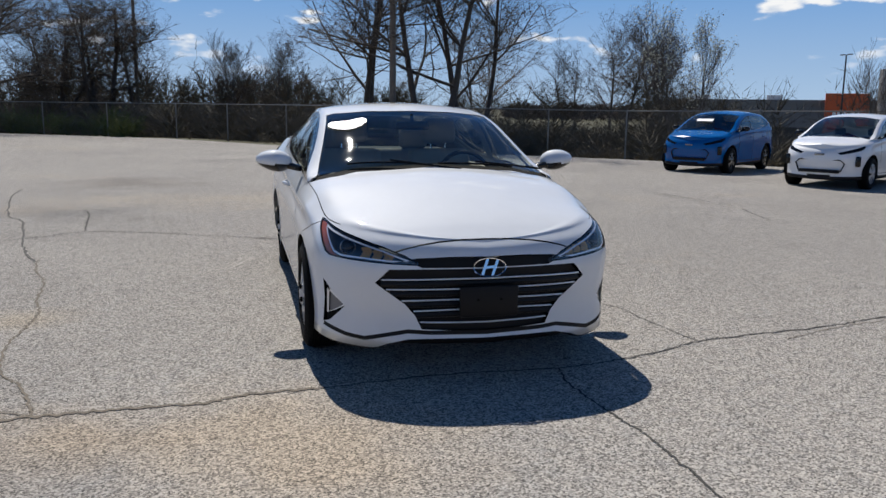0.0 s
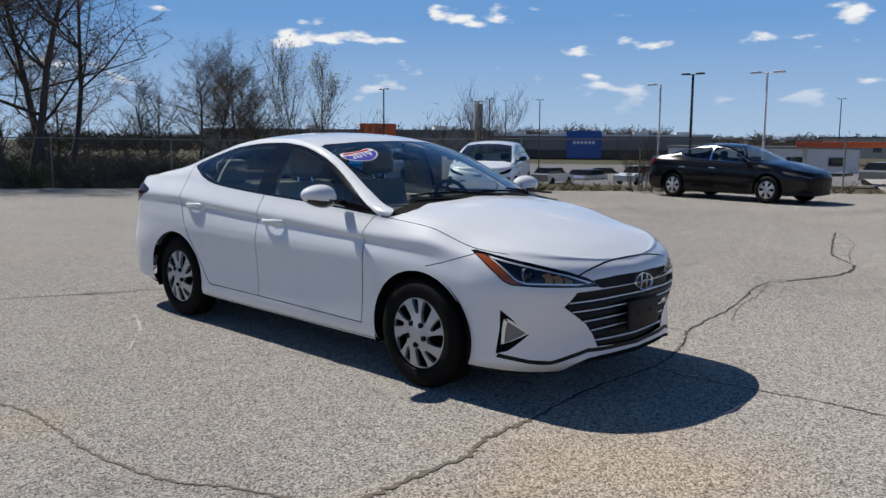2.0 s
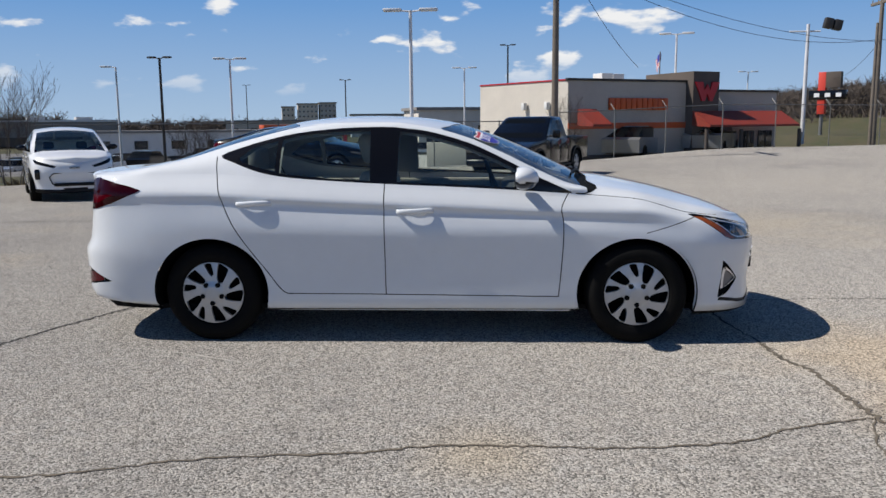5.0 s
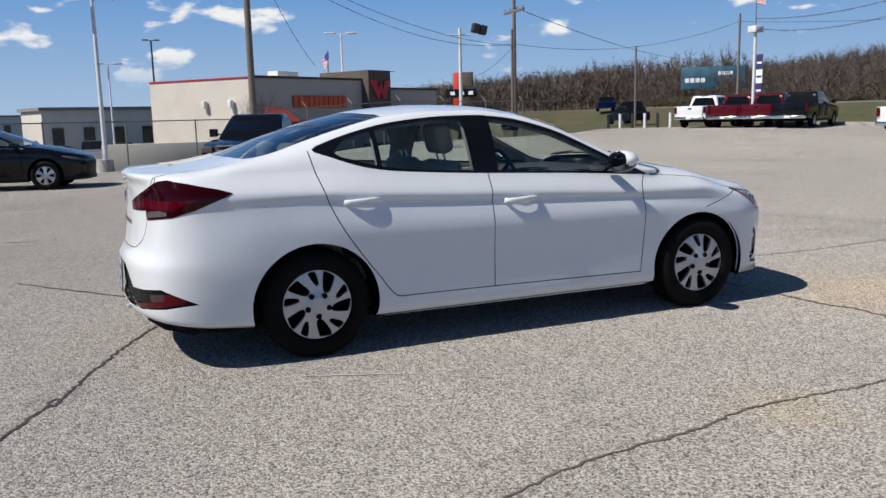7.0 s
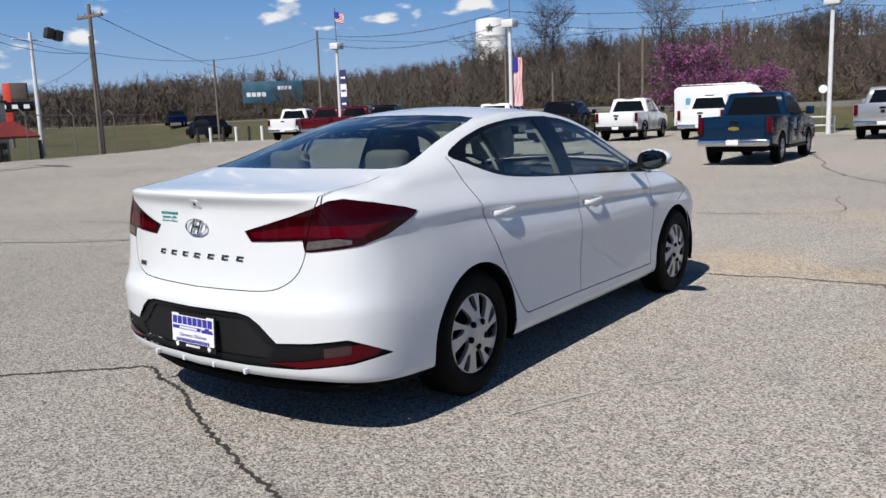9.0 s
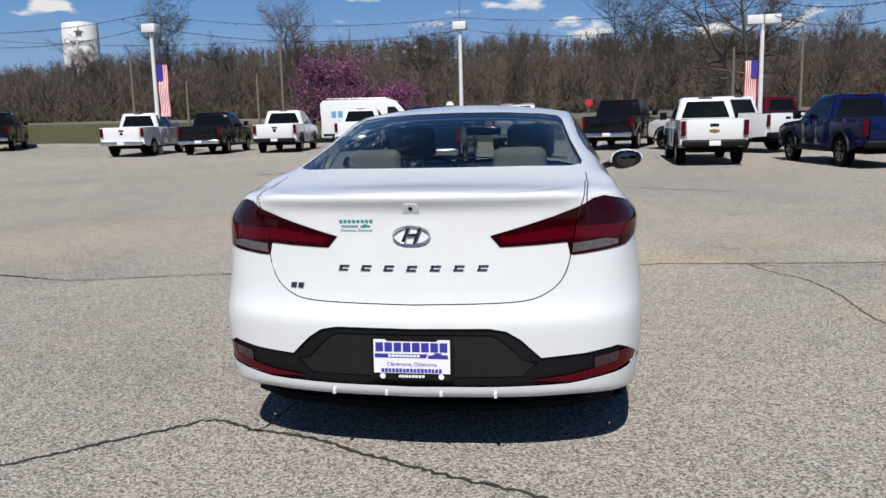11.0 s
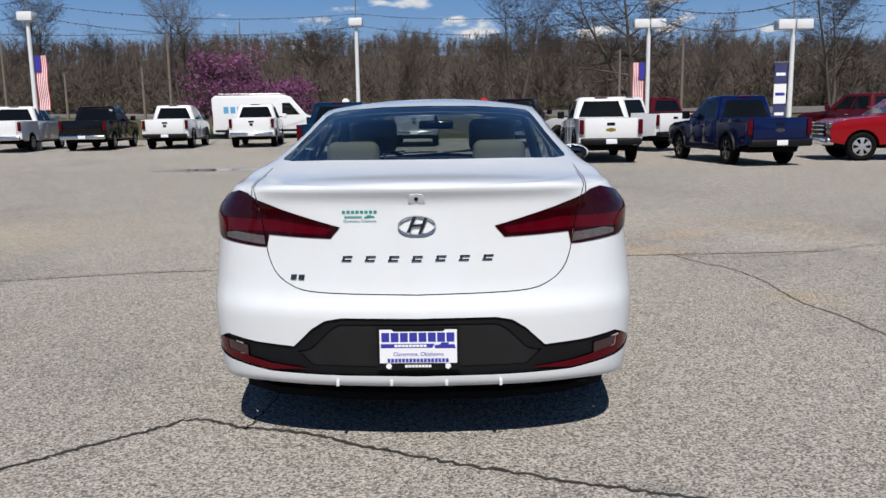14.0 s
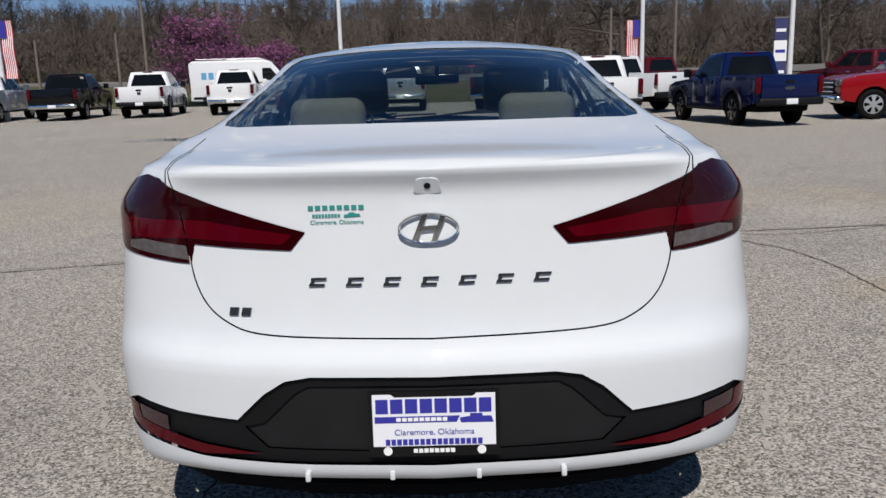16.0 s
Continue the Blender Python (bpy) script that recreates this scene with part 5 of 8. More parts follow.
ASPHALT = layered("aged_asphalt", (0.278, 0.258, 0.232), [((0.340, 0.315, 0.280), 0.10, 0.40, 0.62, 5), ((0.215, 0.200, 0.182), 0.35, 0.52, 0.72, 6), ((0.36, 0.305, 0.235), 0.22, 0.60, 0.74, 5),
                  ((0.165, 0.155, 0.145), 2.2, 0.62, 0.80, 6), ((0.30, 0.285, 0.262), 14.0, 0.45, 0.70, 4)], (0.74, 120.0), (0.65, 120.0), 0.88, [(-1.0, -2.75, 0.85, (0.40, 0.325, 0.235)), (-1.9, -2.5, 0.5, (0.36, 0.29, 0.21)), (-2.6, -3.6, 0.5, (0.38, 0.31, 0.23)), (-3.4, 5.2, 0.9, (0.19, 0.18, 0.17)), (-3.5, -2.9, 0.9, (0.36, 0.335, 0.30)), (-4.3, 0.5, 1.0, (0.195, 0.182, 0.168)), (3.0, -9.5, 4.5, (0.325, 0.300, 0.268)), (-8.0, -9.5, 5.0, (0.325, 0.300, 0.268)), (-2.4, -4.6, 1.1, (0.34, 0.31, 0.27)), (-1.2, -6.6, 1.2, (0.36, 0.315, 0.26)), (5.5, -4.0, 2.2, (0.36, 0.315, 0.25)), (14.0, -8.0, 6.5, (0.35, 0.322, 0.283)), (20.0, -19.0, 8.0, (0.35, 0.322, 0.283)), (5.0, -19.0, 7.0, (0.345, 0.318, 0.280)), (-9.0, -20.0, 8.0, (0.345, 0.318, 0.280)), (-2.6, -0.4, 0.35, (0.34, 0.29, 0.22)), (-3.2, 9.5, 1.3, (0.19, 0.17, 0.15))])
GRASS = layered("early_spring_grass", (0.075, 0.070, 0.032), [((0.100, 0.082, 0.048), 0.15, 0.40, 0.65, 5), ((0.042, 0.062, 0.020), 0.6, 0.48, 0.7, 6), ((0.13, 0.105, 0.07), 5.0, 0.55, 0.8, 6)], (0.35, 25.0), (0.6, 25.0), 0.95)
CONCRETE = layered("pale_concrete", (0.42, 0.40, 0.37), [((0.33, 0.31, 0.28), 0.9, 0.45, 0.7, 6), ((0.25, 0.24, 0.22), 5, 0.6, 0.8, 5)], (0.15, 90.0), (0.2, 90.0), 0.9)
ROADTAR = layered("road_asphalt", (0.17, 0.165, 0.16), [((0.22, 0.21, 0.20), 0.2, 0.4, 0.7, 5)], (0.2, 40.0), (0.0, 1), 0.9)
CRACK = mat("crack_shadow", (0.035, 0.032, 0.028), 0.95, noise_scale=9, vary=0.5)
CRACKFILL = mat("crack_dirt", (0.115, 0.095, 0.070), 0.95, noise_scale=9, vary=0.45)

coarse = [-3000, -1200, -600, -400, -300, -240]
fine = list(np.linspace(-200, 200, 101))
tagged(part("ground", sheet(coarse + fine + [-c for c in coarse[::-1]], coarse + fine + [-c for c in coarse[::-1]], lambda x, y: land_z(x, y) - 0.05), GRASS), "patchy early spring grass and dirt", "ground", kind="structure")

bm = bmesh.new()
step = 1.5
gx, gy = np.arange(-60, 43, step), np.arange(-46, 46.5, step)
bm = sheet(list(gx), list(gy), lot_z)
for (ax, ay), (bx, by) in zip(LOT, LOT[1:] + LOT[:1]):
    d = Vector((bx - ax, by - ay, 0))
    n = Vector((d.y, -d.x, 0)).normalized()
    near = [f for f in bm.faces if min(v.co.x for v in f.verts) <= max(ax, bx) + 0.01 and max(v.co.x for v in f.verts) >= min(ax, bx) - 0.01 and min(v.co.y for v in f.verts) <= max(ay, by) + 0.01 and max(v.co.y for v in f.verts) >= min(ay, by) - 0.01]
    if near:
        bmesh.ops.bisect_plane(bm, geom=near + list({e for f in near for e in f.edges}) + list({v for f in near for v in f.verts}), plane_co=(ax, ay, 0), plane_no=n, dist=1e-4)
out = [f for f in bm.faces if not inside(tuple(f.calc_center_median()[:2]), LOT)]
bmesh.ops.delete(bm, geom=out, context="FACES")
rim = [e for e in bm.edges if e.is_boundary]
ext = bmesh.ops.extrude_edge_only(bm, edges=rim)["geom"]
bmesh.ops.translate(bm, vec=(0, 0, -0.25), verts=[g for g in ext if isinstance(g, bmesh.types.BMVert)])
tagged(part("parking_lot", bm, ASPHALT), "weathered pale asphalt lot with exposed aggregate and cracks", "parking lot", kind="structure")

# cracks: a jagged ribbon along each line
CRACKS = [
    ([(4.9, -1.58), (4.4, -1.44), (3.85, -1.31), (3.1, -1.48), (2.5, -1.62), (1.75, -1.71), (1.5, -1.755), (0.98, -1.965), (0.46, -2.07), (-0.2, -2.05), (-0.85, -2.13)], 0.016, CRACK),
    ([(0.9, -0.2), (1.38, -0.82), (1.43, -1.16), (1.51, -1.755)], 0.008, CRACK),
    ([(0.46, -2.07), (0.42, -2.37), (0.45, -2.75), (0.49, -3.03), (0.49, -3.4), (0.50, -4.2), (0.62, -5.2)], 0.012, CRACK),
    ([(-0.85, -2.13), (-1.18, -2.14), (-1.43, -2.22), (-1.82, -2.215), (-2.10, -2.24), (-2.7, -2.27), (-3.6, -2.35)], 0.030, CRACKFILL),
    ([(-3.0, 1.8), (-2.9, 1.3), (-2.72, 0.72), (-2.66, 0.19), (-2.57, -0.15), (-2.55, -0.6), (-2.56, -1.0), (-2.50, -1.4), (-2.43, -1.6), (-2.29, -1.82), (-2.16, -2.22)], 0.015, CRACKFILL),
    ([(-4.4, 2.7), (-3.61, 2.99), (-3.28, 3.19), (-2.88, 3.50), (-2.22, 3.33), (-1.67, 3.04), (-1.25, 2.85), (-0.94, 2.72)], 0.020, CRACK),
    ([(-3.22, 5.5), (-3.09, 5.01), (-2.98, 4.2), (-2.89, 3.55)], 0.024, CRACK),
    ([(-4.64, 8.3), (-4.52, 7.18), (-4.04, 5.05), (-3.76, 4.49), (-3.3, 2.6), (-3.0, 1.7)], 0.024, CRACK),
    ([(2.6, 3.2), (1.67, 2.46), (1.43, 2.25), (1.20, 2.05), (1.04, 1.92), (0.80, 2.02), (0.50, 2.10), (0.10, 2.30), (-0.20, 2.43), (-0.46, 2.53), (-0.82, 2.65), (-1.07, 2.74)], 0.022, CRACK),
    ([(0.78, 2.05), (0.75, 1.80), (0.70, 1.2)], 0.012, CRACK),
    ([(-2.16, -2.22), (-2.7, -2.07), (-3.56, -2.31), (-4.25, -2.65), (-5.5, -3.1)], 0.012, CRACKFILL),
    ([(3.9, -1.35), (3.2, -1.54), (2.67, -1.63), (2.07, -1.83)], 0.008, CRACKFILL),
    ([(4.2, -26.0), (3.4, -24.0), (1.6, -18.5), (1.1, -16.2), (-0.7, -12.0), (-3.5, -9.5)], 0.05, CRACKFILL),
    ([(-0.63, -9.2), (-0.66, -8.3), (-0.96, -6.7), (0.65, -6.0)], 0.02, CRACKFILL),
    ([(-0.96, -6.7), (-3.4, -6.2), (-6, -6.6)], 0.014, CRACKFILL),
    ([(13.7, 6.5), (11.3, 4.45), (10.3, 3.0), (8.8, 2.54)], 0.022, CRACKFILL),
    ([(5.7, 7.0), (5.9, 4.9), (6.4, 5.1), (7.6, 4.2)], 0.016, CRACKFILL),
    ([(10.5, 0.2), (8.6, -0.66), (7.3, -1.02), (6.3, -1.36)], 0.014, CRACKFILL),
    ([(-3.5, 9.5), (-1.0, 8.4), (1.5, 8.0), (4.0, 8.6)], 0.014, CRACKFILL),
    ([(5.81, 7.17), (5.99, 5.59), (6.04, 4.96)], 0.024, CRACK),
    ([(5.96, 4.40), (5.75, 3.8), (5.59, 3.22)], 0.024, CRACK),
    ([(10.16, 0.12), (8.02, -0.57), (6.8, -0.98), (5.96, -1.5), (5.03, -1.62), (4.26, -1.39)], 0.030, CRACK),
    ([(9.9, -2.36), (8.78, -2.61), (7.43, -2.64)], 0.020, CRACKFILL),
    ([(2.6, -5.6), (1.05, -5.95), (0.22, -6.06), (-0.69, -6.42)], 0.016, CRACKFILL),
    ([(2.27, -8.03), (2.31, -9.25), (2.63, -10.55), (3.78, -12.79)], 0.030, CRACKFILL),
]
rng = random.Random(4)
for path, width, material in CRACKS:
    pts = rounded(path, 14, False)
    bm, prev = bmesh.new(), None
    for i, p in enumerate(pts):
        q = pts[min(i + 1, len(pts) - 1)] if i + 1 < len(pts) else pts[i]
        o = pts[max(i - 1, 0)]
        d = (Vector(q) - Vector(o)).normalized()
        n = Vector((-d.y, d.x))
        c = Vector(p) + n * rng.uniform(-1, 1) * (0.005 + width * 0.4)
        w = width * rng.uniform(0.55, 1.25) * (0.4 if i in (0, len(pts) - 1) else 1) / 2
        z = lot_z(c.x, c.y) + 0.004
        pair = [bm.verts.new((*(c + n * w), z)), bm.verts.new((*(c - n * w), z))]
        if prev:
            bm.faces.new((prev[0], prev[1], pair[1], pair[0]))
        prev = pair
    bmesh.ops.recalc_face_normals(bm, faces=bm.faces[:])
    if bm.faces and list(bm.faces)[0].normal.z < 0:
        bmesh.ops.reverse_faces(bm, faces=bm.faces[:])
    tagged(part("pavement_crack", bm, material, None), "jagged crack in the pale asphalt", "crack", "cracks in the lot", "structure")
# pale scuffs
CHALK = mat("pale_scuff", (0.36, 0.34, 0.31), 0.9, noise_scale=40, vary=0.3)
for path in ([(-1.64, 0.6), (-1.40, 0.95), (-1.24, 1.27), (-1.11, 1.63)], [(1.64, 0.7), (1.42, 1.02), (1.27, 1.36), (1.14, 1.66)]):
    bm, prev = bmesh.new(), None
    pts = rounded(path, 8, False)
    for i, p in enumerate(pts):
        w = 0.006 + 0.012 * rng.random()
        x = p[0] + rng.uniform(-0.008, 0.008)
        pair = [bm.verts.new((x + w, p[1], 0.004)), bm.verts.new((x - w, p[1], 0.004))]
        if prev and rng.random() > 0.25:
            bm.faces.new((prev[0], pair[0], pair[1], prev[1]))
        prev = pair
    bmesh.ops.recalc_face_normals(bm, faces=bm.faces[:])
    tagged(part("scuff_mark", bm, CHALK, None), "pale curved scuff on the asphalt", "mark", kind="structure")
# puddle and small stones
bm = bmesh.new()
pz = lot_z(6.8, -17.6) + 0.006
ring = [bm.verts.new((6.9 + 1.5 * math.cos(t) * (1 + 0.2 * math.sin(3 * t)), -17.6 + 0.75 * math.sin(t) * (1 + 0.25 * math.cos(2 * t)), pz)) for t in np.linspace(0, 2 * math.pi, 41)[:-1]]
bm.faces.new(ring)
tagged(part("puddle", bm, mat("puddle_water", (0.035, 0.032, 0.027), 0.10, spec=0.3), None), "shallow dark puddle on the lot", "puddle", kind="structure")

# kerb of pale concrete at the far side, verge and road
def strip(name, path, width, height, material, label, category):
    bm, prev = bmesh.new(), None
    pts = rounded(path, 8, False)
    for i, p in enumerate(pts):
        d = (Vector(pts[min(i + 1, len(pts) - 1)]) - Vector(pts[max(i - 1, 0)])).normalized()
        n = Vector((-d.y, d.x)) * width / 2
        z = max(lot_z(*p) if inside(p, LOT) else -9, land_z(*p)) + height
        ring = [bm.verts.new((p[0] + n.x, p[1] + n.y, z - 0.4)), bm.verts.new((p[0] + n.x, p[1] + n.y, z)), bm.verts.new((p[0] - n.x, p[1] - n.y, z)), bm.verts.new((p[0] - n.x, p[1] - n.y, z - 0.4))]
        if prev:
            for k in range(3):
                bm.faces.new((prev[k], prev[k + 1], ring[k + 1], ring[k]))
        prev = ring
    bmesh.ops.recalc_face_normals(bm, faces=bm.faces[:])
    return tagged(part(name, bm, material), label, category, kind="structure")


strip("kerb", [(36, -37.1), (20, -38.6), (7.2, -38.1)], 0.18, 0.20, CONCRETE, "pale concrete kerb along the grass verge", "kerb")
strip("kerb", [(-6.6, -39.1), (-30, -36.1), (-60, -36.1)], 0.18, 0.20, CONCRETE, "pale concrete kerb along the grass verge", "kerb")
strip("road", [(-120, -50), (-20, -52), (40, -56), (90, -62), (160, -80)], 9.0, 0.04, ROADTAR, "grey road along the foot of the wooded hill", "road")
strip("far_lot", [(46, 60), (58, 34), (66, 10), (72, -6)], 52.0, 0.05, ROADTAR, "large grey store parking lot", "parking lot")
strip("far_lot", [(96, 110), (120, 60), (130, 10)], 60.0, 0.05, ROADTAR, "large grey store parking lot", "parking lot")
strip("restaurant_lot", [(40, 8), (45, -6), (47, -18)], 24.0, 0.05, CONCRETE, "pale concrete apron round the restaurant", "parking lot")

# ---------------------------------------------------------------- parked vehicles
def heading(x, y, hx, hy, z=None):
    """A pose at (x, y) whose local -y points along (hx, hy)."""
    a = math.atan2(hx, -hy)
    return Matrix.Translation((x, y, lot_z(x, y) if z is None else z)) @ Matrix.Rotation(a, 4, "Z")


def quad_at(q, u, v):
    a, b, c, d = (Vector(p) for p in q)
    return (a * (1 - u) + b * u) * (1 - v) + (d * (1 - u) + c * u) * v


def pane(parent, quad, poly, lift=0.007, material=None, name="window_pane"):
    """A thin slab on a flat side: poly in the side's own 0..1 coordinates."""
    a, b, c, d = (Vector(p) for p in quad)
    n = (b - a).cross(d - a).normalized()
    bm = bmesh.new()
    top = [bm.verts.new(quad_at(quad, u, v) + n * lift) for u, v in poly]
    low = [bm.verts.new(quad_at(quad, u, v) - n * 0.01) for u, v in poly]
    bm.faces.new(top)
    k = len(poly)
    for i in range(k):
        bm.faces.new((low[i], low[(i + 1) % k], top[(i + 1) % k], top[i]))
    bmesh.ops.recalc_face_normals(bm, faces=bm.faces[:])
    return part(name, bm, material or DARKGLASS, parent, smooth=False)


def pickup(label, colour, m, length=5.85, width=2.03, height=1.95, wb=3.62, chrome=True, badge=None, bowtie=None, group="pickups on the lot"):
    """A crew-cab pickup: cab, hood, open bed with tailgate, bumpers, lamps and four wheels; front towards local -y."""
    t = thing("pickup_truck", label, "pickup truck", m, group)
    f0, r0 = -length / 2, length / 2
    wf = f0 + 0.92
    wr = wf + wb
    w = width / 2
    hs = height / 1.95
    hood, belt, rail = 1.16 * hs, 1.26 * hs, 1.30 * hs
    cab_r = wr - 0.72
    cab_f = wf + 0.85
    ar = 0.46

    def arch(c):
        return [(c - ar * math.cos(a), 0.40 + ar * math.sin(a)) for a in np.linspace(0.08, math.pi - 0.08, 11)]

    def side_body(name, outline, x, bev):
        bm = bmesh.new()
        prism(bm, [(y, z) for y, z in outline], 2 * x, Matrix.Translation((-x, 0, 0)) @ Matrix(((0, 0, 1, 0), (1, 0, 0, 0), (0, 1, 0, 0), (0, 0, 0, 1))))
        sharp = [e for e in bm.edges if len(e.link_faces) == 2 and abs(e.link_faces[0].normal.x) + abs(e.link_faces[1].normal.x) > 0.9 and abs(e.link_faces[0].normal.x) < 0.9 or len(e.link_faces) == 2 and abs(e.link_faces[1].normal.x) < 0.9 and abs(e.link_faces[0].normal.x) > 0.9]
        bmesh.ops.bevel(bm, geom=sharp, offset=bev, segments=3, profile=0.5, affect="EDGES", clamp_overlap=True)
        return part(name, bm, colour, t)

    front = [(f0 + 0.10, 0.52), (wf - ar - 0.02, 0.46)] + arch(wf) + [(wf + ar + 0.05, 0.44), (cab_r, 0.44), (cab_r, belt), (cab_f - 0.25, belt - 0.02), (cab_f - 0.6, hood + 0.05), (f0 + 0.5, hood), (f0 + 0.14, hood - 0.10), (f0 + 0.06, 0.85)]
    side_body("body", front, w * 0.985, 0.055)
    # bed
    bed = [(cab_r + 0.02, 0.46), (wr - ar - 0.02, 0.46)] + arch(wr) + [(wr + ar + 0.02, 0.50), (r0 - 0.12, 0.55), (r0 - 0.05, rail), (cab_r + 0.02, rail)]
    side_body("bed", bed, w * 0.975, 0.04)
    bm = box(bmesh.new(), -w * 0.82, w * 0.82, cab_r + 0.10, r0 - 0.14, rail - 0.012, rail + 0.006, 0.003)
    part("bed_cover", bm, PLASTIC, t)
    bm = box(bmesh.new(), -w * 0.80, w * 0.80, r0 - 0.07, r0 - 0.015, 0.66 * hs, rail + 0.01, 0.02)
    gate = part("tailgate", bm, colour, t)
    bm = box(bmesh.new(), -0.12, 0.12, r0 - 0.02, r0 - 0.004, rail - 0.19, rail - 0.11, 0.01)
    part("tailgate_handle", bm, GLOSSBLACK, gate)
    if bowtie is not None:
        bm = bmesh.new()
        prism(bm, [(-0.13, -0.035), (-0.05, -0.035), (-0.05, -0.05), (0.06, -0.05), (0.06, -0.035), (0.14, -0.03), (0.12, 0.035), (0.05, 0.035), (0.05, 0.05), (-0.06, 0.05), (-0.06, 0.035), (-0.14, 0.03)], 0.012,
              Matrix.Translation((0, r0 - 0.018, rail - 0.30)) @ Euler((radians(90), 0, radians(180))).to_matrix().to_4x4())
        part("badge", bm, bowtie, gate, "plain cross-shaped badge", smooth=False)
    elif badge is not None:
        bm = box(bmesh.new(), -0.07, 0.07, r0 - 0.02, r0 - 0.006, rail - 0.34, rail - 0.22, 0.02)
        part("badge", bm, badge, gate)
    # cab
    zt = height
    xb, xt = w * 0.94, w * 0.74
    yb0, yb1, yt0, yt1 = cab_f - 0.30, cab_r - 0.02, cab_f + 0.62, cab_r - 0.16
    zb = belt - 0.02
    bm = bmesh.new()
    rings = []
    for k, (q, z) in enumerate(((0.0, zb), (0.5, zb + (zt - zb) * 0.52), (0.93, zt - 0.05), (1.0, zt - 0.015), (1.06, zt))):
        kq = min(q, 1.0)
        sh = 0.0 if k < 3 else (0.03 if k == 3 else 0.16)
        x = xb + (xt - xb) * kq - sh
        a, b = yb0 + (yt0 - yb0) * kq + sh, yb1 + (yt1 - yb1) * kq - sh
        c = 0.06
        rings.append([bm.verts.new(p) for p in ((-x + c, a, z), (x - c, a, z), (x, a + c, z), (x, b - c, z), (x - c, b, z), (-x + c, b, z), (-x, b - c, z), (-x, a + c, z))])
    for a, b in zip(rings, rings[1:]):
        for i in range(8):
            bm.faces.new((a[i], a[(i + 1) % 8], b[(i + 1) % 8], b[i]))
    bm.faces.new(rings[-1])
    bmesh.ops.recalc_face_normals(bm, faces=bm.faces[:])
    cab = part("cab", bm, colour, t)
    z1 = zt - 0.05
    kq = 0.93
    xk, a1, b1 = xb + (xt - xb) * kq, yb0 + (yt0 - yb0) * kq, yb1 + (yt1 - yb1) * kq
    shield = ((-xb + 0.06, yb0, zb), (xb - 0.06, yb0, zb), (xk - 0.06, a1, z1), (-xk + 0.06, a1, z1))
    pane(cab, shield, [(0.03, 0.08), (0.97, 0.08), (0.95, 0.96), (0.05, 0.96)], name="windshield")
    back = ((xb - 0.06, yb1, zb), (-xb + 0.06, yb1, zb), (-xk + 0.06, b1, z1), (xk - 0.06, b1, z1))
    pane(cab, back, [(0.06, 0.14), (0.94, 0.14), (0.90, 0.88), (0.10, 0.88)], name="rear_window")
    for s in (1, -1):
        q = ((s * xb, yb0 + 0.06, zb), (s * xb, yb1 - 0.06, zb), (s * xk, b1 - 0.06, z1), (s * xk, a1 + 0.06, z1))
        fl = q if s > 0 else (q[1], q[0], q[3], q[2])
        mir = (lambda p: p) if s > 0 else (lambda p: [(1 - u, v) for u, v in p][::-1])
        pane(cab, fl, mir([(0.16, 0.10), (0.52, 0.10), (0.50, 0.90), (0.12, 0.90)]))
        pane(cab, fl, mir([(0.56, 0.10), (0.95, 0.10), (0.92, 0.90), (0.55, 0.90)]))
        for y0, y1 in ((cab_f + 0.02, (cab_f + cab_r) / 2 + 0.02), ((cab_f + cab_r) / 2 + 0.04, cab_r - 0.06)):
            bm = box(bmesh.new(), s * w * 0.985 - 0.012, s * w * 0.985 + 0.012, y0, y1, 0.52, belt - 0.03, 0.01)
            d = part("door", bm, colour, t)
            bm = box(bmesh.new(), s * (w + 0.012) - 0.016, s * (w + 0.012) + 0.012, y1 - 0.26, y1 - 0.06, belt - 0.20, belt - 0.165, 0.008)
            part("door_handle", bm, CHROME if chrome else colour, d)
        bm = box(bmesh.new(), s * (w + 0.16) - 0.11, s * (w + 0.16) + 0.11, cab_f - 0.02, cab_f + 0.10, belt + 0.02, belt + 0.24, 0.03, 3)
        part("door_mirror", bm, GLOSSBLACK if not chrome else colour, t)
        bm = tube(bmesh.new(), (s * w * 0.93, cab_f + 0.05, belt + 0.08), (s * (w + 0.10), cab_f + 0.05, belt + 0.09), 0.025)
        part("mirror_arm", bm, PLASTIC, t)
        bm = box(bmesh.new(), s * w * 0.90 - 0.075, s * w * 0.90 + 0.06, r0 - 0.10, r0 - 0.015, rail - 0.42, rail - 0.03, 0.02)
        part("tail_lamp", bm, REDLENS, t, "red tail lamp")
        bm = box(bmesh.new(), s * w * 0.80 - 0.17, s * w * 0.80 + 0.13, f0 + 0.02, f0 + 0.22, hood - 0.27, hood - 0.09, 0.04, 3)
        part("headlight", bm, CLEARREV, t, "clear headlight")
        bm = bmesh.new()
        box(bm, s * w * 0.98 - 0.06, s * w * 0.98 + 0.05, wf + 0.6, wr - 0.6, 0.36, 0.42, 0.02)
        part("side_step", bm, PLASTIC, t)
        for y in (wf, wr):
            bm = bmesh.new()
            n = 18
            rr = [[bm.verts.new((s * x, y + (ar + 0.01) * math.cos(a), 0.40 + (ar + 0.01) * math.sin(a))) for a in np.linspace(-0.1, math.pi + 0.1, n)] for x in (w * 0.55, w * 0.972)]
            for i in range(n - 1):
                bm.faces.new((rr[0][i], rr[0][i + 1], rr[1][i + 1], rr[1][i]))
            bm.faces.new(rr[0])
            part("wheel_well", bm, WELL, t)
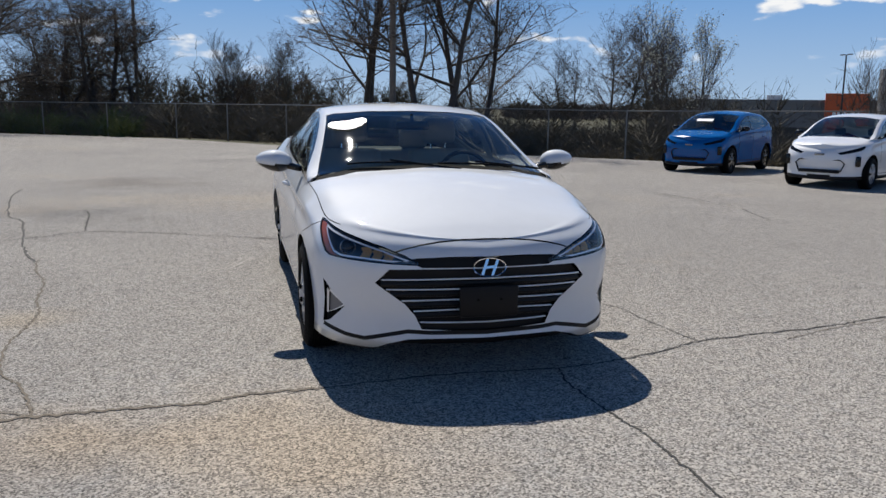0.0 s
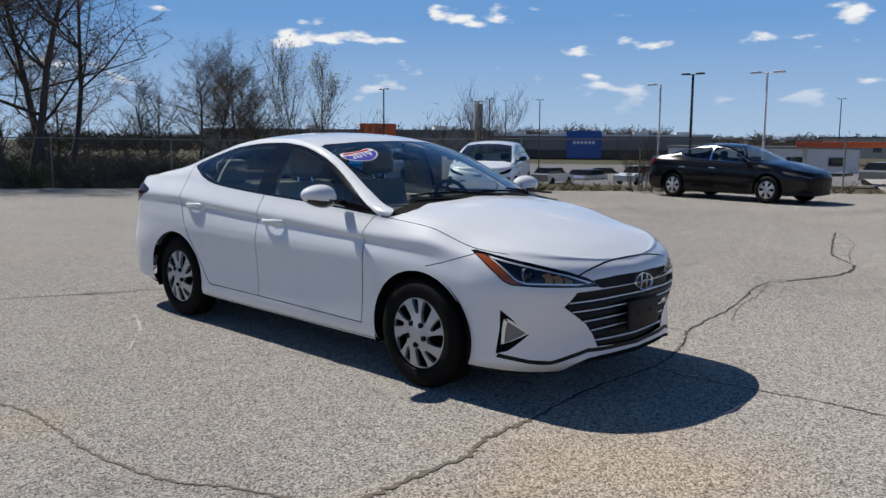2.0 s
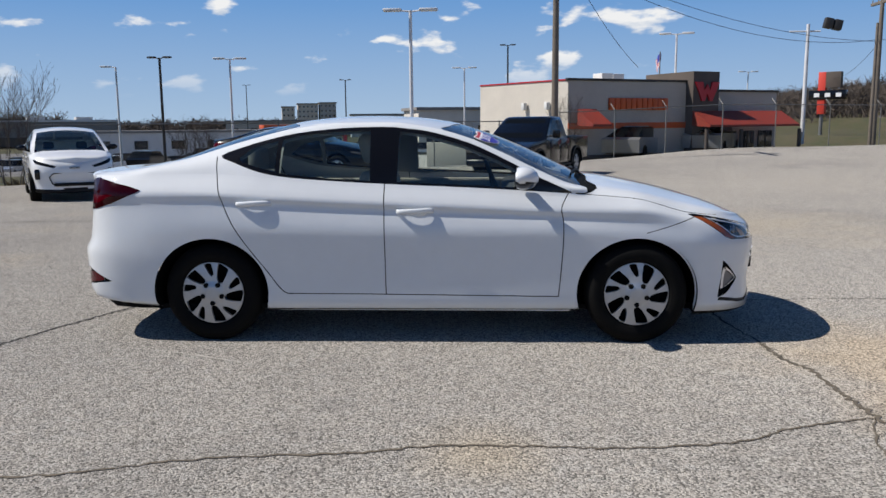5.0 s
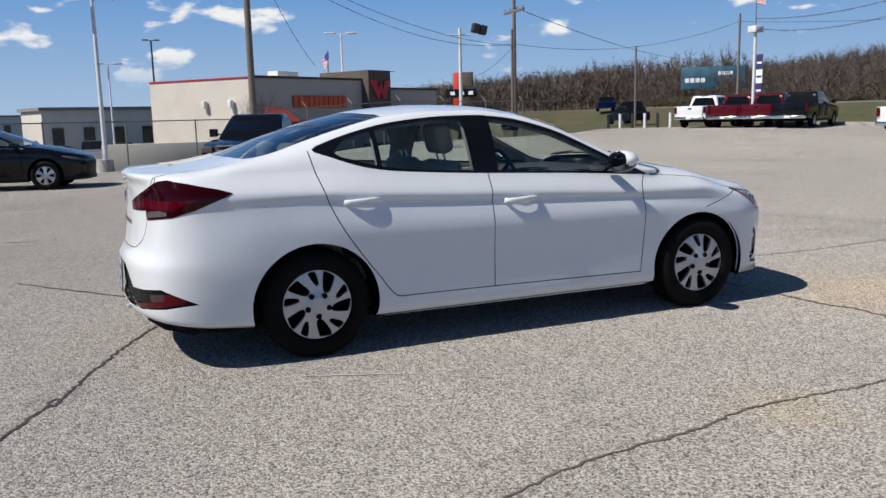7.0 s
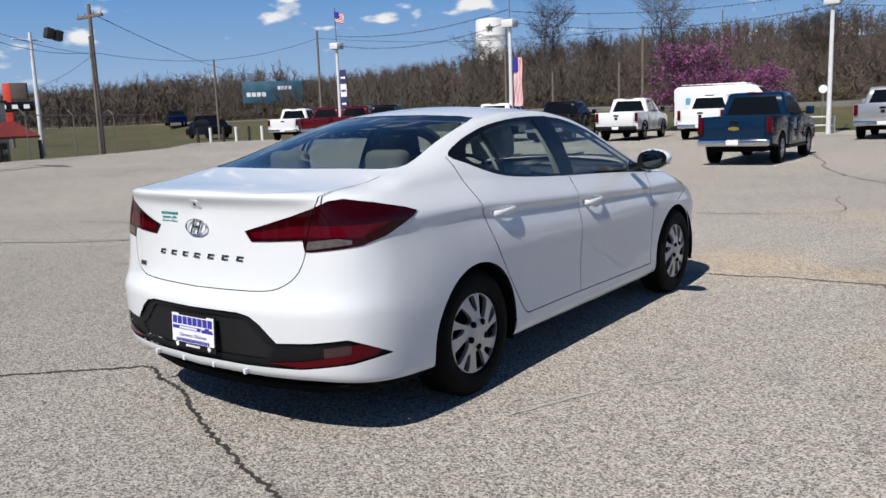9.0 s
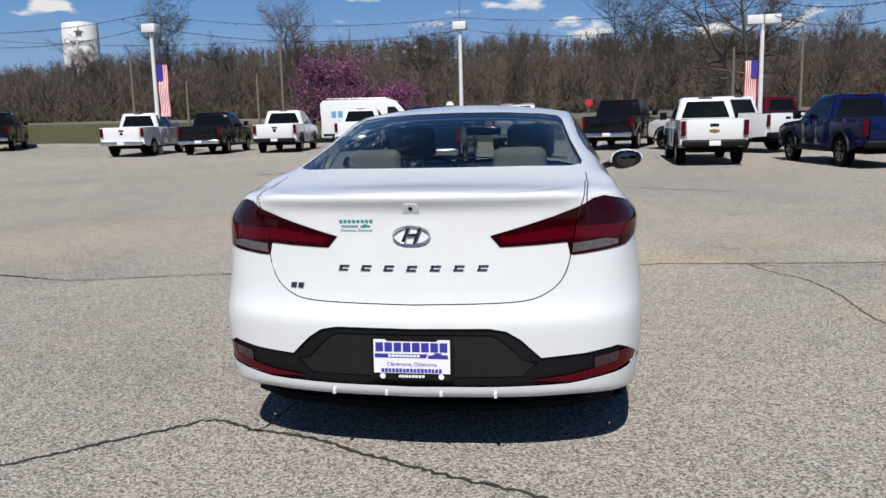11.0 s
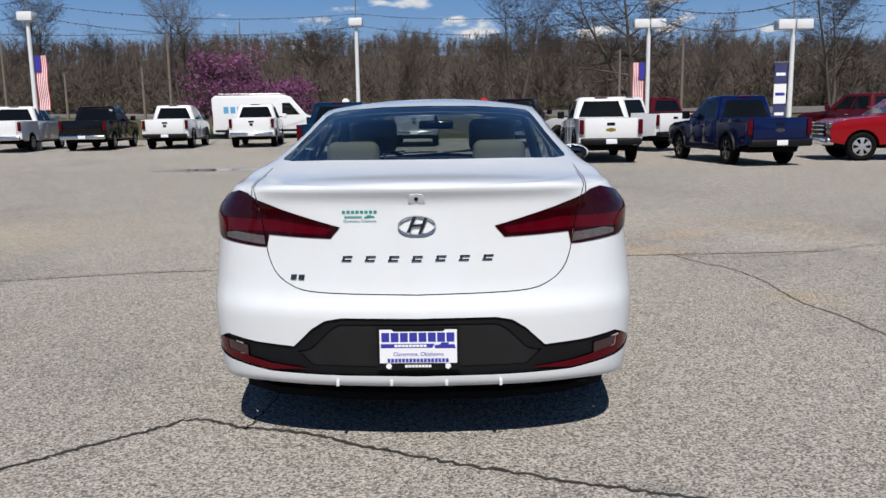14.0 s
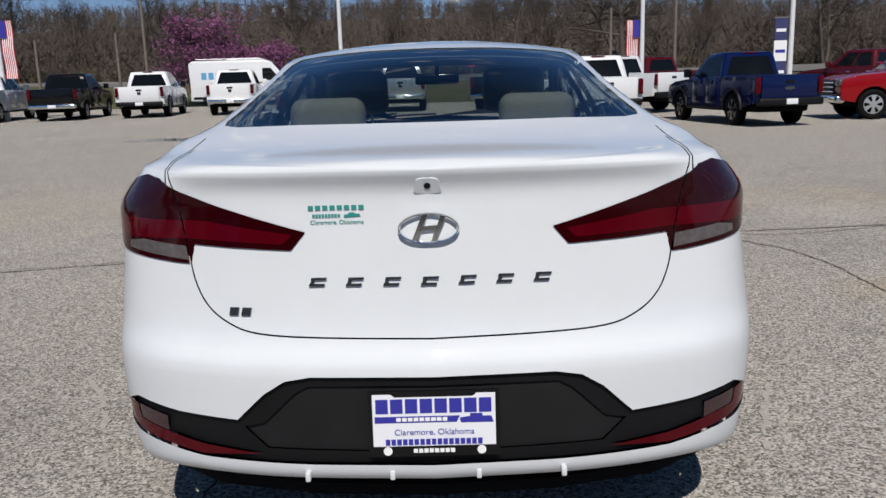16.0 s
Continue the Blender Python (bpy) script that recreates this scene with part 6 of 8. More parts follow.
            if not chrome:
                bm = bmesh.new()
                arc = np.linspace(0.02, math.pi - 0.02, 15)
                rr = [[bm.verts.new((s * (w + dx), y + (ar + dr) * math.cos(a), 0.40 + (ar + dr) * math.sin(a))) for a in arc] for dx, dr in ((-0.03, 0.0), (0.018, 0.0), (0.018, 0.055), (-0.03, 0.065))]
                for p, q in zip(rr, rr[1:]):
                    for i in range(len(arc) - 1):
                        bm.faces.new((p[i], p[i + 1], q[i + 1], q[i]))
                bmesh.ops.recalc_face_normals(bm, faces=bm.faces[:])
                part("fender_flare", bm, PLASTIC, t)
            wheel(t, s * (w - 0.14), y, 0.395, r=0.395, w=0.26, spokes=6, lugs=False, rim_mat=None if chrome or colour is DARKNAVY else DARKCHROME)
    bm = box(bmesh.new(), -w * 0.52, w * 0.52, f0 + 0.03, f0 + 0.12, 0.66, hood - 0.12, 0.03)
    g = part("grille", bm, PLASTIC, t)
    for z in (0.74, 0.86, 0.98):
        bm = box(bmesh.new(), -w * 0.55, w * 0.55, f0 + 0.005, f0 + 0.05, z - 0.02, z + 0.02, 0.012)
        part("grille_bar", bm, CHROME if chrome or colour is DARKNAVY else DARKCHROME, g)
    bm = box(bmesh.new(), -w * 0.95, w * 0.95, f0 - 0.04, f0 + 0.22, 0.44, 0.64, 0.06, 3)
    part("front_bumper", bm, CHROME if chrome else colour if colour is DARKNAVY else PLASTIC, t)
    bm = box(bmesh.new(), -w * 0.93, w * 0.93, r0 - 0.10, r0 + 0.14, 0.50, 0.68, 0.05, 3)
    rb = part("rear_bumper", bm, CHROME if chrome else PLASTIC, t)
    bm = box(bmesh.new(), -0.155, 0.155, r0 + 0.13, r0 + 0.146, 0.53, 0.66, 0.004)
    part("plate", bm, PLATEWHITE, rb, "white plate")
    bm = box(bmesh.new(), -w * 0.75, w * 0.75, f0 + 0.4, r0 - 0.3, 0.34, 0.50, 0.03)
    part("chassis", bm, WELL, t)
    bm = box(bmesh.new(), -0.20, 0.20, b1 - 0.06, b1 + 0.02, zt - 0.045, zt - 0.012, 0.01)
    part("high_brake_lamp", bm, REDLENS, t)
    return t


def small_car(name, label, colour, m, sy, sx, sz, centre, rail, dlo, split, hood_end, deck_start, wheels, shield, rearglass, lamp, tail, grille, hatch=False, two_tone=None):
    """A closed car by the same lofting as the sedan, in its own proportions."""
    t = thing(name, label, "car", m)
    plan = [(x * sx, y * sy) for x, y in PLAN]
    sts = {k: (a, [z * sz(z) for z in b]) for k, (a, b) in STATIONS.items()}
    sh = Shell(plan, sts, centre, rail, hood_end, deck_start, 0.06, (20, 9, 10))
    c = lambda f: f.calc_center_median()
    wr = 0.34
    for yc in wheels:
        ring = [(yc + (wr + 0.05) * math.cos(a), wr + 0.01 + (wr + 0.055) * math.sin(a)) for a in np.linspace(0, 2 * math.pi, 31)[:-1]]
        sh.mark("cut", ring, "side", where=lambda f: c(f).x > 0.5)
        sh.paint("cut", lambda f: abs(c(f).y - yc) < wr + 0.03 and c(f).z < 0.3 and f[sh.zone] == 0)
    sh.mark("trim", dlo, "side", where=lambda f: f[sh.zone] != 2)
    inner = [(y * 0.965 + 0.03 * (sum(p[0] for p in dlo) / len(dlo)), z * 0.95 + 0.05 * (sum(p[1] for p in dlo) / len(dlo))) for y, z in dlo]
    lo, hi = min(p[0] for p in dlo) - 1, max(p[0] for p in dlo) + 1
    sh.mark("glass_f", inner, "side", ("trim",), where=lambda f: c(f).y < split - 0.04)
    sh.mark("glass_r", inner, "side", ("trim",), where=lambda f: c(f).y > split + 0.04)
    up = lambda f: f[sh.zone] in (1, 2)
    sh.mark("shield", shield, "front", where=lambda f: up(f) and c(f).y < 0.2)
    sh.mark("rearglass", rearglass, "rear", where=lambda f: up(f) and c(f).y > 0.6)
    sh.paint("hood", lambda f: f[sh.zone] in (1, 2, 3) and c(f).y < hood_end)
    zb = min(p[1] for p in dlo)
    mid = [(split, zb + 0.02), (split, 0.33)]
    for p in (mid, [(wheels[0] + 0.50, zb), (wheels[0] + 0.48, 0.33)], [(wheels[1] + 0.02, zb + 0.08), (wheels[1] - 0.10, 0.80), (wheels[1] - 0.42, 0.33)], [(wheels[0] + 0.48, 0.33), (wheels[1] - 0.42, 0.33)]):
        sh.line(p, "side", ("body",), 0.012, lambda f: f[sh.zone] != 2)
    front = lambda f: c(f).y < -1.3 and f[sh.zone] == 0
    sh.mark("headlight", lamp, CORNER_F, ("body",), front)
    sh.mark("grille", grille, "front", ("body",), front)
    sh.mark("tail", tail, CORNER_R, ("body",), lambda f: c(f).y > 1.3)
    sh.paint("sill", lambda f: c(f).z < 0.30 and f[sh.zone] == 0)
    sh.piece("body_shell", ("body",), colour, t)
    sh.piece("hood", ("hood",), colour, t)
    sh.piece("lower_trim", ("sill",), PLASTIC, t, inset=0.004)
    sh.piece("grille", ("grille",), PLASTIC if two_tone is None else two_tone, t, inset=0.012)
    sh.piece("panel_gap", ("gap",), GAP, t, inset=0.006)
    sh.piece("windshield", ("shield",), TINTED, t, inset=0.004)
    sh.piece("rear_window", ("rearglass",), TINTED, t, inset=0.004)
    for s in (1, -1):
        sh.piece("window_surround", ("trim",), GLOSSBLACK if two_tone is not None else CHROME, t, (s,), 0.002)
        sh.piece("window_pane", ("glass_f",), TINTED, t, (s,), 0.005)
        sh.piece("window_pane", ("glass_r",), TINTED, t, (s,), 0.005)
        sh.piece("headlight", ("headlight",), GLOSSBLACK if two_tone is not None else CLEARREV, t, (s,), 0.003)
        sh.piece("tail_lamp", ("tail",), REDLENS, t, (s,), -0.003)
        for y in wheels:
            wheel(t, s * (0.77 * sx), y, wr, r=wr, w=0.22, spokes=6, lugs=False, rim_mat=DARKCHROME if two_tone is not None and colour is BLUE else None)
            bm = bmesh.new()
            n = 18
            rr = [[bm.verts.new((s * x, y + (wr + 0.06) * math.cos(a), wr + 0.01 + (wr + 0.06) * math.sin(a))) for a in np.linspace(-0.2, math.pi + 0.2, n)] for x in (0.5 * sx, 0.865 * sx)]
            for i in range(n - 1):
                bm.faces.new((rr[0][i], rr[0][i + 1], rr[1][i + 1], rr[1][i]))
            bm.faces.new(rr[0])
            part("wheel_well", bm, WELL, t)
        y0 = wheels[0] + 0.62
        bm = ball(bmesh.new(), (s * 0.96 * sx, y0, zb + 0.09), 1.0, 14, (0.11, 0.075, 0.065))
        part("door_mirror", bm, GLOSSBLACK if two_tone is not None else colour, t)
        bm = tube(bmesh.new(), (s * 0.80 * sx, y0, zb + 0.02), (s * 0.93 * sx, y0, zb + 0.06), 0.022)
        part("mirror_arm", bm, GLOSSBLACK, t)
        for y in (split - 0.12, wheels[1] - 0.30):
            hit = sh.tree.ray_cast(Vector((3, y, zb - 0.13)), Vector((-1, 0, 0)))[0]
            if hit is not None:
                bm = box(bmesh.new(), s * hit.x - 0.012, s * hit.x + 0.020, y - 0.10, y + 0.10, zb - 0.145, zb - 0.115, 0.01)
                part("door_handle", bm, CHROME if two_tone is None else colour, t)
        bm = bmesh.new()
        box(bm, s * 0.36 - 0.24, s * 0.36 + 0.24, 0.10, 0.24, 0.5, 1.08, 0.05, 3)
        box(bm, s * 0.36 - 0.12, s * 0.36 + 0.12, 0.16, 0.26, 1.10, 1.26, 0.04, 3)
        part("car_seat", bm, DARKCLOTH, t)
    bm = bmesh.new()
    prism(bm, [(x * 0.90, y * 0.95) for x, y in plan] + [(-x * 0.90, y * 0.95) for x, y in plan[::-1]][1:-1], 0.05, Matrix.Translation((0, 0, 0.22)))
    part("underbody", bm, WELL, t)
    bm = box(bmesh.new(), -0.68 * sx, 0.68 * sx, hood_end - 0.05, hood_end + 0.45, 0.6, 0.96, 0.08, 3)
    part("dashboard", bm, DARKCLOTH, t)
    return t


def hatch(label, colour, m, sheet_on_glass=False):
    z = lambda q: 1.0 + 0.20 * max(0, min(1, (q - 0.35) / 0.5)) * (1.0 if q < 0.9 else 0.75)
    t = small_car("hatchback", label, colour, m, 0.905, 0.985, z,
                  [(-2.1, 0.86), (-1.95, 0.95), (-1.6, 1.03), (-1.35, 1.075), (-1.22, 1.11), (-0.6, 1.42), (-0.25, 1.545), (0.2, 1.60), (0.7, 1.605), (1.3, 1.57), (1.65, 1.52), (1.82, 1.40), (1.98, 1.26), (2.12, 1.22)],
                  [(-2.1, 0.5, 0.9), (-1.3, 0.79, 1.04), (-1.0, 0.755, 1.14), (-0.5, 0.69, 1.37), (0.0, 0.64, 1.505), (0.5, 0.625, 1.55), (1.2, 0.62, 1.52), (1.62, 0.63, 1.44), (1.85, 0.66, 1.30), (2.1, 0.70, 1.2)],
                  [(-0.95, 1.06), (-0.3, 1.09), (0.5, 1.12), (1.2, 1.17), (1.62, 1.25), (1.5, 1.38), (1.2, 1.46), (0.5, 1.495), (0.0, 1.465), (-0.45, 1.33)], 0.20, -1.20, 1.85, (-1.30, 1.30),
                  [(-0.01, 1.10), (0.55, 1.09), (0.72, 1.06), (0.66, 1.30), (0.60, 1.475), (0.3, 1.52), (-0.01, 1.53)],
                  [(-0.01, 1.28), (0.55, 1.28), (0.56, 1.45), (-0.01, 1.50)],
                  [(-0.90, 0.78), (-0.60, 0.86), (-0.35, 0.93), (-0.33, 0.90), (-0.45, 0.83), (-0.85, 0.74)],
                  [(-0.95, 0.95), (-0.6, 1.10), (-0.4, 1.12), (-0.42, 1.02), (-0.8, 0.90)],
                  [(-0.01, 0.63), (0.42, 0.63), (0.50, 0.56), (0.44, 0.40), (-0.01, 0.38)], True, colour)
    bm = bmesh.new()
    y = -2.035
    path = [(-0.44, 0.40), (-0.50, 0.55), (-0.42, 0.63), (0.42, 0.63), (0.50, 0.55), (0.44, 0.40), (-0.44, 0.40)]
    for (xa, za), (xb, zb) in zip(path, path[1:]):
        tube(bm, (xa, y + 0.32 * xa * xa, za), (xb, y + 0.32 * xb * xb, zb), 0.012, n=6)
    part("grille_outline", bm, GLOSSBLACK, t)
    bm = box(bmesh.new(), -0.42, 0.42, y - 0.01, y + 0.08, 0.355, 0.425, 0.02)
    part("lower_intake", bm, PLASTIC, t)
    bm = box(bmesh.new(), -0.10, 0.10, y - 0.005, y + 0.03, 0.725, 0.765, 0.01)
    part("badge", bm, DARKCHROME, t)
    for s in (1, -1):
        bm = box(bmesh.new(), s * 0.72 - 0.05, s * 0.72 + 0.05, -1.86, -1.76, 0.50, 0.72, 0.03, 3)
        part("front_lamp", bm, GLOSSBLACK, t)
    if sheet_on_glass:
        bm = bmesh.new()
        prism(bm, [(-0.22, -0.06), (0.22, -0.06), (0.22, 0.06), (-0.22, 0.06)], 0.004, Matrix.Translation((-0.10, -0.80, 1.36)) @ Euler((radians(30), 0, 0)).to_matrix().to_4x4())
        part("window_sheet", bm, PLATEWHITE, t, "white paper sheet behind the windshield", smooth=False)
    return t


def saloon(label, colour, m):
    sy = 1.065
    one = lambda q: 1.0 + 0.02 * min(1, q)
    return small_car("sedan", label, colour, m, sy, 1.03, one, [(y * sy, z * 1.02) for y, z in CENTRE], [(y * sy, x * 1.03, z * 1.02) for y, x, z in RAIL],
                     [(y * sy, z * 1.02) for y, z in DLO], 0.30, -1.05, 1.83, (-1.42, 1.42),
                     [(-0.01, 1.06), (0.5, 1.04), (0.74, 1.0), (0.68, 1.18), (0.60, 1.36), (0.3, 1.39), (-0.01, 1.40)],
                     [(-0.01, 1.17), (0.6, 1.165), (0.66, 1.18), (0.56, 1.38), (-0.01, 1.41)],
                     [(-1.05, 0.66), (-0.70, 0.75), (-0.42, 0.80), (-0.40, 0.76), (-0.60, 0.69), (-1.05, 0.63)],
                     [(-1.0, 0.88), (-0.6, 1.03), (-0.42, 1.02), (-0.6, 0.90), (-1.0, 0.82)],
                     [(-0.01, 0.66), (0.5, 0.66), (0.58, 0.60), (0.50, 0.32), (-0.01, 0.30)])


def panel_van(label, m):
    t = thing("panel_van", label, "van", m)
    bm = bmesh.new()
    side = [(-2.95, 0.42), (-2.55, 0.40), (-2.30, 0.75), (-1.9, 0.75), (-1.62, 0.40), (1.45, 0.40), (1.7, 0.75), (2.1, 0.75), (2.35, 0.42), (2.95, 0.45), (2.95, 2.35), (2.75, 2.50), (-0.9, 2.50), (-1.25, 2.40), (-2.05, 1.45), (-2.8, 1.15), (-2.98, 0.85)]
    prism(bm, side, 2.0, Matrix.Translation((-1.0, 0, 0)) @ Matrix(((0, 0, 1, 0), (1, 0, 0, 0), (0, 1, 0, 0), (0, 0, 0, 1))))
    rim = [e for e in bm.edges if any(abs(f.normal.x) > 0.9 for f in e.link_faces) and any(abs(f.normal.x) < 0.9 for f in e.link_faces)]
    bmesh.ops.bevel(bm, geom=rim, offset=0.10, segments=4, profile=0.5, affect="EDGES", clamp_overlap=True)
    part("body", bm, WHITE2, t)
    for s in (1, -1):
        q = ((s * 1.0, -1.8, 1.4), (s * 1.0, -0.4, 1.4), (s * 1.0, -0.4, 2.3), (s * 1.0, -1.8, 2.3))
        pane(t, q if s > 0 else (q[1], q[0], q[3], q[2]), [(0.05, 0.05), (0.72, 0.05), (0.72, 0.75), (0.42, 0.75)] if s > 0 else [(0.95, 0.05), (0.58, 0.75), (0.28, 0.75), (0.28, 0.05)])
        for y in (-2.10, 1.90):
            wheel(t, s * 0.88, y, 0.36, r=0.36, w=0.22, spokes=6, lugs=False)
        bm = box(bmesh.new(), s * 0.9 - 0.08, s * 0.9 + 0.06, 2.88, 2.97, 0.9, 1.7, 0.02)
        part("tail_lamp", bm, REDLENS, t)
        bm = bmesh.new()
        for k in range(7):
            box(bm, s * 1.0 - 0.004, s * 1.0 + 0.006, -0.1 + k * 0.36, 0.16 + k * 0.36, 1.55, 1.90)
        part("lettering_bars", bm, mat("sky_blue_vinyl", (0.10, 0.32, 0.55), 0.5), t)
        bm = box(bmesh.new(), s * 1.0 - 0.01, s * 1.0 + 0.03, -2.5, 2.8, 0.55, 0.68, 0.01)
        part("rub_strip", bm, PLASTIC, t)
    pane(t, ((-0.95, -2.05, 1.45), (0.95, -2.05, 1.45), (0.85, -1.25, 2.40), (-0.85, -1.25, 2.40)), [(0.05, 0.05), (0.95, 0.05), (0.95, 0.92), (0.05, 0.92)], 0.012, name="windshield")
    for x in (-0.8, 0.8):
        bm = tube(bmesh.new(), (x, -0.7, 2.58), (x, 2.6, 2.58), 0.02, n=6)
        for y in (-0.6, 0.9, 2.4):
            tube(bm, (x, y, 2.48), (x, y, 2.58), 0.018, n=6)
        part("roof_rail", bm, SILVERPLASTIC, t)
    return t


GOLD = mat("gold_badge", (0.55, 0.38, 0.08), 0.3, 0.8)
pickup("dark slate crew-cab pickup with thin chrome grille bars by the fence", DARKNAVY, heading(17.1, -1.6, -0.915, 0.404) @ Matrix.Scale(0.93, 4), 5.4, 1.89, 1.80, 3.26, False, None, None)
saloon("black four-door sedan with chrome window trim by the fence", BLACK, heading(17.0, 4.9, -0.18, -0.98))
hatch("white compact hatchback with black mirrors parked by the fence", WHITE2, heading(11.5, 8.8, -0.85, -0.53) @ Matrix.Scale(0.93, 4))
hatch("bright blue compact hatchback with paper behind the windshield", BLUE, heading(10.9, 12.9, -0.80, -0.60) @ Matrix.Scale(0.95, 4), True)
pickup("deep blue full-size pickup seen from the tailgate", TEAL, heading(3.43, -19.3, 0.03, -1.0) @ Matrix.Diagonal((0.97, 0.97, 1.0, 1)), 5.6, 1.95, 1.86, 3.45, True, None, GOLD)
pickup("white mid-size pickup seen from the tailgate", WHITE2, heading(-4.45, -20.6, -0.02, -1.0) @ Matrix.Diagonal((0.97, 0.97, 1.06, 1)), 5.4, 1.89, 1.80, 3.26, False, None, GOLD)
pickup("royal blue mid-size pickup with black bumper", NAVY, heading(-7.95, -18.4, 0.15, -0.99) @ Matrix.Diagonal((0.95, 0.95, 1.03, 1)), 5.4, 1.89, 1.80, 3.26, False, None, DARKCHROME)
pickup("white full-size pickup with a black grille", WHITE2, heading(-6.0, -26.3, 0.60, -0.80), chrome=False)
pickup("bright red full-size pickup parked side on", RED, heading(-13.4, -18.4, 0.99, -0.12), chrome=True)
pickup("maroon full-size pickup far across the lot", MAROON, heading(-9.4, -34.2, 0.45, -0.89))
pickup("maroon full-size pickup far across the lot", MAROON, heading(-17.6, -30.4, 0.45, -0.89))
pickup("white full-size pickup in the far row", WHITE2, heading(19.8, -31.6, 0.14, -0.99), badge=PLASTIC)
pickup("black full-size pickup in the far row", BLACK, heading(16.7, -32.8, 0.14, -0.99))
pickup("white full-size pickup in the far row", WHITE2, heading(13.3, -33.4, 0.14, -0.99), badge=PLASTIC, chrome=False)
pickup("white full-size pickup in the far row", WHITE2, heading(9.6, -33.9, 0.14, -0.99), badge=PLASTIC)
pickup("silver-grey full-size pickup in the far row", SILVER, heading(1.9, -32.2, 0.02, -1.0), badge=PLASTIC)
pickup("black full-size pickup in the far row", BLACK, heading(-2.6, -30.0, -0.25, -0.97))
pickup("white full-size pickup beside the road entrance", WHITE2, heading(36.6, -33.4, 0.45, -0.89))
pickup("dark red full-size pickup in the far row", MAROON, heading(34.2, -33.9, 0.45, -0.89))
pickup("maroon full-size pickup in the far row", MAROON, heading(32.2, -34.4, 0.45, -0.89))
pickup("black full-size pickup in the far row", BLACK, heading(29.8, -34.4, 0.45, -0.89))
panel_van("white high-roof panel van with blue lettering bars", heading(10.4, -39.9, -0.99, -0.1, land_z(10.4, -39.9)))

# ---------------------------------------------------------------- trees and woods
BARK = mat("grey_bark", (0.085, 0.070, 0.058), 0.95, noise_scale=6, vary=0.35, bump=0.6, bump_scale=30)
TWIG = mat("bare_twigs", (0.075, 0.058, 0.046), 0.95, noise_scale=2, vary=0.35)
WOODS = mat("wood_brown", (0.092, 0.072, 0.058), 0.95, noise_scale=0.15, vary=0.4)
BRUSH = mat("brush_brown", (0.085, 0.070, 0.045), 0.95, noise_scale=0.4, vary=0.45)
GREENBRUSH = mat("early_green_brush", (0.085, 0.105, 0.030), 0.9, noise_scale=0.7, vary=0.4)
LITTER = layered("leaf_litter", (0.075, 0.057, 0.043), [((0.058, 0.045, 0.035), 0.2, 0.4, 0.65, 6), ((0.10, 0.08, 0.055), 1.5, 0.5, 0.75, 6)], (0.3, 8.0), (0.0, 1), 0.95)
REDBUD = mat("redbud_blossom", (0.19, 0.055, 0.145), 0.8, noise_scale=1.2, vary=0.35)
PEAR = mat("pear_blossom", (0.62, 0.60, 0.46), 0.8, noise_scale=2.5, vary=0.25)


def mesh_part(name, verts, faces, material, parent=None, kind="", label="", smooth=False):
    me = bpy.data.meshes.new(name)
    me.from_pydata(verts, [], faces)
    me.materials.append(material)
    if smooth:
        me.polygons.foreach_set("use_smooth", [True] * len(me.polygons))
    ob = new(name, me)
    ob.parent = parent
    return tagged(ob, label, kind=kind)


def limb(store, a, b, r0, r1, sides):
    verts, faces = store
    d = b - a
    if d.length < 1e-5:
        return
    d = d.normalized()
    u = d.orthogonal().normalized()
    v = d.cross(u)
    k = len(verts)
    for c, r in ((a, r0), (b, r1)):
        for i in range(sides):
            t = 2 * math.pi * i / sides
            verts.append(tuple(c + u * (r * math.cos(t)) + v * (r * math.sin(t))))
    for i in range(sides):
        j = (i + 1) % sides
        faces.append((k + i, k + j, k + sides + j, k + sides + i))


def grow(rng, thick, thin, tips, p, d, length, r, depth, most, spread, lift, fine):
    """A limb in bent lengths, with side limbs along it, down to single twigs."""
    q = p
    segs = (6, 5, 4, 3)[min(depth, 3)]
    for s in range(segs):
        d = (d + Vector((rng.uniform(-1, 1), rng.uniform(-1, 1), rng.uniform(-0.6, 0.7))) * (0.10 + 0.06 * depth) + Vector((0, 0, lift))).normalized()
        n = q + d * (length / segs)
        ra, rb = r * (1 - 0.72 * s / segs), r * (1 - 0.72 * (s + 1) / segs)
        if depth < 3:
            limb(thick if depth < 2 else thin, q, n, max(ra, fine), max(rb, fine * 0.8), (7, 5, 3)[depth])
        else:
            u = d.orthogonal().normalized() * max(ra, fine * 0.8)
            k = len(thin[0])
            thin[0].extend([tuple(q - u), tuple(q + u), tuple(n)])
            thin[1].append((k, k + 1, k + 2))
            for _ in range(2):
                e = (d + Vector((rng.uniform(-1, 1), rng.uniform(-1, 1), rng.uniform(-0.6, 0.9)))).normalized() * length * rng.uniform(0.35, 0.6)
                w = e.orthogonal().normalized() * fine * 0.55
                k = len(thin[0])
                thin[0].extend([tuple(q - w), tuple(q + w), tuple(q + e)])
                thin[1].append((k, k + 1, k + 2))
        q = n
        if depth < most and (s > 0 or depth > 0):
            for _ in range(2 if depth else 3 if s > 1 else 1):
                side = Vector((rng.uniform(-1, 1), rng.uniform(-1, 1), rng.uniform(-0.25, 0.6))).normalized()
                nd = (d * (1 - spread) + side * spread).normalized()
                grow(rng, thick, thin, tips, q, nd, length * rng.uniform(0.38, 0.62) * (1.1 - 0.45 * s / segs), rb * rng.uniform(0.40, 0.62), depth + 1, most, spread, lift, fine)
    tips.append(q)


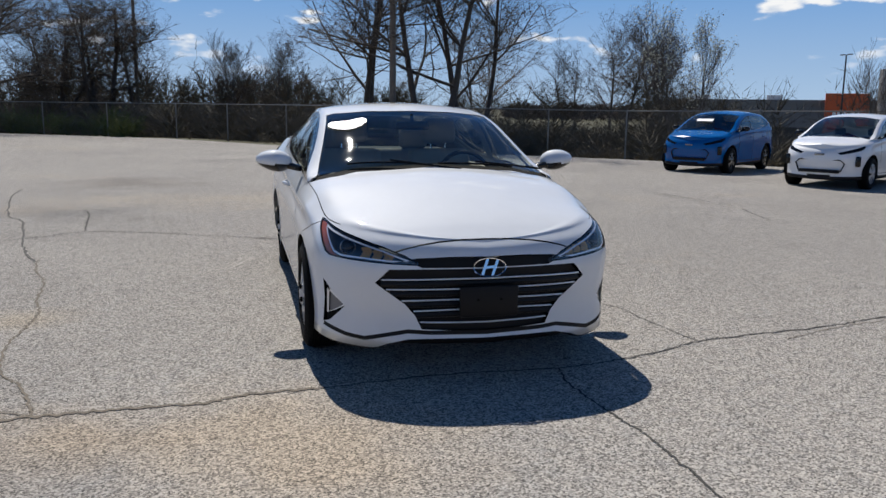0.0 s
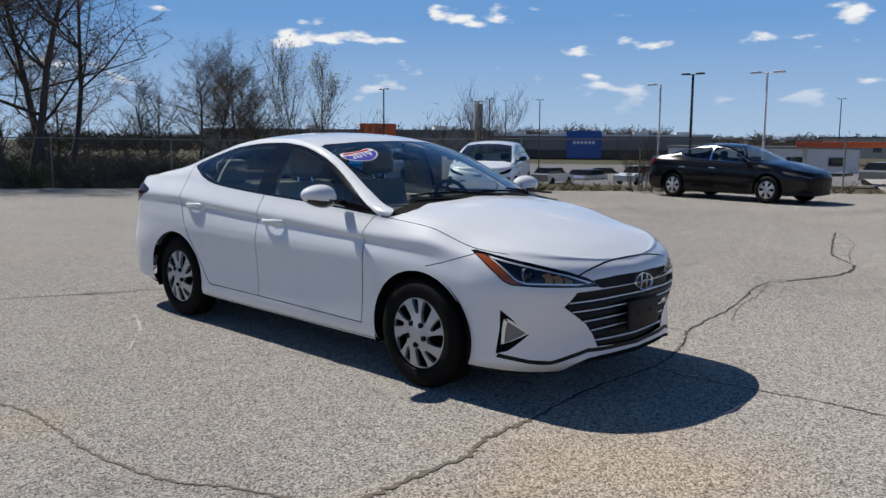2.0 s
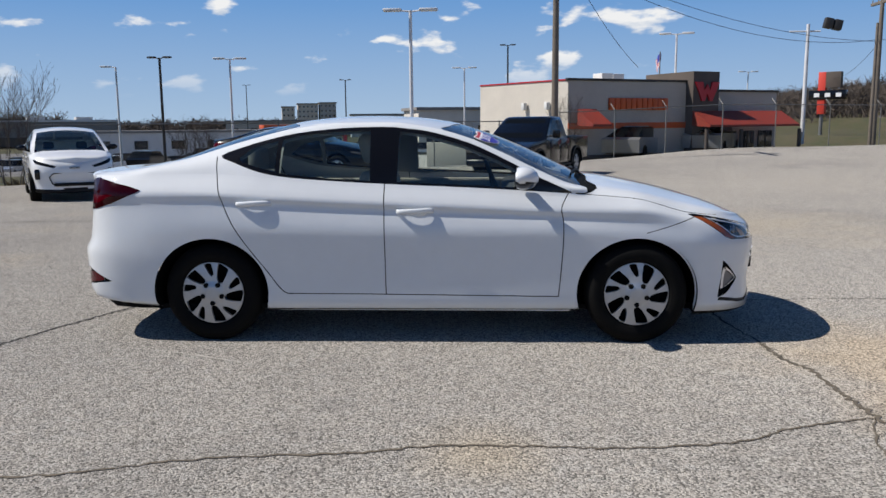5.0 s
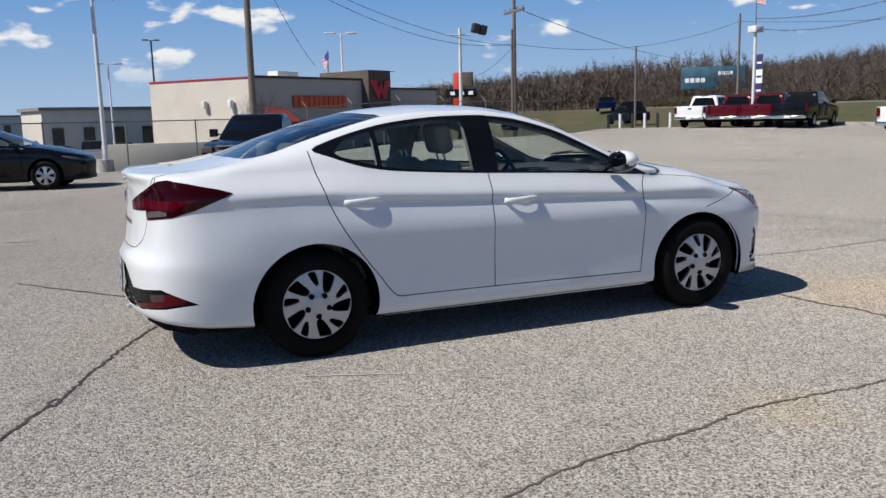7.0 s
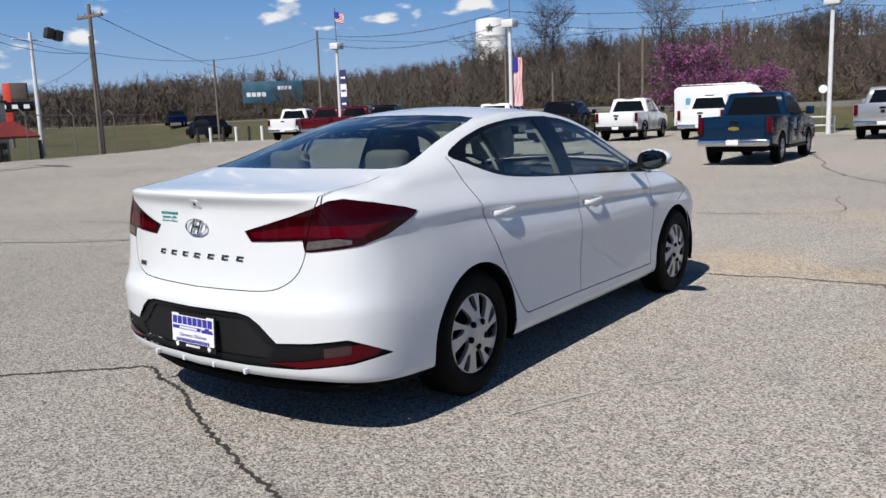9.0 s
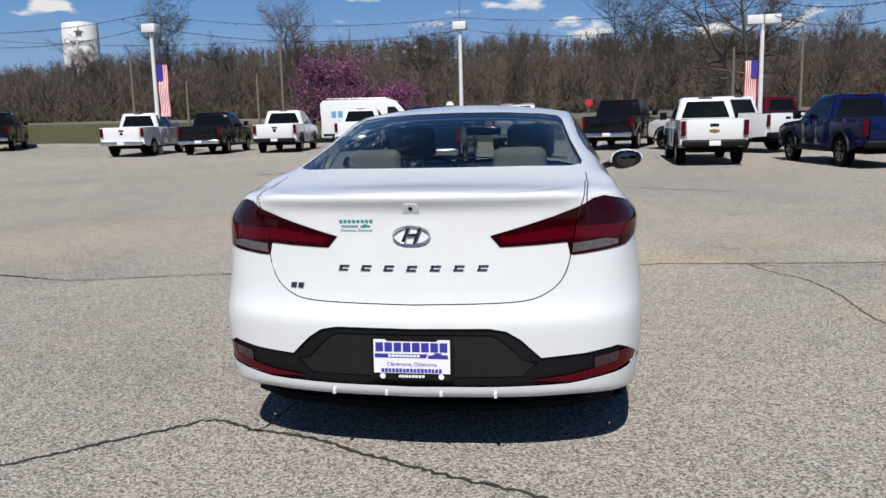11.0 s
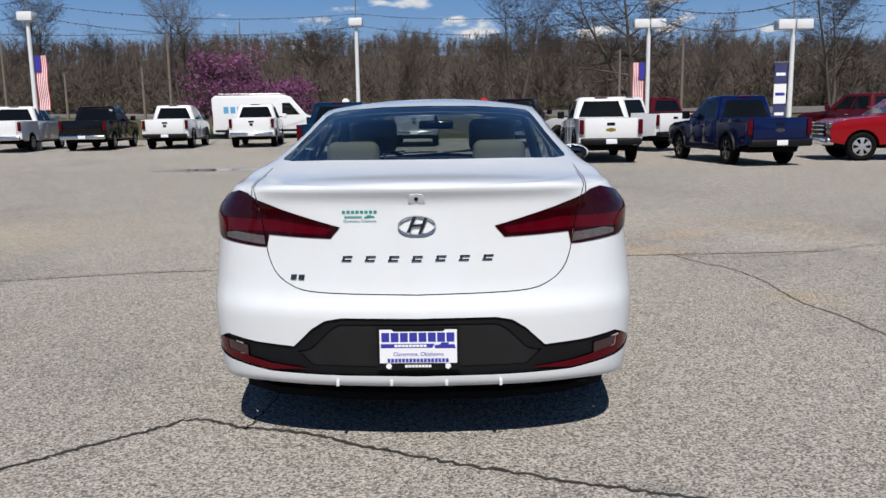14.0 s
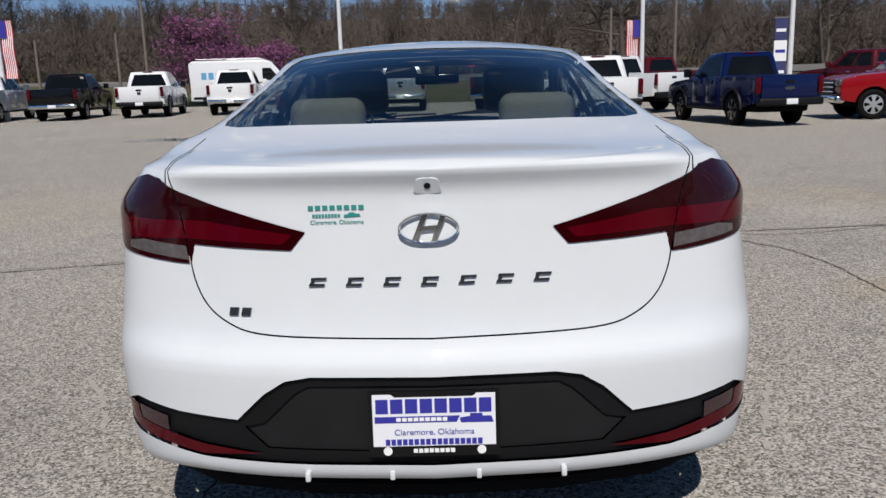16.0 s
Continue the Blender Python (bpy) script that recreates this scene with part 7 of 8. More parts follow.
def tree_shape(seed, height, stems=1, most=3, spread=0.5, lift=0.06, trunk=0.30):
    rng = random.Random(seed)
    thick, thin, tips = ([], []), ([], []), []
    for s in range(stems):
        a = rng.uniform(0, 6.28) if stems == 1 else 6.283 * s / stems + rng.uniform(-0.4, 0.4)
        lean = 0.05 if stems == 1 else rng.uniform(0.12, 0.34)
        base = Vector((math.cos(a) * 0.2 * (stems > 1), math.sin(a) * 0.2 * (stems > 1), -0.2))
        grow(rng, thick, thin, tips, base, Vector((math.cos(a) * lean, math.sin(a) * lean, 1)).normalized(), height * 0.72 * rng.uniform(0.85, 1.0), trunk * rng.uniform(0.7, 1.0), 0, most, spread, lift, 0.00095 * height)
    top = max(v[2] for v in thin[0] + thick[0])
    k = height / top
    sc = lambda vs: [(x * k, y * k, z * k) for x, y, z in vs]
    return (sc(thick[0]), thick[1]), (sc(thin[0]), thin[1]), [t * k for t in tips]


def make_tree(name, label, seed, height, x, y, stems=1, most=3, spread=0.5, lift=0.06, trunk=0.3, blossom=None, size=0.12, count=3, share=1.0, category="tree", jitter=0.35):
    t = thing(name, label, category, Matrix.Translation((x, y, land_z(x, y) - 0.05)), "trees")
    thick, thin, tips = tree_shape(seed, height, stems, most, spread, lift, trunk)
    mesh_part("trunk", *thick, BARK, t, smooth=True)
    mesh_part("crown", *thin, TWIG, t)
    if blossom:
        rng = random.Random(seed + 5)
        verts, faces = [], []
        for p in tips:
            if rng.random() > share:
                continue
            for _ in range(count):
                c = p + Vector((rng.gauss(0, jitter), rng.gauss(0, jitter), rng.gauss(0, jitter * 0.8)))
                n = Vector((rng.uniform(-1, 1), rng.uniform(-1, 1), rng.uniform(-1, 1))).normalized()
                u = n.orthogonal().normalized() * size * rng.uniform(0.5, 1.2)
                v = n.cross(u)
                k = len(verts)
                verts += [tuple(c + u), tuple(c + v * 0.8), tuple(c - u), tuple(c - v * 0.8)]
                faces += [(k, k + 1, k + 2, k + 3)]
        mesh_part("blossom", verts, faces, blossom, t)
    return t


shapes = [make_tree("bare_tree", "tall bare tree with a wide spreading grey crown", 11, 12.5, 6.6, 27.2, 2, 3, 0.74, 0.02, 0.19),
          make_tree("bare_tree", "tall bare tree with a rounded grey crown", 12, 14.0, 9.0, 29.5, 2, 3, 0.66, 0.05, 0.20),
          make_tree("bare_tree", "wide bare tree with low spreading limbs", 13, 10.5, -9.0, 46.0, 3, 3, 0.80, 0.0, 0.22),
          make_tree("bare_tree", "bare tree with fine upright twigs", 14, 8.6, 18.0, 34.0, 2, 3, 0.62, 0.07, 0.13)]
spots = [(0, -18.0, 44.5, 0.86, 15), (2, -11.5, 46.5, 0.8, 95), (0, -23.5, 45, 0.9, 210), (2, -29, 48, 0.9, 330), (1, -12.5, 50, 0.7, 160), (0, -7.0, 45, 0.62, 260), (2, -15.5, 44.5, 1.12, 40), (0, -20.5, 47, 1.0, 120), (2, -26, 46, 1.0, 290), (3, 20.5, 33.5, 0.74, 70), (3, 17.0, 37, 0.78, 200), (1, 12.5, 40, 0.60, 20), (0, 4.3, 30.5, 0.92, 60), (3, 1.0, 40, 0.75, 80), (3, -1.5, 46, 0.8, 130), (0, 26, 44, 0.7, 240),
         (2, -13.0, -56.5, 1.12, 80), (1, -4.6, -60, 0.82, 10), (3, -19, -58, 0.9, 140), (1, 24, -66, 0.85, 260), (2, 14, -78, 0.95, 10), (3, 33, -72, 1.0, 60), (3, 4, -70, 1.0, 300), (0, -30, -62, 0.9, 30), (1, 45, -82, 1.0, 90), (3, -9, -72, 1.1, 45), (2, 60, -92, 0.9, 180)]
for n, x, y, s, a in spots:
    copy_thing(shapes[n], Matrix.Translation((x, y, land_z(x, y) - 0.05)) @ Matrix.Rotation(radians(a), 4, "Z") @ Matrix.Scale(s, 4))
make_tree("pear_tree", "young pear tree with sparse pale blossom behind the fence", 21, 5.2, 13.2, 18.5, 2, 3, 0.36, 0.16, 0.05, PEAR, 0.032, 1, 0.7, jitter=0.08)
make_tree("redbud_tree", "spreading redbud tree in purple blossom", 22, 5.6, 13.0, -41.5, 4, 3, 0.72, -0.02, 0.15, REDBUD, 0.07, 2, 0.9, jitter=0.16)
make_tree("redbud_tree", "smaller redbud tree in purple blossom", 23, 3.6, 9.9, -42.2, 3, 3, 0.70, -0.02, 0.09, REDBUD, 0.06, 2, 0.9, jitter=0.14)
make_tree("bare_shrub", "leafless brown shrub against the fence", 24, 1.9, 17.6, 8.1, 7, 2, 0.4, 0.05, 0.02, category="shrub")
make_tree("bare_shrub", "thin leafless saplings against the fence", 25, 3.6, 15.4, 12.4, 5, 2, 0.40, 0.10, 0.02, category="shrub")
make_tree("bare_shrub", "thin leafless sapling beside the restaurant fence", 26, 2.8, 28.5, -3.6, 4, 2, 0.40, 0.08, 0.02, category="shrub")


def thicket(name, label, seed, spots, height, material, twigs=26, width=0.020, category="woods", reach=0.45):
    """Many leafless plants as thin tapering blades, in one mesh."""
    rng = random.Random(seed)
    verts, faces = [], []

    def blade(a, b, w):
        d = b - a
        u = d.cross(Vector((rng.uniform(-1, 1), rng.uniform(-1, 1), rng.uniform(-0.2, 0.2)))).normalized() * w
        k = len(verts)
        verts.extend([tuple(a - u), tuple(a + u), tuple(b)])
        faces.append((k, k + 1, k + 2))

    for x, y, s in spots:
        z = land_z(x, y) - 0.1
        h = height * s
        base = Vector((x, y, z))
        top = base + Vector((rng.uniform(-0.1, 0.1) * h, rng.uniform(-0.1, 0.1) * h, h * 0.75))
        if h > 3.5:
            blade(base, top + Vector((0, 0, h * 0.2)), width * 2.2 * s)
        for _ in range(twigs):
            f = rng.uniform(0.12, 1.0) if h > 3.5 else rng.uniform(0, 0.4)
            a = base.lerp(top, f)
            r = h * reach * (1.15 - f * 0.7)
            q = rng.uniform(0, 6.283)
            b = a + Vector((math.cos(q) * r * rng.uniform(0.3, 1), math.sin(q) * r * rng.uniform(0.3, 1), h * rng.uniform(0.08, 0.40)))
            blade(a, b, width * 1.6)
            for _ in range(3):
                c = a.lerp(b, rng.uniform(0.3, 0.95))
                blade(c, c + Vector((rng.uniform(-1, 1), rng.uniform(-1, 1), rng.uniform(0.0, 1.2))) * h * 0.12, width)
    return tagged(mesh_part(name, verts, faces, material), label, category, kind="stuff")


rng = random.Random(31)
hill = [(x, y, rng.uniform(0.7, 1.15)) for x, y in ((rng.uniform(-110, 190), -64 - 120 * rng.random() ** 1.5) for _ in range(4600)) if y < -63 - max(0, x - 40) * 0.22]
thicket("hillside_woods", "dense leafless brown woods on the hillside", 32, hill, 4.7, WOODS, 30, 0.024, reach=0.40)
edge = [(x, -62 - max(0, x - 40) * 0.22 - rng.random() * 5, rng.uniform(0.5, 1.3)) for x in (rng.uniform(-90, 110) for _ in range(420))]
thicket("woodland_edge_brush", "tangled brown brush along the foot of the hill", 33, edge, 2.4, BRUSH, 40, 0.022, category="brush")
north = []
for _ in range(1000):
    f = rng.random()
    k = f * 7
    i = min(int(k), 6)
    pts = [(-34, 48), (-15, 43.5), (-4, 37), (2.5, 29), (7, 26.0), (11, 25), (14.8, 21.5), (18.5, 16.5)]
    a, b = pts[i], pts[i + 1]
    g = k - i
    north.append((a[0] + (b[0] - a[0]) * g + rng.uniform(-1, 4), a[1] + (b[1] - a[1]) * g + rng.uniform(0, 12), rng.uniform(0.5, 1.2)))
thicket("fence_brush", "tangled leafless brush behind the fence", 34, north, 3.0, BRUSH, 60, 0.012, category="brush", reach=0.75)
far_n = [(rng.uniform(-75, 16), rng.uniform(50, 84), rng.uniform(0.6, 1.1)) for _ in range(460)]
thicket("far_woods", "leafless woods beyond the fence", 35, far_n, 5.2, BRUSH, 40, 0.028, reach=0.42)
sprout = [(x + rng.uniform(-2, 2), y + rng.uniform(-2, 3), rng.uniform(0.4, 1.0)) for x, y in ((-12, 42), (-11, 41.5), (-13, 43), (-6, 37), (-16, 43), (4.5, 26), (-9, 40)) for _ in range(7)]
thicket("green_undergrowth", "undergrowth just coming into green leaf", 36, sprout, 2.6, GREENBRUSH, 80, 0.018, category="brush", reach=0.5)
dry = [(x + rng.uniform(0.3, 2.2), y + rng.uniform(0.2, 2.0), rng.uniform(0.4, 1.0)) for x, y in ((FENCE[i][0] + (FENCE[i + 1][0] - FENCE[i][0]) * g, FENCE[i][1] + (FENCE[i + 1][1] - FENCE[i][1]) * g) for i in range(1, 8) for g in np.linspace(0, 1, 30))]
thicket("dry_weeds", "dry weeds along the fence", 37, dry, 0.9, mat("dry_weed", (0.17, 0.13, 0.075), 0.95, noise_scale=0.6, vary=0.4), 16, 0.010, category="weeds", reach=0.5)
ridge = [(math.cos(a) * r, math.sin(a) * r, rng.uniform(0.6, 1.3) * (1.4 if 0.5 < a < 0.84 else 1.0)) for a, r in ((rng.uniform(-0.25, 1.25), rng.uniform(330, 420)) for _ in range(1300))]
thicket("far_ridge", "distant leafless tree line on the horizon", 38, ridge, 6.5, WOODS, 34, 0.16, reach=1.2)
east = [(x, y, 0.45 + 0.75 * min(1, max(0, (-y - 34) / 45)) * rng.uniform(0.8, 1.2)) for x, y in ((rng.uniform(112, 250), rng.uniform(-110, -34)) for _ in range(1500))]
thicket("roadside_woods", "leafless woods rising beyond the road", 39, east, 6.2, WOODS, 20, 0.05, reach=0.40)
bm = sheet(list(np.linspace(-160, 230, 40)), list(np.linspace(-330, -61, 30)), lambda x, y: land_z(x, y) + 0.06, lambda x, y: y < -63 - max(0, x - 40) * 0.22)
tagged(part("woodland_floor", bm, LITTER), "brown leaf litter under the woods", "ground", kind="structure")

# ---------------------------------------------------------------- chain-link fence
GALV = mat("galvanised_steel", (0.19, 0.19, 0.185), 0.6, 0.4, noise_scale=8, vary=0.2)
RUSTY = mat("dull_wire", (0.16, 0.15, 0.14), 0.6, 0.5, noise_scale=5, vary=0.3)
fence = thing("chain_link_fence", "chain-link fence with a top rail and steel posts", "fence")
wires_v, wires_f = [], []
along = 0.0
for i, ((ax, ay), (bx, by)) in enumerate(zip(FENCE, FENCE[1:])):
    a, b = Vector((ax, ay, 0)), Vector((bx, by, 0))
    n = max(1, round((b - a).length / (4.5 if i < 6 else 3.0)))
    tall = 1.62 if i < 9 else 1.95
    for k in range(n):
        p, q = a.lerp(b, k / n), a.lerp(b, (k + 1) / n)
        p.z, q.z = lot_z(p.x, p.y) - 0.05, lot_z(q.x, q.y) - 0.05
        bm = tube(bmesh.new(), p, p + Vector((0, 0, tall + 0.05)), 0.026, n=8)
        post = part("post", bm, GALV, fence)
        if i >= 9:
            side = Vector(((q - p).y, -(q - p).x, 0)).normalized()
            bm = tube(bmesh.new(), p + Vector((0, 0, tall)), p + Vector((0, 0, tall + 0.28)) - side * 0.28, 0.018, n=6)
            part("barb_arm", bm, GALV, post)
        bm = tube(bmesh.new(), p + Vector((0, 0, tall)), q + Vector((0, 0, tall)), 0.022, n=6)
        part("top_rail", bm, GALV, fence)
        d = q - p
        m = int(d.length / 0.075)
        for j in range(m):
            for sgn in (1, -1):
                u0 = j / m
                u1 = u0 + sgn * tall * 0.62 / d.length
                lo, hi = p + d * u0 + Vector((0, 0, 0.04)), p + d * min(max(u1, 0), 1)
                frac = (min(max(u1, 0), 1) - u0) / (u1 - u0)
                hi = hi + Vector((0, 0, 0.04 + (tall - 0.06) * frac))
                e = d.normalized() * 0.0024
                c = len(wires_v)
                wires_v += [tuple(lo - e), tuple(lo + e), tuple(hi + e), tuple(hi - e)]
                wires_f.append((c, c + 1, c + 2, c + 3))
mesh_part("wire_mesh", wires_v, wires_f, RUSTY, fence, "stuff", "woven wire mesh")

# ---------------------------------------------------------------- poles, lamps and cables
POLEWHITE = mat("white_pole_paint", (0.66, 0.67, 0.68), 0.5, noise_scale=3, vary=0.08)
POLEWOOD = mat("weathered_pole_wood", (0.16, 0.135, 0.11), 0.9, noise_scale=5, vary=0.3, bump=0.4, bump_scale=40)
DARKPOLE = mat("bronze_pole", (0.05, 0.045, 0.04), 0.5, 0.4)
CABLE = mat("black_cable", (0.015, 0.015, 0.016), 0.7)
LAMPGLASS = mat("lamp_panel", (0.72, 0.73, 0.74), 0.3)


def lot_lamp(x, y, top, label, colour, arms=1.0, heads=2, base=None, turn=0.0, r=0.075, concrete=True):
    t = thing("light_pole", label, "light pole", Matrix.Translation((x, y, (lot_z(x, y) if base is None else base))) @ Matrix.Rotation(radians(turn), 4, "Z"), "light poles")
    h = top - t.location.z
    part("pole", tube(bmesh.new(), (0, 0, 0.3 if concrete else 0), (0, 0, h), r, r * 0.72, 12), colour, t)
    if concrete:
        part("pole_base", tube(bmesh.new(), (0, 0, -0.1), (0, 0, 0.38), 0.24, 0.22, 16), CONCRETE, t)
    for s in ((1, -1) if heads == 2 else (1,)):
        arm = part("arm", tube(bmesh.new(), (0, 0, h - 0.04), (0, s * 0.35 * arms, h), 0.03, 0.025, 8), colour, t)
        bm = box(bmesh.new(), -0.14, 0.14, min(s * 0.3 * arms, s * 0.95 * arms), max(s * 0.3 * arms, s * 0.95 * arms), h - 0.02, h + 0.07, 0.03, 2)
        head = part("lamp_head", bm, colour, t)
        bm = box(bmesh.new(), -0.11, 0.11, min(s * 0.35 * arms, s * 0.9 * arms), max(s * 0.35 * arms, s * 0.9 * arms), h - 0.03, h - 0.018, 0.004)
        part("diffuser", bm, LAMPGLASS, head)
    return t


lot_lamp(23.0, 2.3, 5.25, "white double-headed light pole on a concrete foot", POLEWHITE)
lot_lamp(41.6, 14.6, 5.2, "white double-headed light pole on a concrete foot", POLEWHITE, base=-1.2, turn=8)
lot_lamp(41.2, -10.8, 6.2, "white double-headed light pole behind the fence", POLEWHITE, base=-0.4, turn=-14)
lot_lamp(58, 1.5, 5.6, "white double-headed light pole of the store lot", POLEWHITE, base=-2.0)
lot_lamp(78, -26, 6.2, "white double-headed light pole by the road", POLEWHITE, base=-0.5)
lot_lamp(44.0, 22.5, 5.0, "tall single-headed light pole of the store lot", POLEWHITE, heads=1, base=-2.4)
for x, y, top in ((39.0, 17.7, 5.1), (74, 63, 6.5), (96, 72, 7.5), (88, 16, 6.4), (64, 56, 5.6), (130, 40, 8.0), (112, 92, 8.6), (52.6, 58.8, 6.5), (66, -2, 8.0)):
    lot_lamp(x, y, top, "dark bronze light pole of the store lot", DARKPOLE, 0.7, base=land_z(x, y), r=0.09, concrete=False)


BANNERBLUE = mat("faded_banner_blue", (0.03, 0.035, 0.12), 0.7, noise_scale=3, vary=0.2)


def dealer_pole(x, y, top, banner=None, flag=False, heads=2, turn=0, stars=True):
    z = lot_z(x, y)
    t = thing("flag_light_pole", "white dealership pole with box lamps" + (" and a flag on top" if flag else ""), "light pole", Matrix.Translation((x, y, z)) @ Matrix.Rotation(radians(turn), 4, "Z"), "dealership poles")
    h = top - z
    part("pole", tube(bmesh.new(), (0, 0, 0), (0, 0, h), 0.11, 0.085, 12), POLEWHITE, t)
    for s in ((1, -1) if heads == 2 else (0,)):
        bm = box(bmesh.new(), s * 0.36 - 0.33, s * 0.36 + 0.33, -0.30, 0.30, h - 0.30, h + 0.08, 0.03)
        part("box_lamp", bm, POLEWHITE, t)
    part("mast", tube(bmesh.new(), (0, 0, h), (0, 0, h + 2.2), 0.035, 0.025, 8), GALV, t)
    if flag:
        stars_and_stripes(t, Vector((0, 0, h + 1.35)), 0.85, 0.62, 0)
    if banner == "stripes":
        stars_and_stripes(t, Vector((0.16, 0, h - 4.2)), 0.52, 2.4, 90)
    elif banner:
        for k, (z0, z1, m) in enumerate(((0.0, 0.75, BANNERBLUE), (0.76, 1.55, INKWHITE), (1.56, 2.4, BANNERBLUE))):
            bm = box(bmesh.new(), 0.16, 0.66, -0.01, 0.01, h - 4.0 + z0, h - 4.0 + z1)
            part("banner", bm, m, t, "blue and white hanging banner")
        for k in range(3):
            bm = box(bmesh.new(), 0.22, 0.60, -0.016, 0.016, h - 3.72 + k * 0.8, h - 3.60 + k * 0.8)
            part("banner_bar", bm, (INKWHITE, INKBLUE, INKWHITE)[k], t)
        for z0 in (-4.02, -1.58):
            part("banner_rod", tube(bmesh.new(), (0, 0, h + z0), (0.70, 0, h + z0), 0.02, n=6), GALV, t)
    return t


def stars_and_stripes(parent, at, w, h, turn):
    """A waving flag: striped fly and a blue canton."""
    m = Matrix.Translation(at) @ Matrix.Rotation(radians(turn), 4, "Y")
    n = 13
    for k in range(n):
        bm = bmesh.new()
        cols = 10
        a, b = k * h / n, (k + 1) * h / n
        prev = None
        for c in range(cols + 1):
            x = c / cols * w
            if turn == 0:
                y = 0.08 * math.sin(5 * x + 0.5 * k * 0.2) * (x / w)
                pair = [bm.verts.new(at + Vector((x * 0.95, y, a - 0.25 * x))), bm.verts.new(at + Vector((x * 0.95, y, b - 0.25 * x)))]
            else:
                zz = c / cols * h
                y = 0.04 * math.sin(4 * zz)
                pair = [bm.verts.new(at + Vector((k * w / n, y, zz))), bm.verts.new(at + Vector(((k + 1) * w / n, y, zz)))]
            if prev:
                bm.faces.new((prev[0], pair[0], pair[1], prev[1]))
            prev = pair
        part("flag_stripe", bm, INKRED if k % 2 == 0 else INKWHITE, parent)
    bm = bmesh.new()
    if turn == 0:
        c = [Vector((0, -0.012, h * 0.46)), Vector((w * 0.4, 0.02, h * 0.46 - 0.1 * w)), Vector((w * 0.4, 0.02, h - 0.1 * w)), Vector((0, -0.012, h))]
    else:
        c = [Vector((0, 0.05, h * 0.70)), Vector((w * 0.46, 0.05, h * 0.70)), Vector((w * 0.46, 0.05, h)), Vector((0, 0.05, h))]
    low = [bm.verts.new(at + p + Vector((0, 0.03, 0))) for p in c]
    top = [bm.verts.new(at + p - Vector((0, 0.05 if turn == 0 else 0.09, 0))) for p in c]
    bm.faces.new(low), bm.faces.new(top[::-1])
    for i in range(4):
        bm.faces.new((low[i], low[(i + 1) % 4], top[(i + 1) % 4], top[i]))
    bmesh.ops.recalc_face_normals(bm, faces=bm.faces[:])
    part("flag_canton", bm, INKBLUE, parent)


dealer_pole(19.0, -31.4, 6.0, "stripes", True, 1, 180)
dealer_pole(5.0, -36.0, 6.0, None, False, 1)
dealer_pole(-8.6, -32.4, 5.3, "stripes", True, 2, 0)
dealer_pole(-13.6, -28.8, 4.8, "blue", True, 2, 0)
dealer_pole(33.0, -33.6, 6.1, "blue", True, 1, 180)


def utility_pole(x, y, top, arm=True, r=0.14, lean=0.0, label="weathered wooden utility pole with a crossarm"):
    z = land_z(x, y)
    t = thing("utility_pole", label, "utility pole", Matrix.Translation((x, y, z - 0.1)) @ Euler((0, radians(lean), 0)).to_matrix().to_4x4(), "utility poles")
    h = top - z
    part("pole", tube(bmesh.new(), (0, 0, 0), (0, 0, h), r, r * 0.68, 12), POLEWOOD, t)
    if arm:
        part("crossarm", box(bmesh.new(), -1.2, 1.2, -0.06, 0.06, h - 0.7, h - 0.55, 0.01), POLEWOOD, t)
        for k in (-1.1, -0.45, 0.45, 1.1):
            part("insulator", tube(bmesh.new(), (k, 0, h - 0.55), (k, 0, h - 0.38), 0.035, 0.02, 8), GALV, t)
    return t


utility_pole(-7.6, 51.6, 9.4)
utility_pole(4.6, 25.4, 11.0)
utility_pole(25.6, -2.9, 10.5, label="tall grey wooden utility pole by the fence")
utility_pole(38.6, -20.6, 8.1)
utility_pole(38.3, -20.3, 6.4, False, 0.10, label="slim steel service pole beside a utility pole")
for x, y, top in ((48, -36, 6.4), (37.5, -36.5, 7.6), (24.6, -46, 4.3), (19.7, -46, 4.6), (17.5, -44.6, 6.6), (-13.6, -45.5, 6.2), (-10.0, -46.5, 5.2), (29, -47, 6.5)):
    utility_pole(x, y, top, False, 0.10, label="plain wooden pole along the road")
utility_pole(15.3, -53, 8.0, False, 0.06, label="thin dark mast beside the road")
# flood lamp pole
t = thing("flood_light_pole", "white pole with two square flood lamps", "light pole", Matrix.Translation((36.6, -16.2, lot_z(36.6, -16.2))))
part("pole", tube(bmesh.new(), (0, 0, 0), (0, 0, 5.9), 0.11, 0.08, 12), POLEWHITE, t)
part("arm", tube(bmesh.new(), (0, 0.9, 5.55), (0, -0.6, 5.55), 0.04, n=8), POLEWHITE, t)
for s in (-0.22, 0.42):
    part("flood_lamp", box(bmesh.new(), -0.18, 0.18, s * 0.7 - 0.20, s * 0.7 + 0.20, 5.75, 6.25, 0.04, 2, Euler((radians(12), 0, 0)).to_matrix().to_4x4()), DARKPOLE, t)


def cable(name, a, b, sag, r=0.012, label="thin black overhead cable between poles", pennants=False, n=24):
    bm = bmesh.new()
    a, b = Vector(a), Vector(b)
    pts = [a.lerp(b, k / n) - Vector((0, 0, sag * 4 * (k / n) * (1 - k / n))) for k in range(n + 1)]
    across = (b - a).cross(Vector((0, 0, 1))).normalized()
    rings = [[bm.verts.new(p + across * (r * math.cos(k * 1.2566)) + Vector((0, 0, r * math.sin(k * 1.2566)))) for k in range(5)] for p in pts]
    for p, q in zip(rings, rings[1:]):
        for k in range(5):
            bm.faces.new((p[k], p[(k + 1) % 5], q[(k + 1) % 5], q[k]))
    c = tagged(part(name, bm, CABLE), label, "cable")
    return c, pts


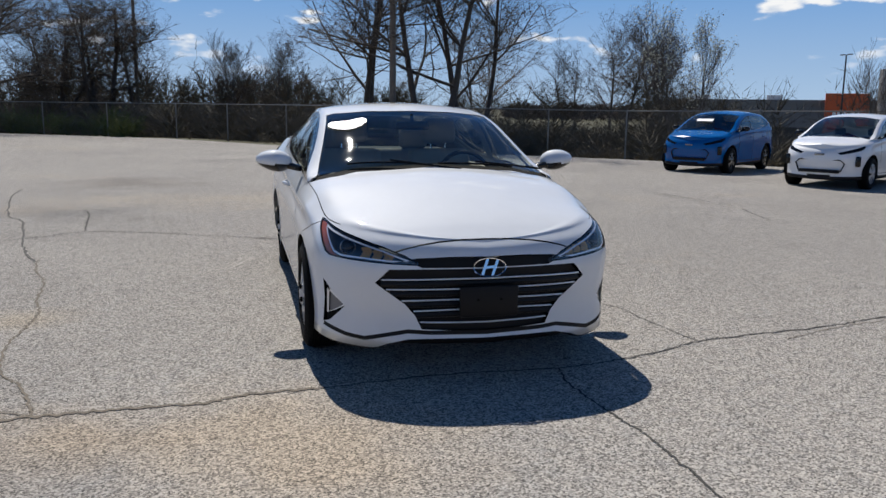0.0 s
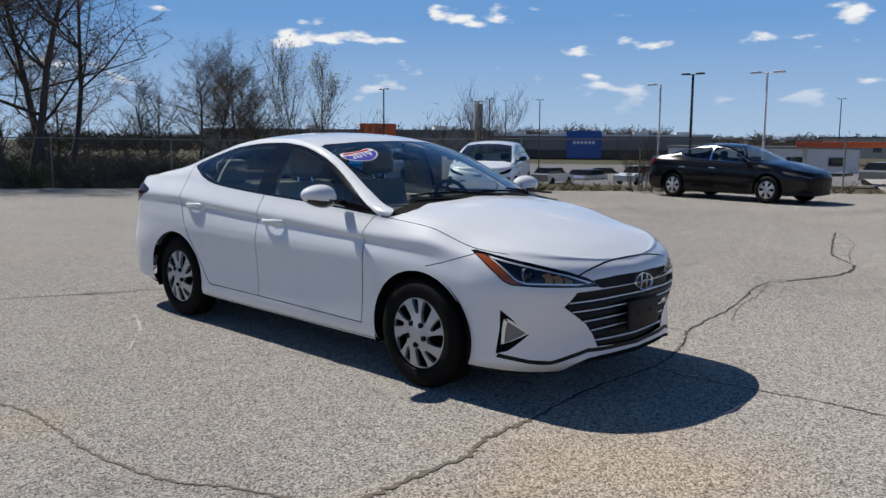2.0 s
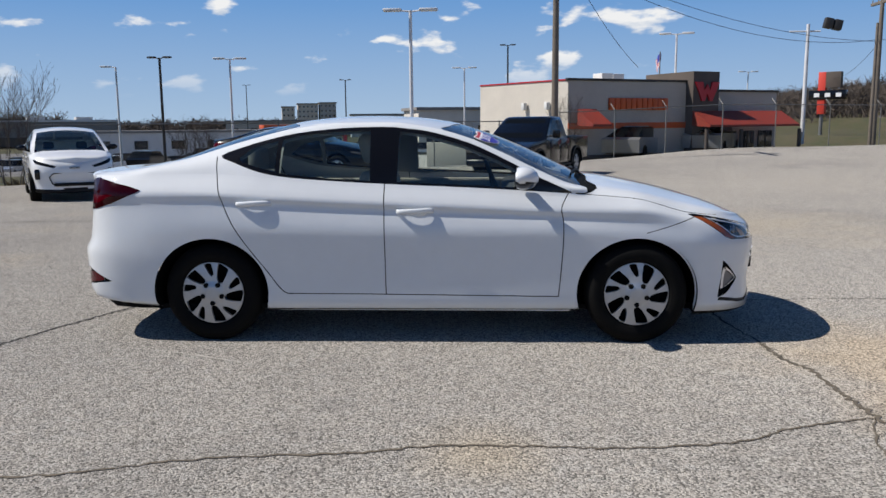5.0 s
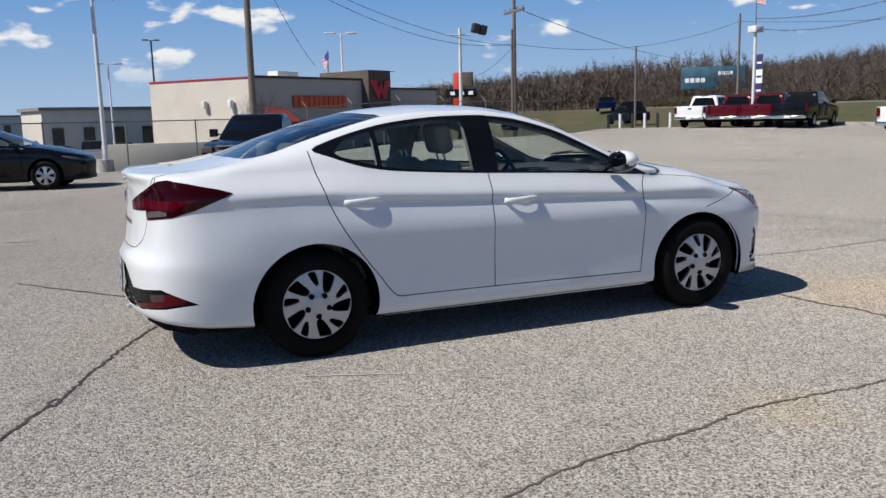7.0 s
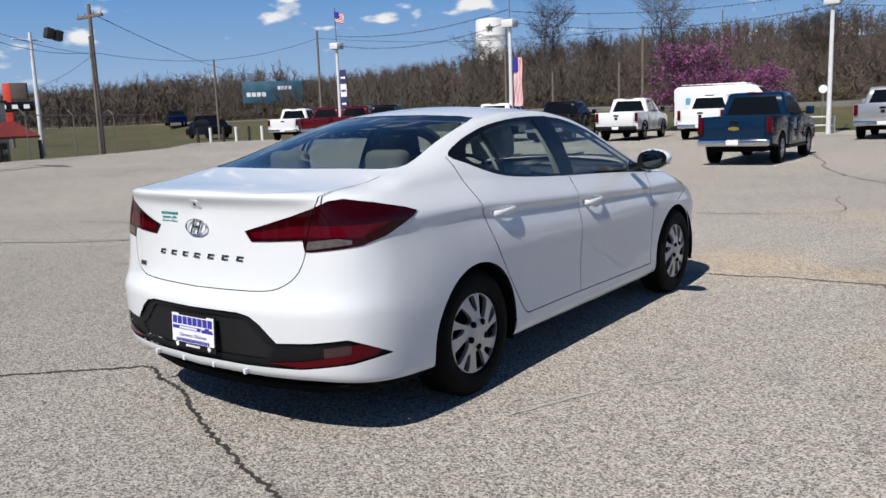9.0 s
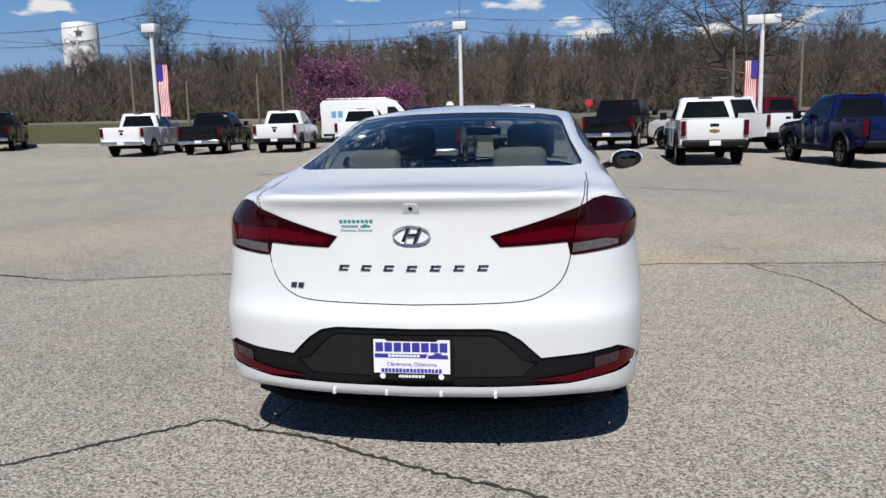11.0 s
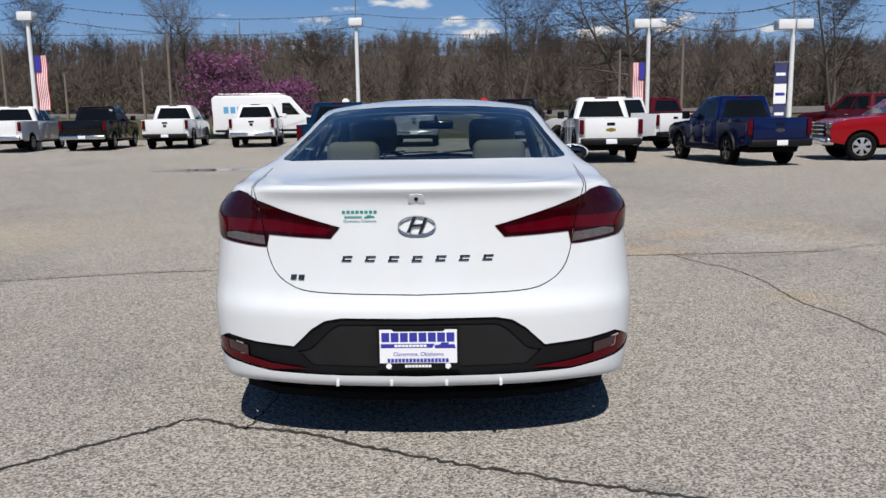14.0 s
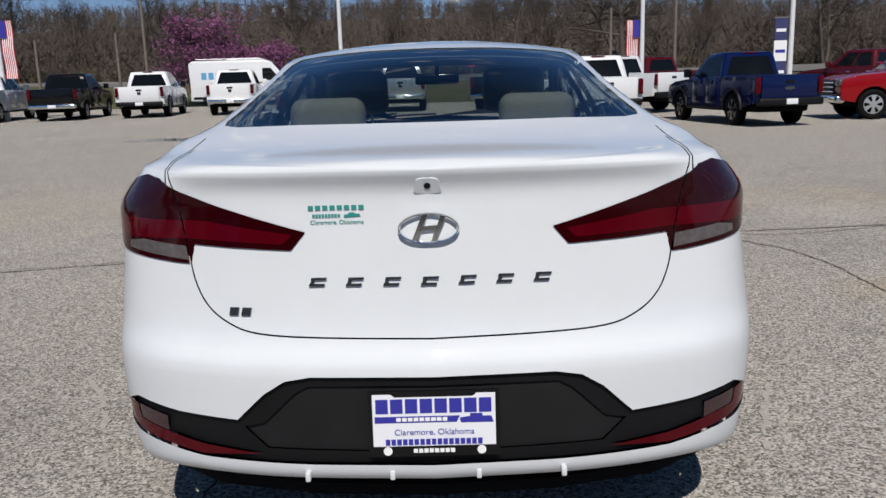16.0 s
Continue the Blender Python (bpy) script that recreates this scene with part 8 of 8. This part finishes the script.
cable("overhead_cable", (25.6, -2.9, 7.4), (38.6, -20.6, 5.5), 1.15)
cable("overhead_cable", (25.6, -2.9, 7.5), (38.6, -20.6, 5.4), 0.74)
cable("overhead_cable", (38.6, -20.6, 7.6), (120, -110, 12), 2.0, 0.02)
cable("overhead_cable", (38.6, -20.6, 5.5), (37.5, -36.5, 7.0), 0.9)
cable("overhead_cable", (38.6, -20.6, 5.4), (70, -30, 5.5), 1.0)
cable("overhead_cable", (25.6, -2.9, 8.0), (34.8, -7.6, 4.0), 0.4)
cable("overhead_cable", (4.6, 25.4, 10.6), (-7.6, 51.6, 9.0), 0.6)
cable("overhead_cable", (37.5, -36.5, 7.0), (17.5, -44.6, 6.4), 0.5)
cable("overhead_cable", (17.5, -44.6, 6.4), (-13.6, -45.5, 6.0), 0.9)
TINSEL = mat("silver_tinsel", (0.07, 0.085, 0.11), 0.5, 0.2)
for a, b in (((33.0, -33.6, 6.6), (19.0, -31.4, 6.6)), ((19.0, -31.4, 6.5), (5.0, -36.0, 6.3)), ((5.0, -36.0, 6.3), (-8.6, -32.4, 6.1)), ((-8.6, -32.4, 6.1), (-13.6, -28.8, 5.6)), ((-13.6, -28.8, 5.6), (-40, -30, 5.6))):
    for drop in (0.0, 0.55):
        a2, b2 = Vector(a) - Vector((0, 0, drop)), Vector(b) - Vector((0, 0, drop * 1.1))
        c, pts = cable("pennant_line", a2, b2, 0.45 + drop * 0.3, 0.008, "tinsel pennant line strung between poles")
        bm = bmesh.new()
        fine_pts = [a2.lerp(b2, k / 90) - Vector((0, 0, (0.45 + drop * 0.3) * 4 * (k / 90) * (1 - k / 90))) for k in range(91)]
        for p in fine_pts:
            s = rng.uniform(0.03, 0.10)
            v = [bm.verts.new(p + Vector((-0.05, 0, 0))), bm.verts.new(p + Vector((0.05, 0, 0))), bm.verts.new(p + Vector((rng.uniform(-0.06, 0.06), rng.uniform(-0.05, 0.05), -s)))]
            bm.faces.new(v)
        tagged(part("tinsel", bm, TINSEL, c, smooth=False), kind="stuff")

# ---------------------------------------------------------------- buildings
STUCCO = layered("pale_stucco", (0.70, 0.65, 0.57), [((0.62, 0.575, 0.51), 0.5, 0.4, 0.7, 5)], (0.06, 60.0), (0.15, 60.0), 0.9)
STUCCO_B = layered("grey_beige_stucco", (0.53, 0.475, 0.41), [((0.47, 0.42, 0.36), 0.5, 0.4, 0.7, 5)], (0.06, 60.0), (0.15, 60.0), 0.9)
BROWN = layered("brown_stucco", (0.13, 0.105, 0.090), [((0.10, 0.085, 0.075), 0.5, 0.4, 0.7, 5)], (0.06, 60.0), (0.15, 60.0), 0.9)
ORANGE = mat("orange_sheet_metal", (0.62, 0.10, 0.018), 0.45, noise_scale=1.5, vary=0.08)
ORANGERED = mat("orange_awning", (0.23, 0.030, 0.016), 0.6, noise_scale=2, vary=0.1)
GREYWALL = layered("grey_store_wall", (0.27, 0.262, 0.25), [((0.17, 0.165, 0.16), 0.05, 0.4, 0.7, 5), ((0.23, 0.225, 0.22), 0.3, 0.5, 0.7, 5)], (0.03, 20.0), (0.0, 1), 0.9)
SHOPGLASS = mat("shop_glass", (0.02, 0.025, 0.03), 0.06, coat=1.0)
ROOFWHITE = mat("white_roof_unit", (0.62, 0.62, 0.61), 0.7, noise_scale=2, vary=0.1)


def local(origin, ax):
    """A pose whose x axis runs along ax on the ground."""
    a = math.atan2(ax[1], ax[0])
    return Matrix.Translation(origin) @ Matrix.Rotation(a, 4, "Z")


def restaurant():
    # local x runs along the long front, local -y towards the lot
    o = Vector((31.4, -3.95, -1.0))
    d = Vector((38.9, -17.6, -1.0)) - o
    m = local(o, d)
    w = d.length
    t = thing("restaurant", "single-storey fast-food restaurant in beige stucco with orange trim", "restaurant", m)
    H = 4.25
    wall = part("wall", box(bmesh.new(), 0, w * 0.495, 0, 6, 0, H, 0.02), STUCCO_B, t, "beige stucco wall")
    inv = m.inverted()
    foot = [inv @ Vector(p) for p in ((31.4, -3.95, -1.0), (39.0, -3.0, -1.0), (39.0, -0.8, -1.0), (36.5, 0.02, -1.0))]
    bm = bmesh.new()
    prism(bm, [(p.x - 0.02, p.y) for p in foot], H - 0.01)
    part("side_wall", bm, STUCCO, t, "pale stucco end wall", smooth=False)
    bm = bmesh.new()
    prism(bm, [(p.x - 0.06, p.y) for p in foot], 0.06, Matrix.Translation((0, 0, H)))
    part("parapet", bm, INKRED, t, "thin red parapet edge", smooth=False)
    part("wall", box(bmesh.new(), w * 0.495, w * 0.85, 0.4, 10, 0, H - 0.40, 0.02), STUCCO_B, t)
    tower = part("sign_tower", box(bmesh.new(), w * 0.435, w * 0.540, -0.5, 3, 0, H + 0.50, 0.02), BROWN, t, "brown stucco sign tower")
    part("parapet", box(bmesh.new(), -0.1, w * 0.435, -0.08, 0.1, H, H + 0.10), DARKPOLE, t)
    part("parapet", box(bmesh.new(), w * 0.570, w * 0.85 + 0.05, 0.3, 0.5, H - 0.40, H - 0.30), DARKPOLE, t)
    part("orange_band", box(bmesh.new(), 0, w * 0.435, -0.05, 0, H * 0.49, H * 0.555), ORANGE, t)
    part("wainscot", box(bmesh.new(), 0.0, w * 0.85, -0.06, 0.0, 0, 0.9), BROWN, t)
    for x0, x1, z0 in ((w * 0.01, w * 0.075, H * 0.53), (w * 0.435, w * 0.81, H * 0.51)):
        bm = bmesh.new()
        prism(bm, [(-0.5, 0.0), (-0.5, 0.72), (-1.7, 0.05), (-1.7, -0.05)], x1 - x0, Matrix.Translation((x0, 0, z0)) @ Matrix(((0, 0, 1, 0), (1, 0, 0, 0), (0, 1, 0, 0), (0, 0, 0, 1))))
        part("awning", bm, ORANGERED, t, "sloping orange awning", smooth=False)
    for x in (w * 0.465, w * 0.615, w * 0.695, w * 0.775):
        g = part("window", box(bmesh.new(), x - 0.05, x + w * 0.055, 0.30, 0.42, 0.55, 1.9), SHOPGLASS, t)
        part("window_frame", box(bmesh.new(), x + w * 0.025 - 0.02, x + w * 0.025 + 0.02, 0.27, 0.32, 0.55, 1.9), DARKPOLE, g)
    for x in (w * 0.435, w * 0.575, w * 0.825):
        part("porch_post", tube(bmesh.new(), (x, -1.5, 0), (x, -1.5, 2.0), 0.09, n=10), BROWN, t)
    x0, x1 = w * 0.140, w * 0.360
    n = 11
    cw = (x1 - x0) / n
    for k in range(n):
        part("sign_block", box(bmesh.new(), x0 + k * cw, x0 + k * cw + cw * 0.86, -0.16, -0.02, H * 0.69, H * 0.82, 0.02), ORANGE, t, "plain orange sign block")
    bm = bmesh.new()
    c, zc = w * 0.487, H + 0.0
    prism(bm, [(-0.75, 0.35), (-0.30, 0.35), (-0.18, -0.05), (0.0, 0.25), (0.18, -0.05), (0.30, 0.35), (0.75, 0.35), (0.32, -0.55), (0.16, -0.55), (0.0, -0.2), (-0.16, -0.55), (-0.32, -0.55)], 0.08,
          Matrix.Translation((c, -0.52, zc - 0.35)) @ Euler((radians(90), 0, 0)).to_matrix().to_4x4())
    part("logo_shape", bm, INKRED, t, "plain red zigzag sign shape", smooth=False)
    for x, y in ((w * 0.305, 3.5), (w * 0.365, 3.8)):
        part("roof_unit", box(bmesh.new(), x - 0.35, x + 0.35, y, y + 0.8, H, H + 0.6, 0.03), ROOFWHITE, t)
    part("roof_unit", box(bmesh.new(), w * 0.635, w * 0.835, 6, 8, H - 0.8, H + 0.15, 0.03), ROOFWHITE, t)
    for y in (1.2, 2.8):
        part("wall_lamp", box(bmesh.new(), -0.06 - y * 0.16 - 0.2, -0.06 - y * 0.16, y - 0.12, y + 0.12, H * 0.70, H * 0.78, 0.03), ROOFWHITE, t)
    f = thing("flag_pole", "flag pole with the stars and stripes", "flag pole", Matrix.Translation((40.6, -9.8, -0.8)))
    part("pole", tube(bmesh.new(), (0, 0, 0), (0, 0, 6.0), 0.05, 0.03, 8), GALV, f)
    stars_and_stripes(f, Vector((0.0, 0, 5.2)), 1.1, 0.70, 0)
    wall2 = tagged(part("yard_wall", box(bmesh.new(), 31.0, 31.25, -2.6, 2.4, -1.2, 0.55, 0.02), STUCCO, None), "low beige screen wall", "wall", kind="structure")


restaurant()


def far_car(x, y, z, colour, turn, proto=[]):
    """A small car far off: lower body, glasshouse and wheels."""
    if not proto:
        bm = bmesh.new()
        prism(bm, [(-2.2, 0.3), (-2.25, 0.75), (-1.2, 0.95), (2.0, 1.0), (2.25, 0.9), (2.2, 0.3)], 1.8, Matrix.Translation((-0.9, 0, 0)) @ Matrix(((0, 0, 1, 0), (1, 0, 0, 0), (0, 1, 0, 0), (0, 0, 0, 1))))
        me1 = bpy.data.meshes.new("body")
        bm.to_mesh(me1)
        bm.free()
        bm = bmesh.new()
        prism(bm, [(-1.2, 0.94), (-0.4, 1.45), (1.3, 1.47), (2.0, 1.0)], 1.5, Matrix.Translation((-0.75, 0, 0)) @ Matrix(((0, 0, 1, 0), (1, 0, 0, 0), (0, 1, 0, 0), (0, 0, 0, 1))))
        me2 = bpy.data.meshes.new("glasshouse")
        bm.to_mesh(me2)
        me2.materials.append(DARKGLASS)
        bm.free()
        bm = bmesh.new()
        box(bm, -0.62, 0.62, -0.35, 1.2, 1.46, 1.50, 0.02)
        me4 = bpy.data.meshes.new("roof")
        bm.to_mesh(me4)
        bm.free()
        bm = tube(bmesh.new(), (-0.1, 0, 0), (0.1, 0, 0), 0.32, n=14)
        me3 = bpy.data.meshes.new("wheel")
        bm.to_mesh(me3)
        me3.materials.append(RUBBER)
        bm.free()
        proto.extend([me1, me2, me3, me4])
    t = thing("parked_car", "small parked car in the store lot", "car", Matrix.Translation((x, y, z)) @ Matrix.Rotation(turn, 4, "Z"), "cars in the store lot")
    for k, nm in ((0, "body"), (3, "roof")):
        me = proto[k].copy()
        me.materials.clear()
        me.materials.append(colour)
        new(nm, me).parent = t
    new("glasshouse", proto[1]).parent = t
    for sx in (-0.82, 0.82):
        for yy in (-1.4, 1.4):
            o = new("wheel", proto[2])
            o.parent = t
            o.location = (sx, yy, 0.32)
    return t


rng = random.Random(77)
colours = [WHITE2, SILVER, BLACK, RED, NAVY, WHITE2, SILVER, DARKNAVY, MAROON, WHITE2]
for row in range(6):
    for k in range(13):
        if rng.random() < 0.30:
            continue
        x, y = 46 + row * 9.5 + rng.uniform(-0.5, 0.5), 60 - k * 4.6 - row * 2.0
        if x < 50 and y < 20:
            continue
        far_car(x, y, land_z(x, y) + 0.06, colours[rng.randrange(10)], radians(90 + rng.choice((0, 180)) + rng.uniform(-6, 6)))
for x, y, cl, a in ((35.2, -3.6, WHITE2, 60), (33.8, -7.4, SILVER, 62), (36.0, -11.6, SILVER, 62), (60, -44, NAVY, 70), (52.5, -38.5, DARKNAVY, 80), (70, -48, NAVY, 60)):
    far_car(x, y, land_z(x, y) + 0.06, cl, radians(a))


def store(name, label, o, ax, length, depth, height, accent, acc0, acc1, units=6, z=-3.0):
    t = thing(name, label, "store", local((o[0], o[1], z), ax))
    part("wall", box(bmesh.new(), 0, length, 0, depth, 0, height), GREYWALL, t, "plain grey store wall")
    part("cornice", box(bmesh.new(), -0.2, length + 0.2, -0.25, 0.0, height - 0.5, height), ROOFWHITE if accent is not ORANGE else GREYWALL, t)
    part("accent_wall", box(bmesh.new(), acc0, acc1, -0.9, 0.0, 0, height + 0.9), accent, t, "large coloured entrance block")
    for k in range(6):
        part("sign_block", box(bmesh.new(), acc0 + (acc1 - acc0) * (0.18 + 0.11 * k), acc0 + (acc1 - acc0) * (0.26 + 0.11 * k), -1.0, -0.9, height * 0.60, height * 0.72), INKWHITE, t)
    part("dark_base", box(bmesh.new(), 0, length, -0.1, 0.0, 0, height * 0.35), DARKPOLE, t)
    for k in range(units):
        x = length * (k + 0.4) / units
        part("roof_unit", box(bmesh.new(), x, x + length * 0.05, depth * 0.4, depth * 0.5, height, height + 0.9), ROOFWHITE, t)
    return t


BLUEWALL = mat("blue_store_panel", (0.02, 0.09, 0.35), 0.5, noise_scale=0.5, vary=0.08)
store("home_store", "long grey store with an orange entrance block", (60, 108), (58, -42), 45, 40, 6.0, ORANGE, 23.6, 29.2, 4, -3.0)
store("big_store", "long grey and blue superstore", (150.1, 160.8), (56, -83), 82, 50, 6.3, BLUEWALL, 45, 54, 7, -3.2)


ROOFGREY = mat("grey_flat_roof", (0.22, 0.21, 0.20), 0.9, noise_scale=0.5, vary=0.15)
TAN = mat("tan_apartment_wall", (0.66, 0.56, 0.44), 0.9, noise_scale=0.3, vary=0.1)


def block_building(name, label, o, ax, length, depth, height, wall, floors, bays, z):
    t = thing(name, label, "building", local((o[0], o[1], z), ax))
    part("wall", box(bmesh.new(), 0, length, 0, depth, 0, height), wall, t)
    part("roof", box(bmesh.new(), -0.3, length + 0.3, -0.3, depth + 0.3, height, height + 0.35), ROOFGREY, t)
    for f in range(floors):
        for b in range(bays):
            x = length * (b + 0.28) / bays
            zz = height * (f + 0.30) / floors
            part("window", box(bmesh.new(), x, x + length / bays * 0.36, -0.12, 0.0, zz, zz + height / floors * 0.36), SHOPGLASS, t)
    return t


block_building("apartment_block", "tall beige apartment block on the horizon", (320.4, 76), (3, -11), 8.0, 9, 9.6, TAN, 5, 5, 0)
block_building("apartment_block", "dark and beige apartment block on the horizon", (322.7, 67.6), (3, -11), 6.5, 9, 10.0, STUCCO_B, 5, 4, 0)
block_building("apartment_block", "tall beige apartment block on the horizon", (318.5, 82), (3, -11), 5.0, 9, 8.4, TAN, 4, 3, 0)
block_building("low_shop", "low tan shop with a flat roof", (92, 8), (4, -12), 13, 8, 5.4, STUCCO, 1, 4, -2.4)
block_building("low_shop", "low tan shop on the far street", (180, 60), (6, -30), 26, 10, 4.2, STUCCO_B, 1, 6, -2.0)
block_building("low_shop", "long low white roofed shed", (110, 58), (10, -34), 26, 10, 3.4, ROOFWHITE, 1, 5, -3.0)
block_building("low_shop", "low white shop on the far street", (210, 36), (6, -30), 20, 10, 5.8, ROOFWHITE, 1, 5, -2.0)
# fuel canopy
t = thing("fuel_canopy", "orange-edged canopy on posts in the store lot", "canopy", local((41.0, 12.6, -1.8), (3, -8)))
part("canopy_roof", box(bmesh.new(), 0, 5.6, 0, 3.0, 2.9, 3.2, 0.02), ORANGE, t)
for x in (0.5, 5.0):
    part("post", box(bmesh.new(), x - 0.1, x + 0.1, 1.3, 1.6, 0, 2.9), ROOFWHITE if x < 1 else INKRED, t)
# concrete posts and block by the fence
tagged(part("utility_box", box(bmesh.new(), 15.3, 16.1, 13.2, 14.2, -1.0, 0.85, 0.03), mat("tan_utility_box", (0.30, 0.28, 0.26), 0.7, noise_scale=3, vary=0.12)), "tan metal utility enclosure behind the fence", "utility box")
tagged(part("fence_pillar", box(bmesh.new(), 16.45, 16.66, 13.6, 13.81, -0.6, 2.6, 0.02), CONCRETE), "plain concrete pillar behind the fence", "pillar")

# ---------------------------------------------------------------- signs, billboard, water tower
t = thing("billboard", "dark blue roadside billboard on a single post", "billboard", local((83.5, -79.5, 0.3), (5.4, 6.4)))
part("post", tube(bmesh.new(), (4.2, 0.3, 0), (4.2, 0.3, 4.2), 0.28, n=12), DARKPOLE, t)
part("panel", box(bmesh.new(), 0, 8.4, 0, 0.35, 4.0, 7.0, 0.03), mat("billboard_blue", (0.03, 0.10, 0.15), 0.5, noise_scale=0.8, vary=0.4), t)
bm = bmesh.new()
for k in range(4):
    box(bm, 5.2 + 0.7 * k, 5.75 + 0.7 * k, 0.352, 0.372, 4.9, 5.5)
    box(bm, 1.6 + 0.5 * k, 2.0 + 0.5 * k, 0.352, 0.372, 5.8, 6.3)
tagged(part("lettering_bars", bm, INKWHITE, t), kind="stuff")
part("trunk_shadow_frame", box(bmesh.new(), -0.4, 0.0, 0.0, 0.35, 4.0, 7.0), DARKPOLE, t)

t = thing("road_sign_tower", "tall red and black restaurant road sign", "sign", local((60.0, -26.6, land_z(60, -26.6)), (0.62, 0.78)))
part("red_panel", box(bmesh.new(), 0, 0.55, 0, 0.5, 1.6, 4.8, 0.02), mat("sign_red", (0.60, 0.05, 0.03), 0.5), t)
part("sign_face", box(bmesh.new(), -1.1, 0.0, 0, 0.5, 3.6, 4.8, 0.02), BROWN, t)
part("post", tube(bmesh.new(), (0.27, 0.25, 0), (0.27, 0.25, 1.7), 0.14, n=10), GALV, t)
part("reader_board", box(bmesh.new(), -1.5, 1.2, -0.05, 0.55, 2.7, 3.4, 0.02), GLOSSBLACK, t)
bm = bmesh.new()
for k in range(3):
    box(bm, -1.2 + 0.8 * k, -0.8 + 0.8 * k, 0.552, 0.57, 2.9, 3.2)
tagged(part("lettering_bars", bm, INKWHITE, t), kind="stuff")

t = thing("water_tower", "white cylindrical water tower on the hill with lettering", "water tower", Matrix.Translation((159, -247, 11.2)))
bm = bmesh.new()
lathe(bm, [(5.6, 0), (5.6, 23.0), (5.3, 23.8), (0.0, 24.6)], 48)
part("tank", bm, mat("tower_white", (0.72, 0.73, 0.72), 0.6, noise_scale=0.3, vary=0.06), t)
face = Vector((-163, 251, 0)).normalized()
right = Vector((0, 0, 1)).cross(face)
words("Claremore", 2.3, mat("tower_ink", (0.05, 0.06, 0.07), 0.6), t, Matrix.Translation(face * 5.75 + Vector((0, 0, 17.6))) @ Matrix((right, Vector((0, 0, 1)), face)).transposed().to_4x4(), "town_name", thick=0.02)
bm = bmesh.new()
star = []
for k in range(10):
    rr = 1.6 if k % 2 == 0 else 0.7
    star.append((rr * math.sin(math.pi * k / 5), rr * math.cos(math.pi * k / 5)))
prism(bm, star, 0.1, Matrix.Translation(face * 5.7 - right * 0.6 + Vector((0, 0, 20.4))) @ Matrix((right, Vector((0, 0, 1)), face)).transposed().to_4x4())
part("star", bm, mat("tower_star_ink", (0.08, 0.10, 0.11), 0.6), t, smooth=False)

# stop sign and small signs by the exit, white rail, bollards
for x, y in ((-1.4, -40.0), (6.4, -41.5)):
    t = thing("traffic_sign", "small sign on a thin steel post by the exit", "sign", Matrix.Translation((x, y, land_z(x, y))))
    part("post", tube(bmesh.new(), (0, 0, 0), (0, 0, 1.9), 0.03, n=8), GALV, t)
    bm = bmesh.new()
    prism(bm, [(0.22 * math.cos(a + math.pi / 8), 0.22 * math.sin(a + math.pi / 8)) for a in np.linspace(0, 2 * math.pi, 9)[:-1]], 0.02, Matrix.Translation((0, 0.03, 2.0)) @ Euler((radians(90), 0, radians(180))).to_matrix().to_4x4())
    part("sign_face", bm, INKRED if x < 0 else INKWHITE, t, smooth=False)
rail = thing("white_pipe_rail", "low white pipe rail along the lot exit", "rail")
for a, b in (((5.0, -37.2), (8.4, -38.6)), ((-6.8, -38.6), (-1.6, -41.5)), ((-6.8, -38.6), (-14.0, -37.0))):
    za, zb = lot_z(*a), lot_z(*b)
    for h in (0.35, 0.75):
        part("pipe", tube(bmesh.new(), (*a, za + h), (*b, zb + h), 0.04, n=8), POLEWHITE, rail)
    for f in (0, 0.5, 1):
        x, y = a[0] + (b[0] - a[0]) * f, a[1] + (b[1] - a[1]) * f
        part("post", tube(bmesh.new(), (x, y, za - 0.1), (x, y, za + 0.8), 0.05, n=8), POLEWHITE, rail)
for k in range(7):
    x, y = 40.2 + 0.75 * k - 2.4, -32.4 + 0.45 * k
    tagged(part("bollard", tube(bmesh.new(), (x, y, land_z(x, y) - 0.1), (x, y, land_z(x, y) + 0.95), 0.10, n=10), POLEWHITE if k % 2 else DARKPOLE), "short bollard by the lot entrance", "bollard", "bollards")
